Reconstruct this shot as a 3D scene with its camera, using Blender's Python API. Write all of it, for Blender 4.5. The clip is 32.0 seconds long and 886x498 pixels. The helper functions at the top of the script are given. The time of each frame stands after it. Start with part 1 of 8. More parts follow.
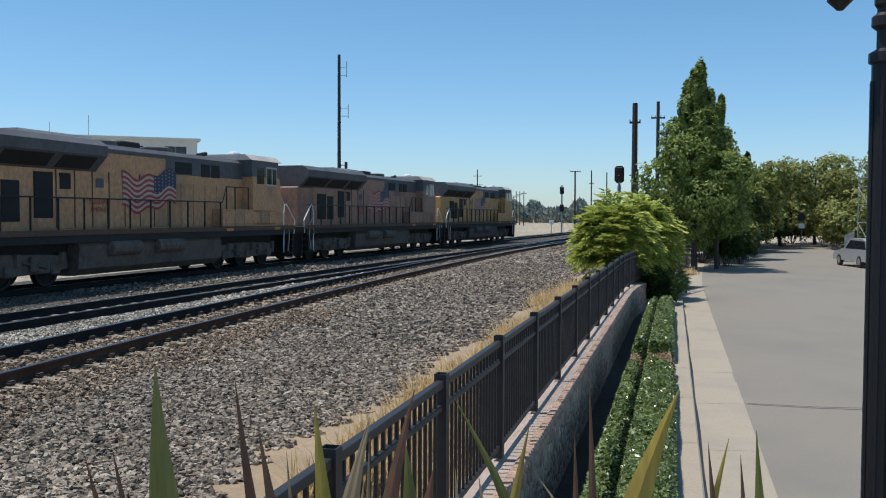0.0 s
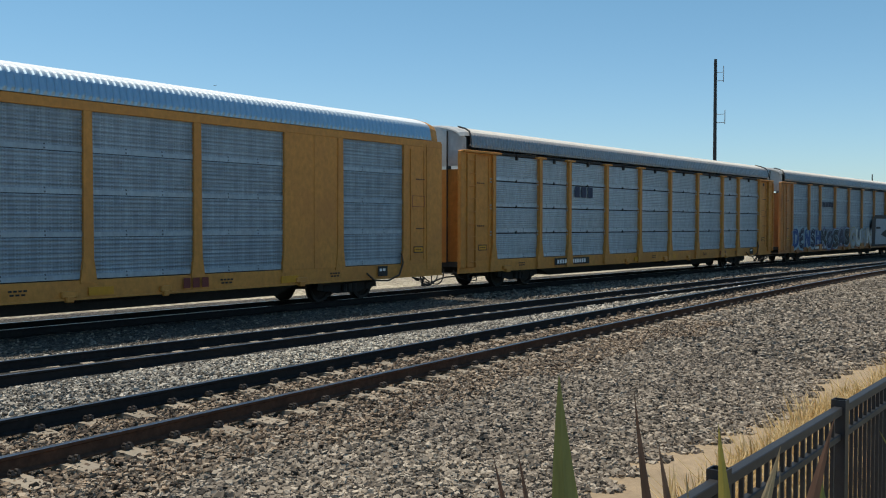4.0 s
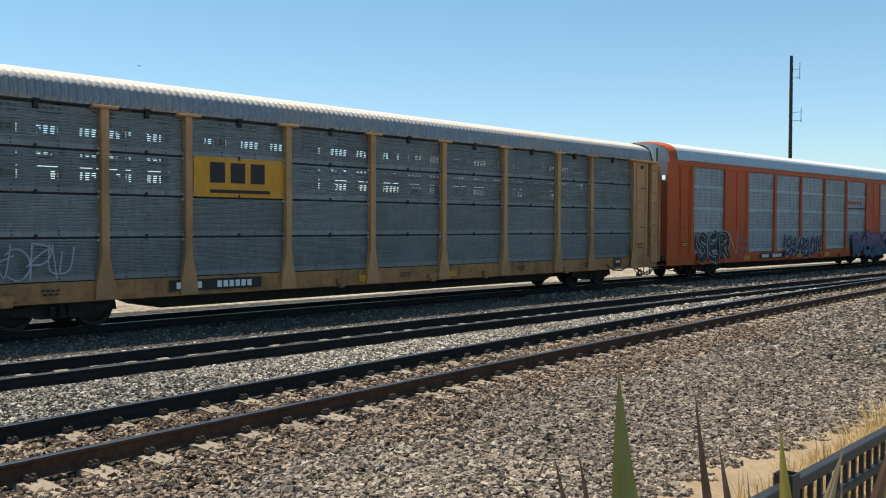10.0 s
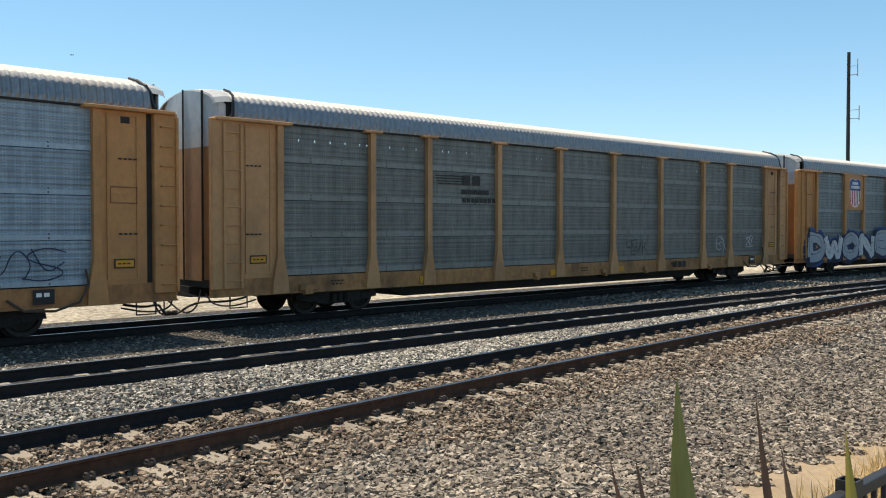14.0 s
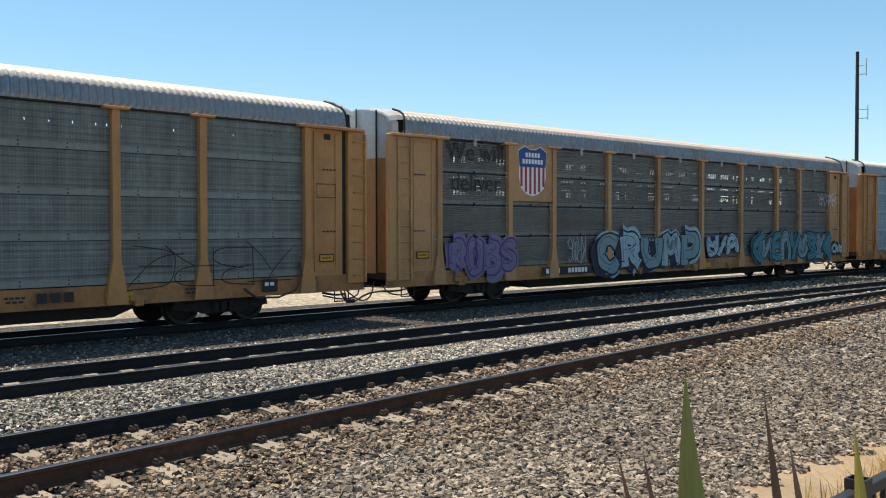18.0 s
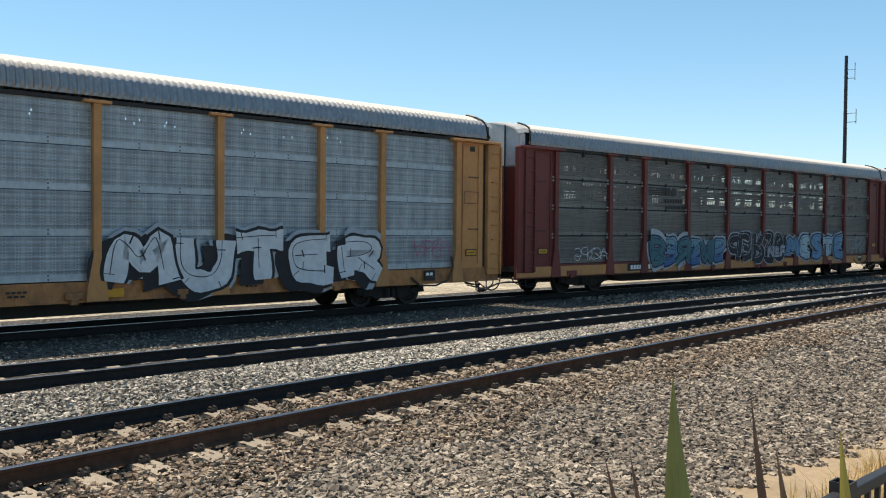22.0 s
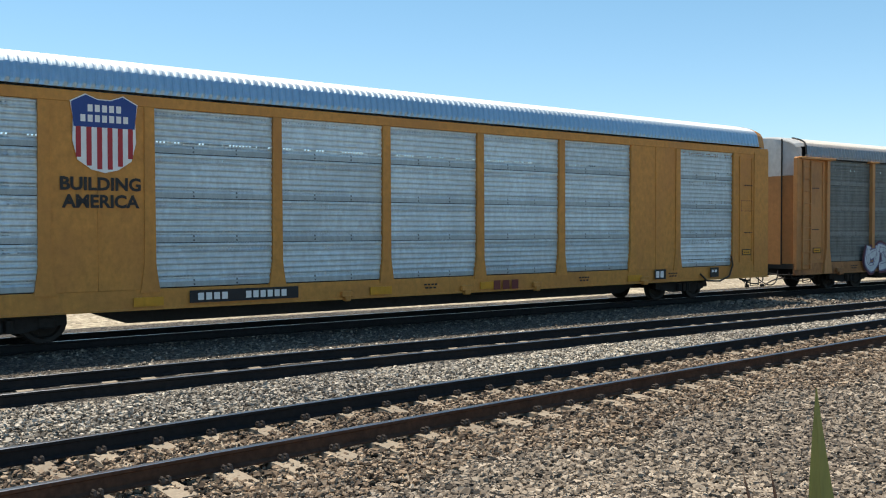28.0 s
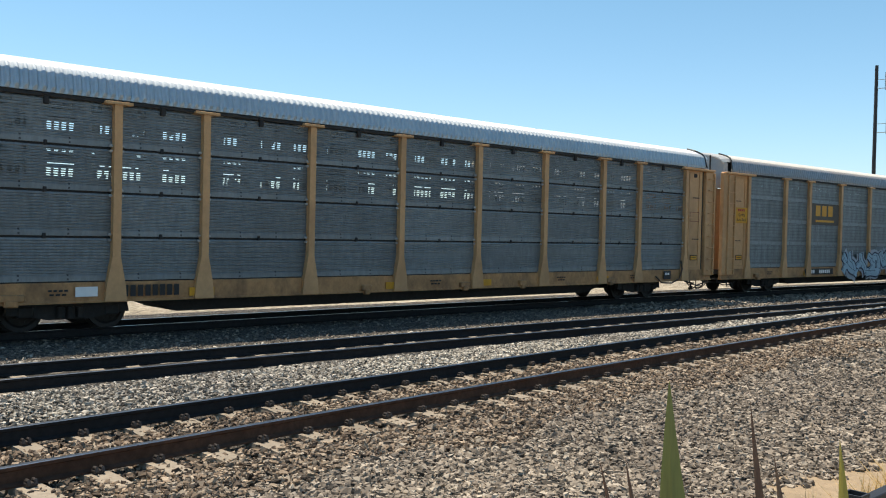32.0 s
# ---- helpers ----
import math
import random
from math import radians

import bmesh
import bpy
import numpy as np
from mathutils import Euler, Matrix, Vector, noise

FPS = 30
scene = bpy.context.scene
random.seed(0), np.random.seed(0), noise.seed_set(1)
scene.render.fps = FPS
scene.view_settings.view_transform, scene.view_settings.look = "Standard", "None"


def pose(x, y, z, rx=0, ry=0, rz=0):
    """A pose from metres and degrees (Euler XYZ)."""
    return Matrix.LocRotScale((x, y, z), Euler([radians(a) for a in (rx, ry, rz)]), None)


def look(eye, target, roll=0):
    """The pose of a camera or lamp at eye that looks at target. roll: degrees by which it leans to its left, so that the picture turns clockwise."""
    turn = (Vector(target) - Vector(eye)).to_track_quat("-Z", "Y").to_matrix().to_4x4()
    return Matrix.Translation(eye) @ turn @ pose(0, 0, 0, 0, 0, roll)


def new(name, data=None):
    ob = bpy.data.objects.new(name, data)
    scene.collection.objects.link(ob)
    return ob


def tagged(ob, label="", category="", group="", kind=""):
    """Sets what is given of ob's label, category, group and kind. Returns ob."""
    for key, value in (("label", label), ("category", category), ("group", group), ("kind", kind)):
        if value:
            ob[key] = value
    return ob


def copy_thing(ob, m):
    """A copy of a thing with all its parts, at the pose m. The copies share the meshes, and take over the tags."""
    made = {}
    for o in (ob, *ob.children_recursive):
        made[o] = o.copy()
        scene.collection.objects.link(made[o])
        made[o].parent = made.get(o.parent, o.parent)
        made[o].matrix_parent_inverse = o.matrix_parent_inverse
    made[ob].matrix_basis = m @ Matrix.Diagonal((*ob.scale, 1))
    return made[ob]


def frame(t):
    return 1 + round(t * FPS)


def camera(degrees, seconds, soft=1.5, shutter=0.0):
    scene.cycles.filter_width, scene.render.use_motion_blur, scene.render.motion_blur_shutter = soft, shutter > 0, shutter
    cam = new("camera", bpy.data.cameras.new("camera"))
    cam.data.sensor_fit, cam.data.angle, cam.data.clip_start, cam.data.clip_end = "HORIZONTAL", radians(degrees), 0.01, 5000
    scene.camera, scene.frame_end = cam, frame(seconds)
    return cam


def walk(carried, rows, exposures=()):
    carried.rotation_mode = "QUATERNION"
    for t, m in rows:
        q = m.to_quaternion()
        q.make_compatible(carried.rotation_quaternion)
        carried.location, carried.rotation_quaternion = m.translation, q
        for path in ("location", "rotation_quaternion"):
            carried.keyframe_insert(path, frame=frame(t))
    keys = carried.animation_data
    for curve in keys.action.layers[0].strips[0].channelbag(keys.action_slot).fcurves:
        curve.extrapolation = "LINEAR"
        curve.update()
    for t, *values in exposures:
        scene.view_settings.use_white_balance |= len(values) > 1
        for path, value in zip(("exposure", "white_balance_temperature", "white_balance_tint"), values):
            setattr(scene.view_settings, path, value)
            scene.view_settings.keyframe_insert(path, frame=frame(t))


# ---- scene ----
cam = camera(51.89, 32.0, soft=1.1)

# seconds, eye x y z, heading from +y towards +x, pitch, lean (degrees)
CAMERA_ROWS = [
    (0, 0.039, -0.041, 2.292, 81.038, -2.112, 0.201),
    (0.5, 0.037, -0.027, 2.298, 75.055, -2.102, 0.233),
    (1, 0.033, -0.018, 2.305, 69.154, -2.078, -0.476),
    (1.5, 0.051, -0.020, 2.301, 70.347, -2.081, -0.451),
    (2, 0.047, -0.023, 2.303, 70.895, -1.774, -0.254),
    (2.5, 0.036, -0.027, 2.307, 71.054, -1.639, -0.400),
    (3, 0.033, -0.019, 2.305, 68.486, -1.610, -0.603),
    (3.5, 0.033, 0.003, 2.304, 62.837, -1.564, -0.019),
    (4, 0.020, 0.030, 2.302, 58.000, -1.531, 0.085),
    (4.5, 0.027, 0.027, 2.300, 58.077, -1.546, 0.279),
    (6.5, -0.013, 0.016, 2.313, 56.312, -1.594, 0.391),
    (7, -0.007, 0.006, 2.315, 58.447, -1.593, 0.546),
    (7.5, -0.009, 0.019, 2.313, 55.482, -1.597, -0.044),
    (8, -0.010, 0.022, 2.312, 54.966, -1.595, 0.029),
    (8.5, 0.009, 0.004, 2.310, 55.272, -1.600, -0.865),
    (9, 0.006, -0.023, 2.308, 57.412, -1.556, -0.883),
    (9.5, 0.004, -0.028, 2.303, 53.029, -1.547, -1.451),
    (10, -0.012, -0.008, 2.304, 53.748, -1.534, 0.203),
    (10.5, -0.047, -0.008, 2.311, 51.516, -1.541, 0.107),
    (11, -0.018, 0.008, 2.308, 50.860, -1.500, 0.347),
    (11.5, -0.019, 0.001, 2.312, 49.785, -1.481, -0.085),
    (12, -0.015, 0.003, 2.313, 50.113, -1.446, 0.419),
    (12.5, -0.012, 0.003, 2.313, 50.411, -1.406, 0.364),
    (13, -0.015, 0.009, 2.310, 49.278, -1.423, 0.470),
    (13.5, -0.010, 0.010, 2.303, 50.301, -1.423, 0.337),
    (15.5, 0.008, 0.014, 2.299, 51.005, -1.438, -0.563),
    (16, -0.002, 0.013, 2.301, 51.851, -1.439, -0.896),
    (16.5, -0.011, 0.008, 2.292, 50.589, -1.392, -0.146),
    (17, -0.003, 0.010, 2.291, 50.825, -1.381, -0.239),
    (17.5, -0.011, 0.008, 2.293, 51.317, -1.385, 0.057),
    (18, -0.009, 0.009, 2.293, 50.175, -1.395, -0.084),
    (18.5, -0.015, 0.007, 2.296, 50.850, -1.432, 0.280),
    (19, -0.018, 0.007, 2.294, 50.331, -1.396, 0.273),
    (19.5, -0.014, 0.008, 2.296, 50.719, -1.427, 0.081),
    (20, -0.010, 0.009, 2.296, 51.239, -1.414, 0.484),
    (20.5, -0.002, 0.011, 2.296, 52.248, -1.427, 0.704),
    (21, -0.011, 0.009, 2.299, 52.899, -1.435, 0.727),
    (21.5, 0.001, 0.012, 2.295, 53.655, -1.438, 0.300),
    (22, -0.008, 0.011, 2.298, 50.865, -1.463, 0.515),
    (22.5, -0.014, 0.010, 2.300, 50.946, -1.485, 0.399),
    (23, 0.006, 0.016, 2.298, 50.908, -1.520, -0.538),
    (23.5, -0.006, 0.013, 2.301, 50.266, -1.506, -0.033),
    (24, -0.010, 0.012, 2.302, 49.025, -1.492, -0.168),
    (24.5, -0.008, 0.005, 2.298, 49.552, -1.474, 0.485),
    (26.5, -0.003, 0.009, 2.304, 48.149, -1.373, -0.020),
    (27, 0.001, 0.011, 2.302, 45.828, -1.455, -0.017),
    (27.5, 0.008, 0.012, 2.300, 40.892, -1.453, -0.195),
    (28, 0.013, 0.014, 2.300, 42.637, -1.267, -0.064),
    (28.5, 0.004, -0.001, 2.305, 44.198, -1.440, -0.087),
    (29, -0.010, -0.015, 2.306, 40.315, -1.392, -0.128),
    (29.5, -0.008, -0.017, 2.307, 34.927, -1.386, 0.316),
    (30, -0.021, -0.036, 2.314, 24.921, -1.330, 0.168),
    (30.5, -0.008, -0.024, 2.310, 27.647, -1.318, 0.605),
    (31, -0.013, -0.020, 2.310, 32.089, -1.269, 0.989),
    (31.5, -0.010, -0.018, 2.303, 35.615, -1.240, 0.931),
    (32, 0.062, -0.025, 2.278, 49.355, -1.100, 1.276),
]


def camera_pose(x, y, z, heading, pitch, lean):
    h, p = radians(heading), radians(pitch)
    ahead = Vector((math.sin(h) * math.cos(p), math.cos(h) * math.cos(p), math.sin(p)))
    return look((x, y, z), Vector((x, y, z)) + ahead * 10, lean)


EXPOSURES = [(0, -0.15, 5950, 9.5), (2, -0.18, 6200, 6), (4.5, -0.15, 6600, 6.5), (8, 0.05, 6850, 8), (12, 0.25, 6950, 9), (16, 0.3, 6950, 9.5), (32, 0.3, 6900, 9.5)]
walk(cam, [(r[0], camera_pose(*r[1:])) for r in CAMERA_ROWS], EXPOSURES)

# ---- daylight ----
SUN_EL, SUN_DIR = radians(72.5), Vector((-0.07, 1.0, 0)).normalized()
world = bpy.data.worlds.new("sky")
scene.world = world
world.use_nodes = True
wn = world.node_tree
wn.nodes.clear()
sky = wn.nodes.new("ShaderNodeTexSky")
sky.sky_type, sky.sun_disc = "NISHITA", False
sky.sun_elevation = SUN_EL
sky.sun_rotation = math.atan2(SUN_DIR.x, SUN_DIR.y)
sky.air_density, sky.dust_density, sky.ozone_density = 1.0, 0.3, 1.5
bg = wn.nodes.new("ShaderNodeBackground")
bg.inputs["Strength"].default_value = 0.13
wo = wn.nodes.new("ShaderNodeOutputWorld")
tint = wn.nodes.new("ShaderNodeMix")
tint.data_type, tint.blend_type = "RGBA", "MULTIPLY"
tint.inputs["Factor"].default_value = 1.0
# the haze near the horizon is blue rather than yellow
way = wn.nodes.new("ShaderNodeTexCoord")
split = wn.nodes.new("ShaderNodeSeparateXYZ")
wn.links.new(way.outputs["Generated"], split.inputs[0])
haze = wn.nodes.new("ShaderNodeValToRGB")
haze.color_ramp.elements[0].position, haze.color_ramp.elements[1].position = 0.0, 0.3
haze.color_ramp.elements[0].color, haze.color_ramp.elements[1].color = (0.79, 0.925, 1.11, 1), (0.705, 0.985, 1.01, 1)
wn.links.new(split.outputs["Z"], haze.inputs[0])
wn.links.new(haze.outputs[0], tint.inputs["B"])
wn.links.new(sky.outputs[0], tint.inputs["A"])
wn.links.new(tint.outputs["Result"], bg.inputs[0])
wn.links.new(bg.outputs[0], wo.inputs[0])
sun = new("sun", bpy.data.lights.new("sun", "SUN"))
sun.data.energy, sun.data.angle, sun.data.color = 5.0, radians(0.53), (1.0, 0.90, 0.76)
sun_from = SUN_DIR * math.cos(SUN_EL) + Vector((0, 0, math.sin(SUN_EL)))
sun.matrix_world = look(sun_from * 100, (0, 0, 0))
scene.view_settings.exposure = 0.0


# ---- materials ----
def node(nt, kind, **values):
    n = nt.nodes.new(kind)
    for key, value in values.items():
        n.inputs[key.replace("_", " ")].default_value = value
    return n


def surface(name, colour, rough=0.7, metal=0.0, grain=8.0, stain=0.7, spread=0.25, bump=0.2, dirt=None, spec=0.5, stretch=(1, 1, 1), per_piece=0.0):
    """A worn surface: its colour varied by fine grain and by wide stains, with a fine relief."""
    m = bpy.data.materials.new(name)
    m.use_nodes = True
    nt = m.node_tree
    b = nt.nodes["Principled BSDF"]
    co = nt.nodes.new("ShaderNodeTexCoord")
    mp = nt.nodes.new("ShaderNodeMapping")
    mp.inputs["Scale"].default_value = stretch
    info = nt.nodes.new("ShaderNodeObjectInfo")
    shift = nt.nodes.new("ShaderNodeVectorMath")
    shift.operation = "MULTIPLY_ADD"
    shift.inputs[1].default_value = (31.0, 17.0, 23.0)
    nt.links.new(info.outputs["Random"], shift.inputs[0])
    nt.links.new(co.outputs["Object"], shift.inputs[2])
    nt.links.new(shift.outputs[0], mp.inputs[0])
    fine = node(nt, "ShaderNodeTexNoise", Scale=grain, Detail=6.0, Roughness=0.65)
    wide = node(nt, "ShaderNodeTexNoise", Scale=stain, Detail=4.0, Roughness=0.6)
    nt.links.new(mp.outputs[0], fine.inputs["Vector"])
    nt.links.new(mp.outputs[0], wide.inputs["Vector"])
    dark = [c * (1 - spread) for c in colour] + [1]
    light = [min(1, c * (1 + spread * 0.7)) for c in colour] + [1]
    r1 = nt.nodes.new("ShaderNodeValToRGB")
    r1.color_ramp.elements[0].position, r1.color_ramp.elements[1].position = 0.3, 0.7
    r1.color_ramp.elements[0].color, r1.color_ramp.elements[1].color = dark, light
    nt.links.new(fine.outputs["Fac"], r1.inputs[0])
    mix = nt.nodes.new("ShaderNodeMix")
    mix.data_type = "RGBA"
    r2 = nt.nodes.new("ShaderNodeValToRGB")
    r2.color_ramp.elements[0].position, r2.color_ramp.elements[1].position = 0.48, 0.72
    r2.color_ramp.elements[0].color, r2.color_ramp.elements[1].color = (0, 0, 0, 1), (0.75, 0.75, 0.75, 1)
    nt.links.new(wide.outputs["Fac"], r2.inputs[0])
    nt.links.new(r2.outputs[0], mix.inputs["Factor"])
    nt.links.new(r1.outputs[0], mix.inputs["A"])
    mix.inputs["B"].default_value = [*(dirt or [c * (1 - spread * 1.3) for c in colour]), 1]
    out = mix.outputs["Result"]
    if per_piece:
        hsv = nt.nodes.new("ShaderNodeHueSaturation")
        rr = nt.nodes.new("ShaderNodeMapRange")
        rr.inputs["To Min"].default_value, rr.inputs["To Max"].default_value = 1 - per_piece, 1 + per_piece
        nt.links.new(info.outputs["Random"], rr.inputs["Value"])
        nt.links.new(rr.outputs[0], hsv.inputs["Value"])
        nt.links.new(out, hsv.inputs["Color"])
        out = hsv.outputs[0]
    nt.links.new(out, b.inputs["Base Color"])
    b.inputs["Roughness"].default_value, b.inputs["Metallic"].default_value = rough, metal
    b.inputs["Specular IOR Level"].default_value = spec
    if bump:
        bp = node(nt, "ShaderNodeBump", Strength=bump, Distance=0.02)
        nt.links.new(fine.outputs["Fac"], bp.inputs["Height"])
        nt.links.new(bp.outputs[0], b.inputs["Normal"])
    return m


def pebbled(name, colours, scale, rough=0.9, bump=1.0, wide_scale=0.15, dist=0.03, island=False):
    """Crushed stone: cells of different greys with dark joints. With island: loose stones, each of one shade."""
    m = bpy.data.materials.new(name)
    m.use_nodes = True
    nt = m.node_tree
    b = nt.nodes["Principled BSDF"]
    co = nt.nodes.new("ShaderNodeTexCoord")
    ramp = nt.nodes.new("ShaderNodeValToRGB")
    while len(ramp.color_ramp.elements) < len(colours):
        ramp.color_ramp.elements.new(0.5)
    for i, (e, c) in enumerate(zip(ramp.color_ramp.elements, colours)):
        e.position, e.color = i / (len(colours) - 1), (*c, 1)
    wide = node(nt, "ShaderNodeTexNoise", Scale=wide_scale, Detail=5.0, Roughness=0.7)
    nt.links.new(co.outputs["Object"], wide.inputs["Vector"])
    tint = nt.nodes.new("ShaderNodeMix")
    tint.data_type, tint.blend_type = "RGBA", "MULTIPLY"
    tint.inputs["Factor"].default_value = 1.0
    wr = nt.nodes.new("ShaderNodeValToRGB")
    wr.color_ramp.elements[0].position, wr.color_ramp.elements[1].position = 0.35, 0.68
    wr.color_ramp.elements[0].color, wr.color_ramp.elements[1].color = (0.7, 0.68, 0.66, 1), (1.12, 1.1, 1.05, 1)
    nt.links.new(wide.outputs["Fac"], wr.inputs[0])
    nt.links.new(wr.outputs[0], tint.inputs["B"])
    if island:
        geo = nt.nodes.new("ShaderNodeNewGeometry")
        nt.links.new(geo.outputs["Random Per Island"], ramp.inputs[0])
    else:
        vo = node(nt, "ShaderNodeTexVoronoi", Scale=scale)
        nt.links.new(co.outputs["Object"], vo.inputs["Vector"])
        sep = nt.nodes.new("ShaderNodeSeparateColor")
        nt.links.new(vo.outputs["Color"], sep.inputs[0])
        nt.links.new(sep.outputs[0], ramp.inputs[0])
        ed = node(nt, "ShaderNodeTexVoronoi", Scale=scale)
        ed.feature = "DISTANCE_TO_EDGE"
        nt.links.new(co.outputs["Object"], ed.inputs["Vector"])
        bp = node(nt, "ShaderNodeBump", Strength=bump, Distance=dist)
        mr = nt.nodes.new("ShaderNodeMapRange")
        mr.inputs["From Max"].default_value = 0.25
        nt.links.new(ed.outputs["Distance"], mr.inputs["Value"])
        nt.links.new(mr.outputs[0], bp.inputs["Height"])
        nt.links.new(bp.outputs[0], b.inputs["Normal"])
    nt.links.new(ramp.outputs[0], tint.inputs["A"])
    nt.links.new(tint.outputs["Result"], b.inputs["Base Color"])
    b.inputs["Roughness"].default_value = rough
    return m


BALLAST = [(0.035, 0.03, 0.025), (0.15, 0.123, 0.098), (0.235, 0.195, 0.155), (0.32, 0.27, 0.218), (0.47, 0.405, 0.33)]
M_stone = pebbled("ballast_stone", BALLAST, 1, island=True)
M_bed = pebbled("ballast_bed", [(0.02, 0.018, 0.016), (0.055, 0.049, 0.042), (0.115, 0.10, 0.083), (0.19, 0.165, 0.138), (0.34, 0.295, 0.25)], 22.0, dist=0.05)
M_stone_pale = pebbled("pale_grey_ballast_stone", [(0.05, 0.046, 0.04), (0.19, 0.174, 0.15), (0.35, 0.32, 0.275), (0.50, 0.46, 0.395), (0.74, 0.685, 0.60)], 1, island=True)
M_stone_rusty = pebbled("rust_stained_ballast_stone", [(0.03, 0.022, 0.016), (0.12, 0.085, 0.06), (0.22, 0.16, 0.11), (0.33, 0.25, 0.18), (0.50, 0.40, 0.30)], 1, island=True)
M_sand = pebbled("pale_yard_gravel", [(0.16, 0.132, 0.092), (0.30, 0.255, 0.185), (0.38, 0.325, 0.24), (0.46, 0.40, 0.30), (0.60, 0.53, 0.41)], 9.0, bump=0.5)
M_dirt = surface("bare_tan_dirt", (0.33, 0.245, 0.155), 0.95, grain=14, stain=0.8, spread=0.22, bump=0.5)
M_rust = surface("rusty_rail", (0.105, 0.056, 0.037), 0.9, 0.0, grain=14, stain=1.2, spread=0.35, bump=0.25, spec=0.1)
M_blackrail = surface("worn_rail", (0.026, 0.023, 0.022), 0.75, 0.0, grain=14, stain=1.2, spread=0.3, bump=0.2, spec=0.15)
M_head = surface("polished_rail_head", (0.42, 0.42, 0.43), 0.28, 1.0, grain=30, stain=2, spread=0.12, bump=0.05)
M_tie = surface("concrete_tie", (0.285, 0.237, 0.18), 0.9, grain=18, stain=1.5, spread=0.2, bump=0.3, per_piece=0.12)
M_clip = surface("rail_clip", (0.06, 0.05, 0.045), 0.65, 0.5, grain=30, spread=0.3, bump=0.2)


# ---- mesh tools ----
class Shape:
    """Points and faces gathered for one mesh."""

    def __init__(self):
        self.v, self.f = [], []

    def add(self, verts, faces):
        n = len(self.v)
        self.v += [tuple(p) for p in verts]
        self.f += [tuple(i + n for i in q) for q in faces]
        return self

    def box(self, x0, x1, y0, y1, z0, z1):
        return self.add([(x, y, z) for z in (z0, z1) for y in (y0, y1) for x in (x0, x1)],
                        [(0, 2, 3, 1), (4, 5, 7, 6), (0, 1, 5, 4), (2, 6, 7, 3), (0, 4, 6, 2), (1, 3, 7, 5)])

    def block(self, x0, x1, y0, y1, z0, z1, c=0.01):
        """A box with chamfered edges."""
        lo, hi = (x0, y0, z0), (x1, y1, z1)
        idx, verts = {}, []
        for s in ((a, b, d) for a in (0, 1) for b in (0, 1) for d in (0, 1)):
            for ax in range(3):
                p = [(hi[i] - c if s[i] else lo[i] + c) if i != ax else (hi[i] if s[i] else lo[i]) for i in range(3)]
                idx[s, ax] = len(verts)
                verts.append(p)
        faces = []
        for ax in range(3):
            u, w = [i for i in range(3) if i != ax]
            for e in (0, 1):
                ring = []
                for (a, b) in ((0, 0), (1, 0), (1, 1), (0, 1)):
                    s = [0, 0, 0]
                    s[ax], s[u], s[w] = e, a, b
                    ring.append(idx[tuple(s), ax])
                faces.append(ring if (e == 1) == (ax != 1) else ring[::-1])
            for (a, b) in ((0, 0), (1, 0), (1, 1), (0, 1)):
                q = []
                for e, k in ((0, u), (1, u), (1, w), (0, w)):
                    s = [0, 0, 0]
                    s[ax], s[u], s[w] = e, a, b
                    q.append(idx[tuple(s), k])
                faces.append(q)
        for s in ((a, b, d) for a in (0, 1) for b in (0, 1) for d in (0, 1)):
            faces.append([idx[s, 0], idx[s, 1], idx[s, 2]])
        return self.add(verts, faces)

    def prism(self, outline, axis, a, b):
        """A closed outline of two coordinates, drawn out along an axis from a to b."""
        n = len(outline)

        def at(p, k):
            return {"x": (k, p[0], p[1]), "y": (p[0], k, p[1]), "z": (p[0], p[1], k)}[axis]
        verts = [at(p, a) for p in outline] + [at(p, b) for p in outline]
        faces = [(i, (i + 1) % n, (i + 1) % n + n, i + n) for i in range(n)]
        return self.add(verts, faces + [tuple(range(n))[::-1], tuple(range(n, 2 * n))])

    def tube(self, pts, r, n=6, r_end=None):
        """A round bar along a line of points."""
        pts = [Vector(p) for p in pts]
        rings = []
        for i, p in enumerate(pts):
            d = (pts[min(i + 1, len(pts) - 1)] - pts[max(i - 1, 0)]).normalized()
            u = d.orthogonal().normalized() if i == 0 else (u - d * u.dot(d)).normalized()
            w = d.cross(u)
            k = r + ((r if r_end is None else r_end) - r) * i / max(1, len(pts) - 1)
            rings.append([p + (u * math.cos(6.28318 * j / n) + w * math.sin(6.28318 * j / n)) * k for j in range(n)])
        faces = [(i * n + j, i * n + (j + 1) % n, (i + 1) * n + (j + 1) % n, (i + 1) * n + j) for i in range(len(pts) - 1) for j in range(n)]
        faces += [tuple(range(n))[::-1], tuple(range((len(pts) - 1) * n, len(pts) * n))]
        return self.add([q for ring in rings for q in ring], faces)

    def lathe(self, profile, axis="z", n=16, at=(0, 0, 0)):
        """Rings of (radius, height) turned round an axis."""
        verts, faces = [], []
        for r, h in profile:
            for j in range(n):
                a = 6.28318 * j / n
                p = (r * math.cos(a), r * math.sin(a), h)
                p = p if axis == "z" else (p[0], h, p[1]) if axis == "y" else (h, p[0], p[1])
                verts.append((p[0] + at[0], p[1] + at[1], p[2] + at[2]))
        for i in range(len(profile) - 1):
            for j in range(n):
                faces.append((i * n + j, i * n + (j + 1) % n, (i + 1) * n + (j + 1) % n, (i + 1) * n + j))
        faces += [tuple(range(n))[::-1], tuple(range((len(profile) - 1) * n, len(profile) * n))]
        return self.add(verts, faces)

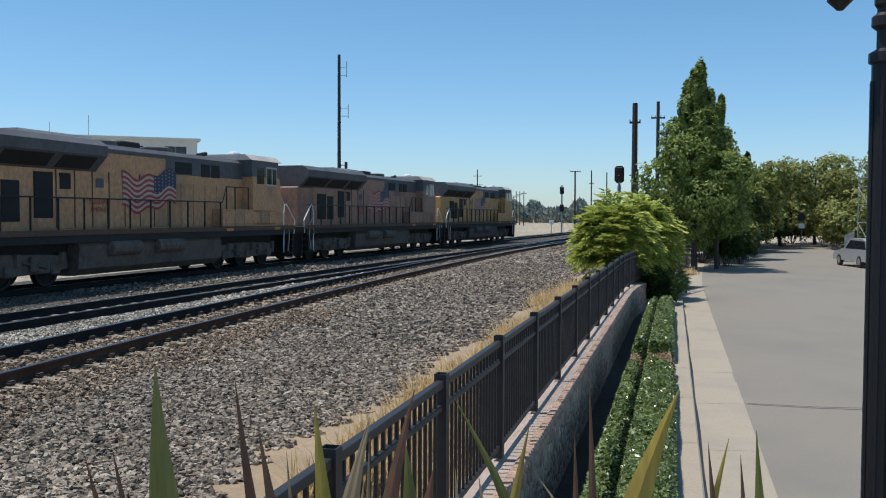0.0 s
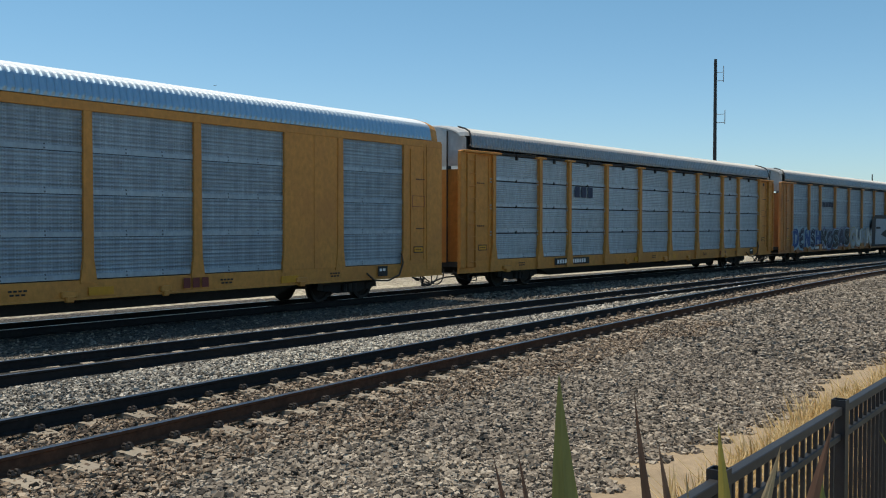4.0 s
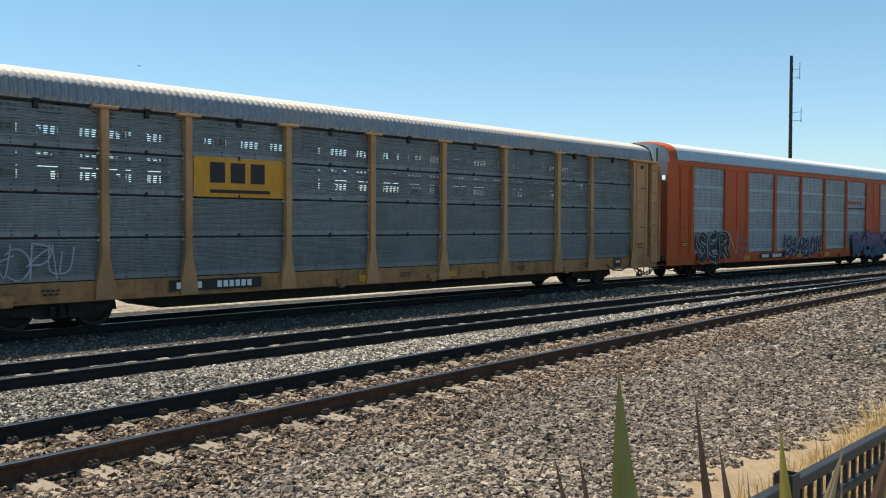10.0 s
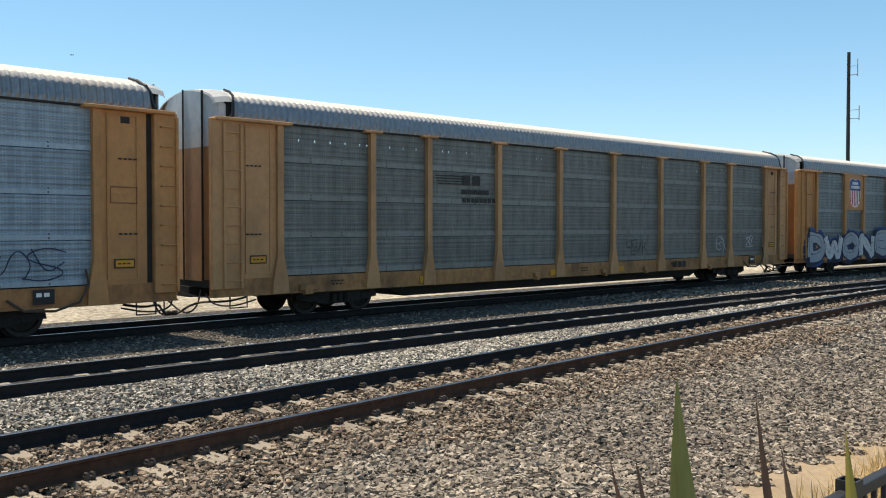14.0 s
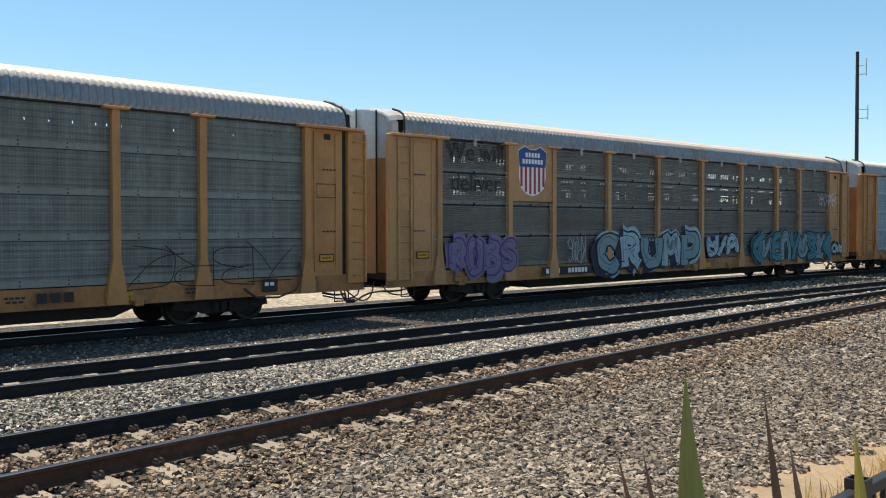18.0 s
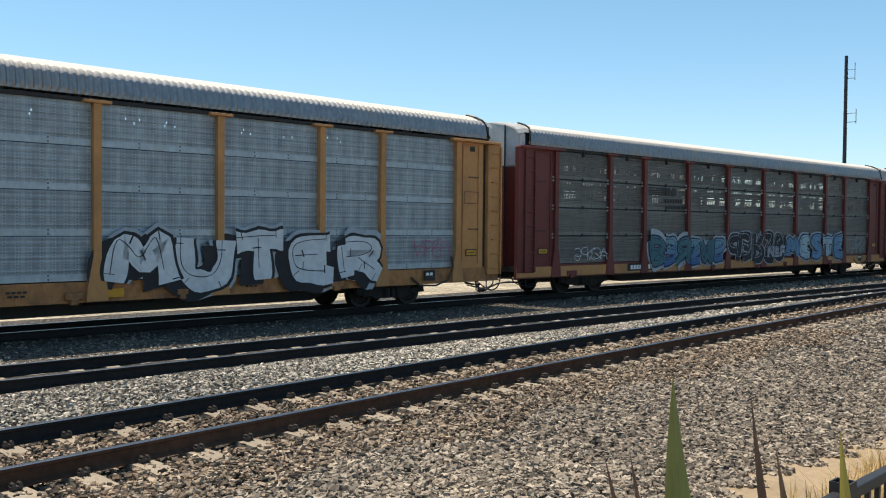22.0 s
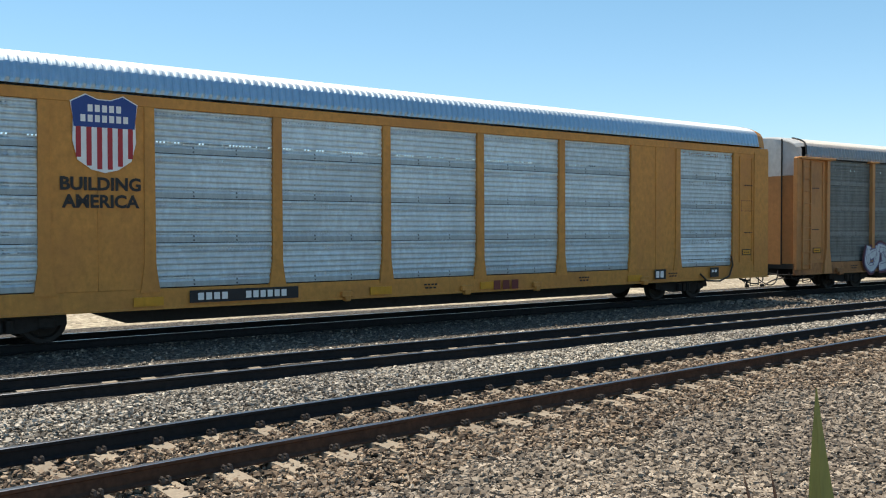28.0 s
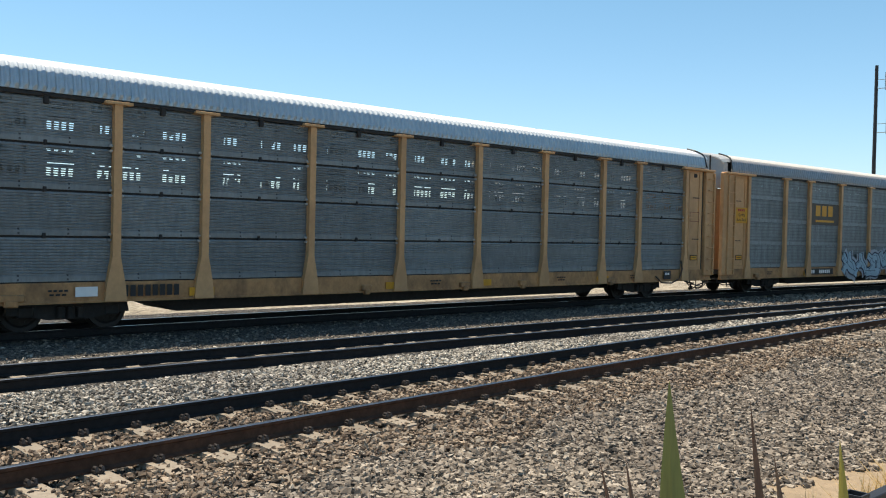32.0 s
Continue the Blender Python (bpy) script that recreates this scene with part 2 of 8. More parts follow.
    def grid(self, rows):
        """A sheet through rows of points."""
        n = len(rows[0])
        return self.add([p for r in rows for p in r],
                        [(i * n + j, i * n + j + 1, (i + 1) * n + j + 1, (i + 1) * n + j) for i in range(len(rows) - 1) for j in range(n - 1)])

    def mesh(self, name, material, smooth=False):
        me = bpy.data.meshes.new(name)
        me.from_pydata(self.v, [], self.f)
        me.materials.append(material)
        if smooth:
            me.polygons.foreach_set("use_smooth", [True] * len(me.polygons))
        return me


def part(name, what, material, parent, label="", m=None, smooth=False):
    """One mesh object under a thing or under a part. what: a Shape, or a mesh to share."""
    me = what.mesh(name, material, smooth) if isinstance(what, Shape) else what
    ob = new(name, me)
    ob.parent = parent
    if m is not None:
        ob.matrix_basis = m
    if label:
        ob["label"] = label
    return ob


def thing(name, label, category, group="", m=None, what=None, material=None, kind="", smooth=False):
    """A top-level thing: a mesh, or an Empty that parents its parts."""
    data = what.mesh(name, material, smooth) if isinstance(what, Shape) else what
    ob = new(name, data)
    if m is not None:
        ob.matrix_basis = m
    return tagged(ob, label, category, group, kind)


# ---- the lines of the three tracks (near rail of each) ----
def siding_y(x):
    x = min(x, 75.0)
    y = 7.9 - 0.012 * x - 0.00095 * x * x
    return y


def main_y(x):
    if x < -56:
        return 19.125 + 4.906 - 2.446
    if x > 44:
        return 19.125 - 3.854 - 1.510 - (x - 44) * 0.1562
    return 19.125 - 0.0876 * x - 0.00078 * x * x


def middle_y(x):
    return main_y(x) - 5.68 - 0.01 * max(0.0, min(20.0, x - 5))


GAUGE, RAIL_H = 1.51, 0.18
Z_SIDING, Z_MAIN = 0.18, 0.07


# ---- ground and tracks ----
def strip(name, y0, y1, z, material, xs, label="", category="ground", thick=0.0):
    """A sheet between two lines of the plan; z may be a function of the share across."""
    sh = Shape()
    rows = []
    for x in xs:
        a, b = y0(x), y1(x)
        rows.append([(x, a + (b - a) * k / 6, z(k / 6) + 0.012 * math.sin(x * 3.1 + k * 1.7)) for k in range(7)])
    sh.grid(rows)
    return thing(name, label, category, what=sh, material=material, kind="structure", smooth=True)


def land_line(x):
    """Where the low road side meets the higher yard."""
    return 1.4 - 0.098 * min(x, 30) - (0.0 if x < 30 else 0.11 * (min(x, 140) - 30))


far = Shape()
far.grid([[(x, y if abs(y) > 2 else land_line(x) + y, -0.78 if y < 0 else -0.32) for x in (-3000, -200, -20, 0, 10, 20, 30, 45, 60, 90, 140, 300, 3000)] for y in (-3000, -200, -60, -0.12, 0.12, 45, 200, 3000)])
thing("ground", "pale dry sandy ground reaching the horizon", "ground", what=far, material=M_sand, kind="structure")
def ballast_edge(x):
    return 4.05 - 0.098 * x + 0.18 * math.sin(x * 0.9) - (0.0 if x < 40 else 0.0012 * (x - 40) ** 2)


def bed_profile(k):
    """Height of the stone bed from its near edge (0) to its far edge (1)."""
    return -0.155 + 0.10 * min(1, k / 0.2) if k < 0.4 else -0.055 - 0.085 * min(1, (k - 0.4) / 0.15)


XS = [x * 1.0 for x in range(-60, 20)] + [20 + 2.5 * i for i in range(60)]
strip("ballast", lambda x: ballast_edge(x), lambda x: main_y(x) + 4.2,
      lambda k: bed_profile(k), M_bed, XS, "grey crushed stone ballast under the tracks", "ballast")


def rail_outline():
    return [(-0.07, 0), (0.07, 0), (0.07, 0.015), (0.018, 0.035), (0.012, 0.13), (0.036, 0.145), (0.037, 0.175), (-0.037, 0.175), (-0.036, 0.145), (-0.012, 0.13), (-0.018, 0.035), (-0.07, 0.015)]


def rail(line, off, top, x0, x1, material, parent):
    xs, x = [], x0
    while x < x1:
        xs.append(x)
        x += 4.0
    xs.append(x1)
    outline = rail_outline()
    rows = [[(x, line(x) + off + a, top - RAIL_H + b) for a, b in outline + outline[:1]] for x in xs]
    r = part("rail", Shape().grid(rows), material, parent, smooth=False)
    head = Shape().grid([[(x, line(x) + off + a, top - RAIL_H + 0.178 + b) for a, b in ((-0.036, -0.003), (-0.028, 0.003), (0.028, 0.003), (0.036, -0.003))] for x in xs])
    part("rail_head", head, M_head, r, "polished steel running surface")


def tie_shape():
    """A concrete tie, 2.6 m long, sloping down beside the rail seats."""
    outline = [(-0.545, -0.2), (2.055, -0.2), (2.055, -0.02), (1.75, 0.0), (1.3, 0.0), (1.05, -0.03), (0.45, -0.03), (0.2, 0.0), (-0.25, 0.0), (-0.545, -0.02)]
    top, wide = 0.115, 0.14
    n = len(outline)
    verts = [(-(top if b > -0.1 else wide), a, b) for a, b in outline] + [((top if b > -0.1 else wide), a, b) for a, b in outline]
    faces = [(i, (i + 1) % n, (i + 1) % n + n, i + n) for i in range(n)] + [tuple(range(n))[::-1], tuple(range(n, 2 * n))]
    return Shape().add(verts, faces)


def clip_shape():
    sh = Shape()
    for off in (0, GAUGE):
        for side in (-1, 1):
            y = off + side * 0.125
            sh.block(-0.05, 0.05, y - 0.035, y + 0.035, 0.0, 0.045, 0.008)
            for x in (-0.03, 0.03):
                sh.tube([(x, y - 0.045, 0.025), (x, y - 0.03, 0.062), (x, y + 0.015, 0.062), (x, y + 0.04, 0.025)], 0.016, 5)
    return sh


TIE, CLIP = tie_shape().mesh("tie", M_tie), clip_shape().mesh("clip", M_clip)
X_TIE = 4.313  # one tie's place along the siding


def track(name, label, line, top, material_a, material_b, x0, x1, near, phase, gauge=GAUGE, clips=True, sunk=0.0):
    """Rails, and ties every 0.614 m: single ones along the near stretch, joined ones past it."""
    root = thing(name, label, "railway track", kind="structure")
    rail(line, 0.0, top, x0, x1, material_a, root)
    rail(line, gauge, top, x0, x1, material_b, root)
    rest_t, rest_c = Shape(), Shape()
    i0 = math.ceil((x0 - phase) / 0.614)
    i1 = math.floor((x1 - phase) / 0.614)
    base_t, base_c = tie_shape(), clip_shape()
    for i in range(i0, i1):
        x = phase + i * 0.614
        slope = (line(x + 0.5) - line(x - 0.5))
        m = pose(x, line(x), top - RAIL_H - sunk, 0, 0, math.degrees(math.atan(slope)))
        if near[0] < x < near[1]:
            t = part("tie", TIE, M_tie, root, m=m)
            if clips:
                part("clip", CLIP, M_clip, t)
        else:
            rest_t.add([m @ Vector(p) for p in base_t.v], base_t.f)
            if clips and -10 < x < 60:
                rest_c.add([m @ Vector(p) for p in base_c.v], base_c.f)
    for nm, sh, mt in (("tie", rest_t, M_tie), ("clip", rest_c, M_clip)):
        if sh.v:
            tagged(part(nm, sh, mt, root, "joined row of far ones"), kind="stuff")
    return root


track("siding_track", "near track of rust-brown rails on concrete ties", siding_y, Z_SIDING, M_rust, M_blackrail, -60, 75, (-6, 36), X_TIE)
track("middle_track", "middle track of dark rails on concrete ties", middle_y, Z_MAIN, M_blackrail, M_blackrail, -90, 160, (-6, 36), 0.2, 1.4, False)
track("main_track", "far track under the train on concrete ties", main_y, Z_MAIN, M_blackrail, M_blackrail, -120, 220, (-4, 12), 0.1, 1.27, False, 0.06)


def stones(name, count, region, size, zfun, seed, label, material=None):
    """Loose crushed stones: small crooked blocks, each turned its own way."""
    rng = np.random.default_rng(seed)
    pts = region(rng, count)
    n = len(pts)
    base = np.array([(-1, -0.9, -0.7), (1, -0.7, -0.7), (0.9, 1, -0.7), (-0.8, 0.9, -0.7), (-0.9, -0.8, 0.7), (0.9, -0.75, 0.5), (0.6, 0.8, 0.8), (-0.75, 0.7, 0.5)])
    v = np.repeat(base[None], n, 0) + rng.uniform(-0.45, 0.45, (n, 8, 3))
    v *= (rng.uniform(size[0], size[1], (n, 1, 1)) * rng.uniform(0.6, 1.25, (n, 1, 3)) * np.array((1.2, 0.95, 0.75)))
    a, b = rng.uniform(0, 6.28, (2, n, 1))
    c = rng.normal(0, 0.7, (n, 1))
    x, y, z = v[..., 0], v[..., 1], v[..., 2]
    y, z = y * np.cos(c) - z * np.sin(c), y * np.sin(c) + z * np.cos(c)
    x, y = x * np.cos(a) - y * np.sin(a), x * np.sin(a) + y * np.cos(a)
    v = np.stack([x + pts[:, :1], y + pts[:, 1:2], z + np.array([zfun(px, py) for px, py in pts])[:, None] + rng.uniform(-0.018, 0.026, (n, 1))], -1)
    quads = np.array([(0, 3, 2, 1), (4, 5, 6, 7), (0, 1, 5, 4), (1, 2, 6, 5), (2, 3, 7, 6), (3, 0, 4, 7)])
    f = (quads[None] + 8 * np.arange(n)[:, None, None]).reshape(-1)
    me = bpy.data.meshes.new(name)
    me.vertices.add(n * 8)
    me.vertices.foreach_set("co", v.reshape(-1).astype(np.float32))
    me.loops.add(len(f))
    me.loops.foreach_set("vertex_index", f.astype(np.int32))
    me.polygons.add(n * 6)
    me.polygons.foreach_set("loop_start", np.arange(0, n * 24, 4, dtype=np.int32))
    me.polygons.foreach_set("use_smooth", np.zeros(n * 6, dtype=bool))
    me.update(calc_edges=True)
    me.materials.append(material or M_stone)
    return thing(name, label, "gravel", what=me, kind="stuff")


def bed_z(x, y):
    a, b = ballast_edge(x), main_y(x) + 4.2
    return bed_profile(min(1, max(0, (y - a) / (b - a))))


def near_field(rng, n):
    x = rng.uniform(0.5, 17, n) ** 1.0
    y = rng.uniform(0, 1, n)
    lo = np.array([ballast_edge(a) - 0.35 * abs(math.sin(a * 5.3)) for a in x])
    return np.stack([x, lo + y * (7.3 - 0.012 * x - 0.00095 * x * x - lo)], 1)


def between(y0, y1, x0, x1):
    def region(rng, n):
        x = rng.uniform(x0, x1, n)
        return np.stack([x, np.array([y0(a) for a in x]) + rng.uniform(0, 1, n) * np.array([y1(a) - y0(a) for a in x])], 1)
    return region


stones("gravel_by_the_siding", 74000, near_field, (0.015, 0.034), bed_z, 1, "grey crushed stones beside the near track")
stones("gravel_in_the_siding", 30000, between(lambda x: siding_y(x) - 1.5 + 0.35 * math.sin(x * 1.7) * math.sin(x * 0.6), lambda x: siding_y(x) + 2.1, -2, 22), (0.013, 0.03), lambda x, y: bed_z(x, y) + 0.028 - 0.05 * (abs(y - siding_y(x)) < 0.2 or abs(y - siding_y(x) - GAUGE) < 0.2), 2, "rust-brown crushed stones between the near rails", M_stone_rusty)
stones("gravel_between_tracks", 36000, between(lambda x: siding_y(x) + 2.0, lambda x: middle_y(x) - 0.2, -3, 24), (0.013, 0.03), lambda x, y: bed_z(x, y) - 0.035 * max(0.0, min(1.0, (y - middle_y(x) + 1.0))), 3, "pale crushed stones between the tracks", M_stone_pale)
stones("gravel_in_the_middle_track", 9000, between(lambda x: middle_y(x) + 0.08, lambda x: middle_y(x) + 1.3, -4, 26), (0.013, 0.03), lambda x, y: bed_z(x, y) - 0.04, 9, "pale crushed stones between the middle rails", M_stone_pale)
stones("gravel_heaped_by_the_rail", 9000, between(lambda x: middle_y(x) + 1.47, lambda x: middle_y(x) + 2.0, -4, 30), (0.013, 0.028), lambda x, y: 0.03 - 0.3 * max(0.0, y - middle_y(x) - 1.6), 10, "small pale stones heaped against the rail", M_stone_pale)
stones("gravel_by_the_train", 5000, between(lambda x: middle_y(x) + 1.7, lambda x: main_y(x) + 0.2, -4, 26), (0.012, 0.028), bed_z, 4, "crushed stones beside the train's track")
stones("gravel_far", 26000, between(lambda x: ballast_edge(x) - 0.3, lambda x: siding_y(x) - 0.3, 17, 46), (0.02, 0.045), bed_z, 5, "crushed stones along the fence")
stones("gravel_farthest", 16000, between(lambda x: ballast_edge(x) - 0.3, lambda x: siding_y(x) - 0.2, 45, 100), (0.04, 0.085), bed_z, 11, "grey crushed stones in the distance")
stones("gravel_between_tracks_far", 12000, between(lambda x: siding_y(x) + 1.8, lambda x: middle_y(x) - 0.15, 24, 62), (0.026, 0.055), bed_z, 6, "pale crushed stones between the far tracks", M_stone_pale)
stones("gravel_in_the_siding_far", 8000, between(lambda x: siding_y(x) - 0.4, lambda x: siding_y(x) + 1.9, 22, 56), (0.024, 0.05), lambda x, y: bed_z(x, y) + 0.02, 7, "rust-brown crushed stones between the far rails", M_stone_rusty)
stones("gravel_by_the_train_far", 9000, between(lambda x: middle_y(x) + 0.1, lambda x: main_y(x) - 0.1, 26, 64), (0.026, 0.055), bed_z, 8, "crushed stones beside the far part of the train's track")


# ---- the train ----
def paint(name, colour, rough=0.55, spread=0.13, dirt=None, grain=8.0, stain=0.6):
    return surface(name, colour, rough, grain=grain, stain=stain, spread=spread, bump=0.06, dirt=dirt, spec=0.35, stretch=(1, 1, 0.7))


M_yellow = paint("yellow_car_paint", (0.51, 0.24, 0.085), dirt=(0.27, 0.13, 0.055))
M_gold = paint("bright_yellow_car_paint", (0.57, 0.255, 0.055), spread=0.2, dirt=(0.44, 0.185, 0.05))
M_tan = paint("faded_tan_car_paint", (0.50, 0.27, 0.12), dirt=(0.25, 0.13, 0.06))
M_beige = paint("sun_bleached_tan_car_paint", (0.56, 0.32, 0.15), dirt=(0.33, 0.18, 0.085))
M_orange = paint("orange_car_paint", (0.50, 0.082, 0.013), dirt=(0.36, 0.07, 0.02))
M_maroon = paint("maroon_car_paint", (0.16, 0.035, 0.03), dirt=(0.09, 0.03, 0.025))
M_under = surface("black_underframe", (0.025, 0.023, 0.022), 0.8, grain=9, spread=0.35, bump=0.2)
M_wheel = surface("steel_wheel", (0.035, 0.028, 0.024), 0.6, 0.5, grain=12, spread=0.3, bump=0.1)
M_hood = paint("weathered_hood_paint", (0.42, 0.43, 0.43), dirt=(0.24, 0.23, 0.21))
M_white = paint("white_end_paint", (0.62, 0.62, 0.6), dirt=(0.35, 0.34, 0.32))
M_black = paint("black_paint", (0.02, 0.02, 0.022), 0.5)
M_letter = paint("white_lettering", (0.8, 0.8, 0.78), 0.6, 0.05)
M_blue = paint("blue_sign_paint", (0.02, 0.06, 0.24), 0.45, 0.1)
M_red = paint("red_sign_paint", (0.42, 0.03, 0.04), 0.45, 0.1)
M_hose = surface("dusty_brown_rubber", (0.085, 0.055, 0.035), 0.8, grain=15, spread=0.3, bump=0.1)
M_latch = surface("pale_latch_steel", (0.42, 0.42, 0.41), 0.6, 0.3, grain=12, spread=0.25, bump=0.1, dirt=(0.22, 0.19, 0.16))
M_tank = paint("dusty_brown_running_gear", (0.15, 0.12, 0.10), 0.85, 0.35, dirt=(0.07, 0.055, 0.045), stain=1.6)
M_seam = paint("brown_seam_grime", (0.13, 0.075, 0.05), 0.8)
M_reflect = paint("yellow_reflector", (0.62, 0.29, 0.02), 0.4, 0.15)
M_roofdull = surface("galvanised_roof", (0.27, 0.28, 0.295), 0.4, 0.6, grain=7, stain=0.5, spread=0.22, bump=0.06, dirt=(0.36, 0.30, 0.25))
M_roofbright = surface("new_galvanised_roof", (0.33, 0.46, 0.57), 0.34, 0.8, grain=7, stain=0.3, spread=0.08, bump=0.04)


def paled_crown(m, colour, lo, hi):
    """A dull pale colour blended in towards the crown of a roof, from the height lo to hi."""
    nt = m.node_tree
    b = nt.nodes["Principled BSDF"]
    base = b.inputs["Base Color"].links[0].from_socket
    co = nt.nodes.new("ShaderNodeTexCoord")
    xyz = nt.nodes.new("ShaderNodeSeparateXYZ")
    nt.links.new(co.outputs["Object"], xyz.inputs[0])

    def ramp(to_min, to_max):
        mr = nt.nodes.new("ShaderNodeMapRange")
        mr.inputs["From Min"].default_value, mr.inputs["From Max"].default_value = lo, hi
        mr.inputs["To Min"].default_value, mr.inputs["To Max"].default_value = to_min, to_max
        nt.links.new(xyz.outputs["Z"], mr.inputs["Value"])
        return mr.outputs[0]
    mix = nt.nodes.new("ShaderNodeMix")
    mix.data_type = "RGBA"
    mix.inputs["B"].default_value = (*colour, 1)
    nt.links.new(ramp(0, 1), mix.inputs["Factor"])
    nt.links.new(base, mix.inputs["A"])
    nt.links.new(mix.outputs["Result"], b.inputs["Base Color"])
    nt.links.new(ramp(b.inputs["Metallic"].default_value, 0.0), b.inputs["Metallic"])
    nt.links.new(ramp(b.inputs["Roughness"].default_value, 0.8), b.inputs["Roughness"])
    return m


paled_crown(M_roofdull, (0.60, 0.57, 0.52), 5.16, 5.34)
M_roofpale = paled_crown(surface("pale_galvanised_roof", (0.40, 0.47, 0.52), 0.42, 0.5, grain=7, stain=0.4, spread=0.1, bump=0.04), (0.78, 0.79, 0.8), 5.14, 5.33)
M_roofrust = paled_crown(surface("rust_patched_roof", (0.27, 0.28, 0.295), 0.45, 0.5, grain=7, stain=0.9, spread=0.25, bump=0.06, dirt=(0.25, 0.14, 0.085)), (0.54, 0.45, 0.37), 5.16, 5.42)
paled_crown(M_roofbright, (0.74, 0.76, 0.78), 5.16, 5.34)


def perforated(name, colour, dirt, rough=0.5, metal=0.35, rows=(), groups=0.62, stain=0.8, lip=1.15, seams=0.92, plaid=0.0, lip_h=0.11):
    """Galvanised side sheet with pressed upright seams and a flat lip along its foot. rows: (height, half height, step, share) of rows of holes that let the daylight through. plaid: how strongly the columns and rows of small round punchings darken the sheet."""
    m = surface(name, colour, rough, metal, grain=9, stain=stain, spread=0.2, bump=0.05, dirt=dirt, stretch=(1, 1, 0.45), per_piece=0.06 if plaid else 0.11)
    nt = m.node_tree
    b = nt.nodes["Principled BSDF"]
    co = nt.nodes.new("ShaderNodeTexCoord")
    xyz = nt.nodes.new("ShaderNodeSeparateXYZ")
    nt.links.new(co.outputs["Object"], xyz.inputs[0])

    def math_node(op, a, c=None):
        n = nt.nodes.new("ShaderNodeMath")
        n.operation = op
        for i, q in enumerate((a, c)):
            if q is None:
                continue
            if isinstance(q, (int, float)):
                n.inputs[i].default_value = q
            else:
                nt.links.new(q, n.inputs[i])
        return n.outputs[0]
    x, z = xyz.outputs["X"], xyz.outputs["Z"]

    def comb(step, share, along=None):
        return math_node("LESS_THAN", math_node("ABSOLUTE", math_node("SUBTRACT", math_node("FRACT", math_node("DIVIDE", along or x, step)), 0.5)), share)

    def weigh(mask, by):
        return math_node("ADD", math_node("MULTIPLY", mask, by), 1.0)
    # seams, lip and bolts vary the finish of the zinc
    on_lip = math_node("LESS_THAN", z, lip_h)
    tone = math_node("MULTIPLY", weigh(comb(0.165, 0.09), seams - 1), weigh(on_lip, lip - 1))
    dots = math_node("MULTIPLY", comb(0.95, 0.02), comb(0.085, 0.22, z))
    dots = math_node("MULTIPLY", dots, math_node("LESS_THAN", z, lip_h + 0.07))
    tone = math_node("MULTIPLY", tone, weigh(dots, -0.75))
    if plaid:
        patch = node(nt, "ShaderNodeTexNoise", Scale=1.7, Detail=2.0)
        nt.links.new(co.outputs["Object"], patch.inputs["Vector"])
        fade = math_node("MULTIPLY", math_node("SUBTRACT", 1.0, on_lip), math_node("MULTIPLY", patch.outputs["Fac"], 2 * plaid))
        fade = math_node("MINIMUM", fade, 1.3 * plaid)
        dashes = math_node("MULTIPLY", comb(0.236, 0.09), comb(0.062, 0.3, z))
        for mask, by in ((comb(0.118, 0.16), -0.26), (dashes, -0.5), (comb(0.473, 0.11), -0.34), (comb(0.131, 0.17, z), -0.32), (comb(0.047, 0.25, z), -0.16)):
            tone = math_node("MULTIPLY", tone, weigh(math_node("MULTIPLY", mask, fade), by))
    hsv = [n for n in nt.nodes if n.bl_idname == "ShaderNodeHueSaturation"][0]
    rr = [n for n in nt.nodes if n.bl_idname == "ShaderNodeMapRange"][0]
    nt.links.new(math_node("MULTIPLY", tone, rr.outputs[0]), hsv.inputs["Value"])
    if not rows:
        return m
    grp = math_node("LESS_THAN", math_node("FRACT", math_node("DIVIDE", x, 0.93)), groups)
    mask = None
    for h, tall, step, share in rows:
        near = math_node("LESS_THAN", math_node("ABSOLUTE", math_node("SUBTRACT", z, h)), tall)
        near = math_node("MULTIPLY", near, comb(step, share))
        mask = near if mask is None else math_node("MAXIMUM", mask, near)
    torn = node(nt, "ShaderNodeTexNoise", Scale=2.3, Detail=1.0)
    shift = [n for n in nt.nodes if n.bl_idname == "ShaderNodeVectorMath"][0]
    nt.links.new(shift.outputs[0], torn.inputs["Vector"])
    mask = math_node("MULTIPLY", math_node("MULTIPLY", mask, grp), math_node("GREATER_THAN", torn.outputs["Fac"], 0.40))
    clear = nt.nodes.new("ShaderNodeBsdfTransparent")
    mix = nt.nodes.new("ShaderNodeMixShader")
    out = nt.nodes["Material Output"]
    nt.links.new(mask, mix.inputs[0])
    nt.links.new(b.outputs[0], mix.inputs[1])
    nt.links.new(clear.outputs[0], mix.inputs[2])
    nt.links.new(mix.outputs[0], out.inputs["Surface"])
    return m


HOLES_A = ((0.52, 0.008, 0.62, 0.43), (0.415, 0.010, 0.145, 0.31), (0.37, 0.010, 0.145, 0.33), (0.325, 0.010, 0.145, 0.30), (0.28, 0.007, 0.145, 0.27), (0.69, 0.008, 0.62, 0.40), (0.80, 0.008, 0.145, 0.30), (0.765, 0.007, 0.145, 0.27))
HOLES_B = ((0.55, 0.030, 0.236, 0.035), (0.63, 0.022, 0.31, 0.03), (0.70, 0.008, 0.155, 0.2))
M_pale = perforated("pale_galvanised_sheet", (0.362, 0.413, 0.442), (0.269, 0.304, 0.322), seams=1.0, plaid=0.62, lip_h=0.14, lip=1.07)
M_sky = perforated("pale_blue_galvanised_sheet", (0.325, 0.405, 0.465), (0.255, 0.325, 0.38), lip=1.0, seams=0.98, plaid=0.5)
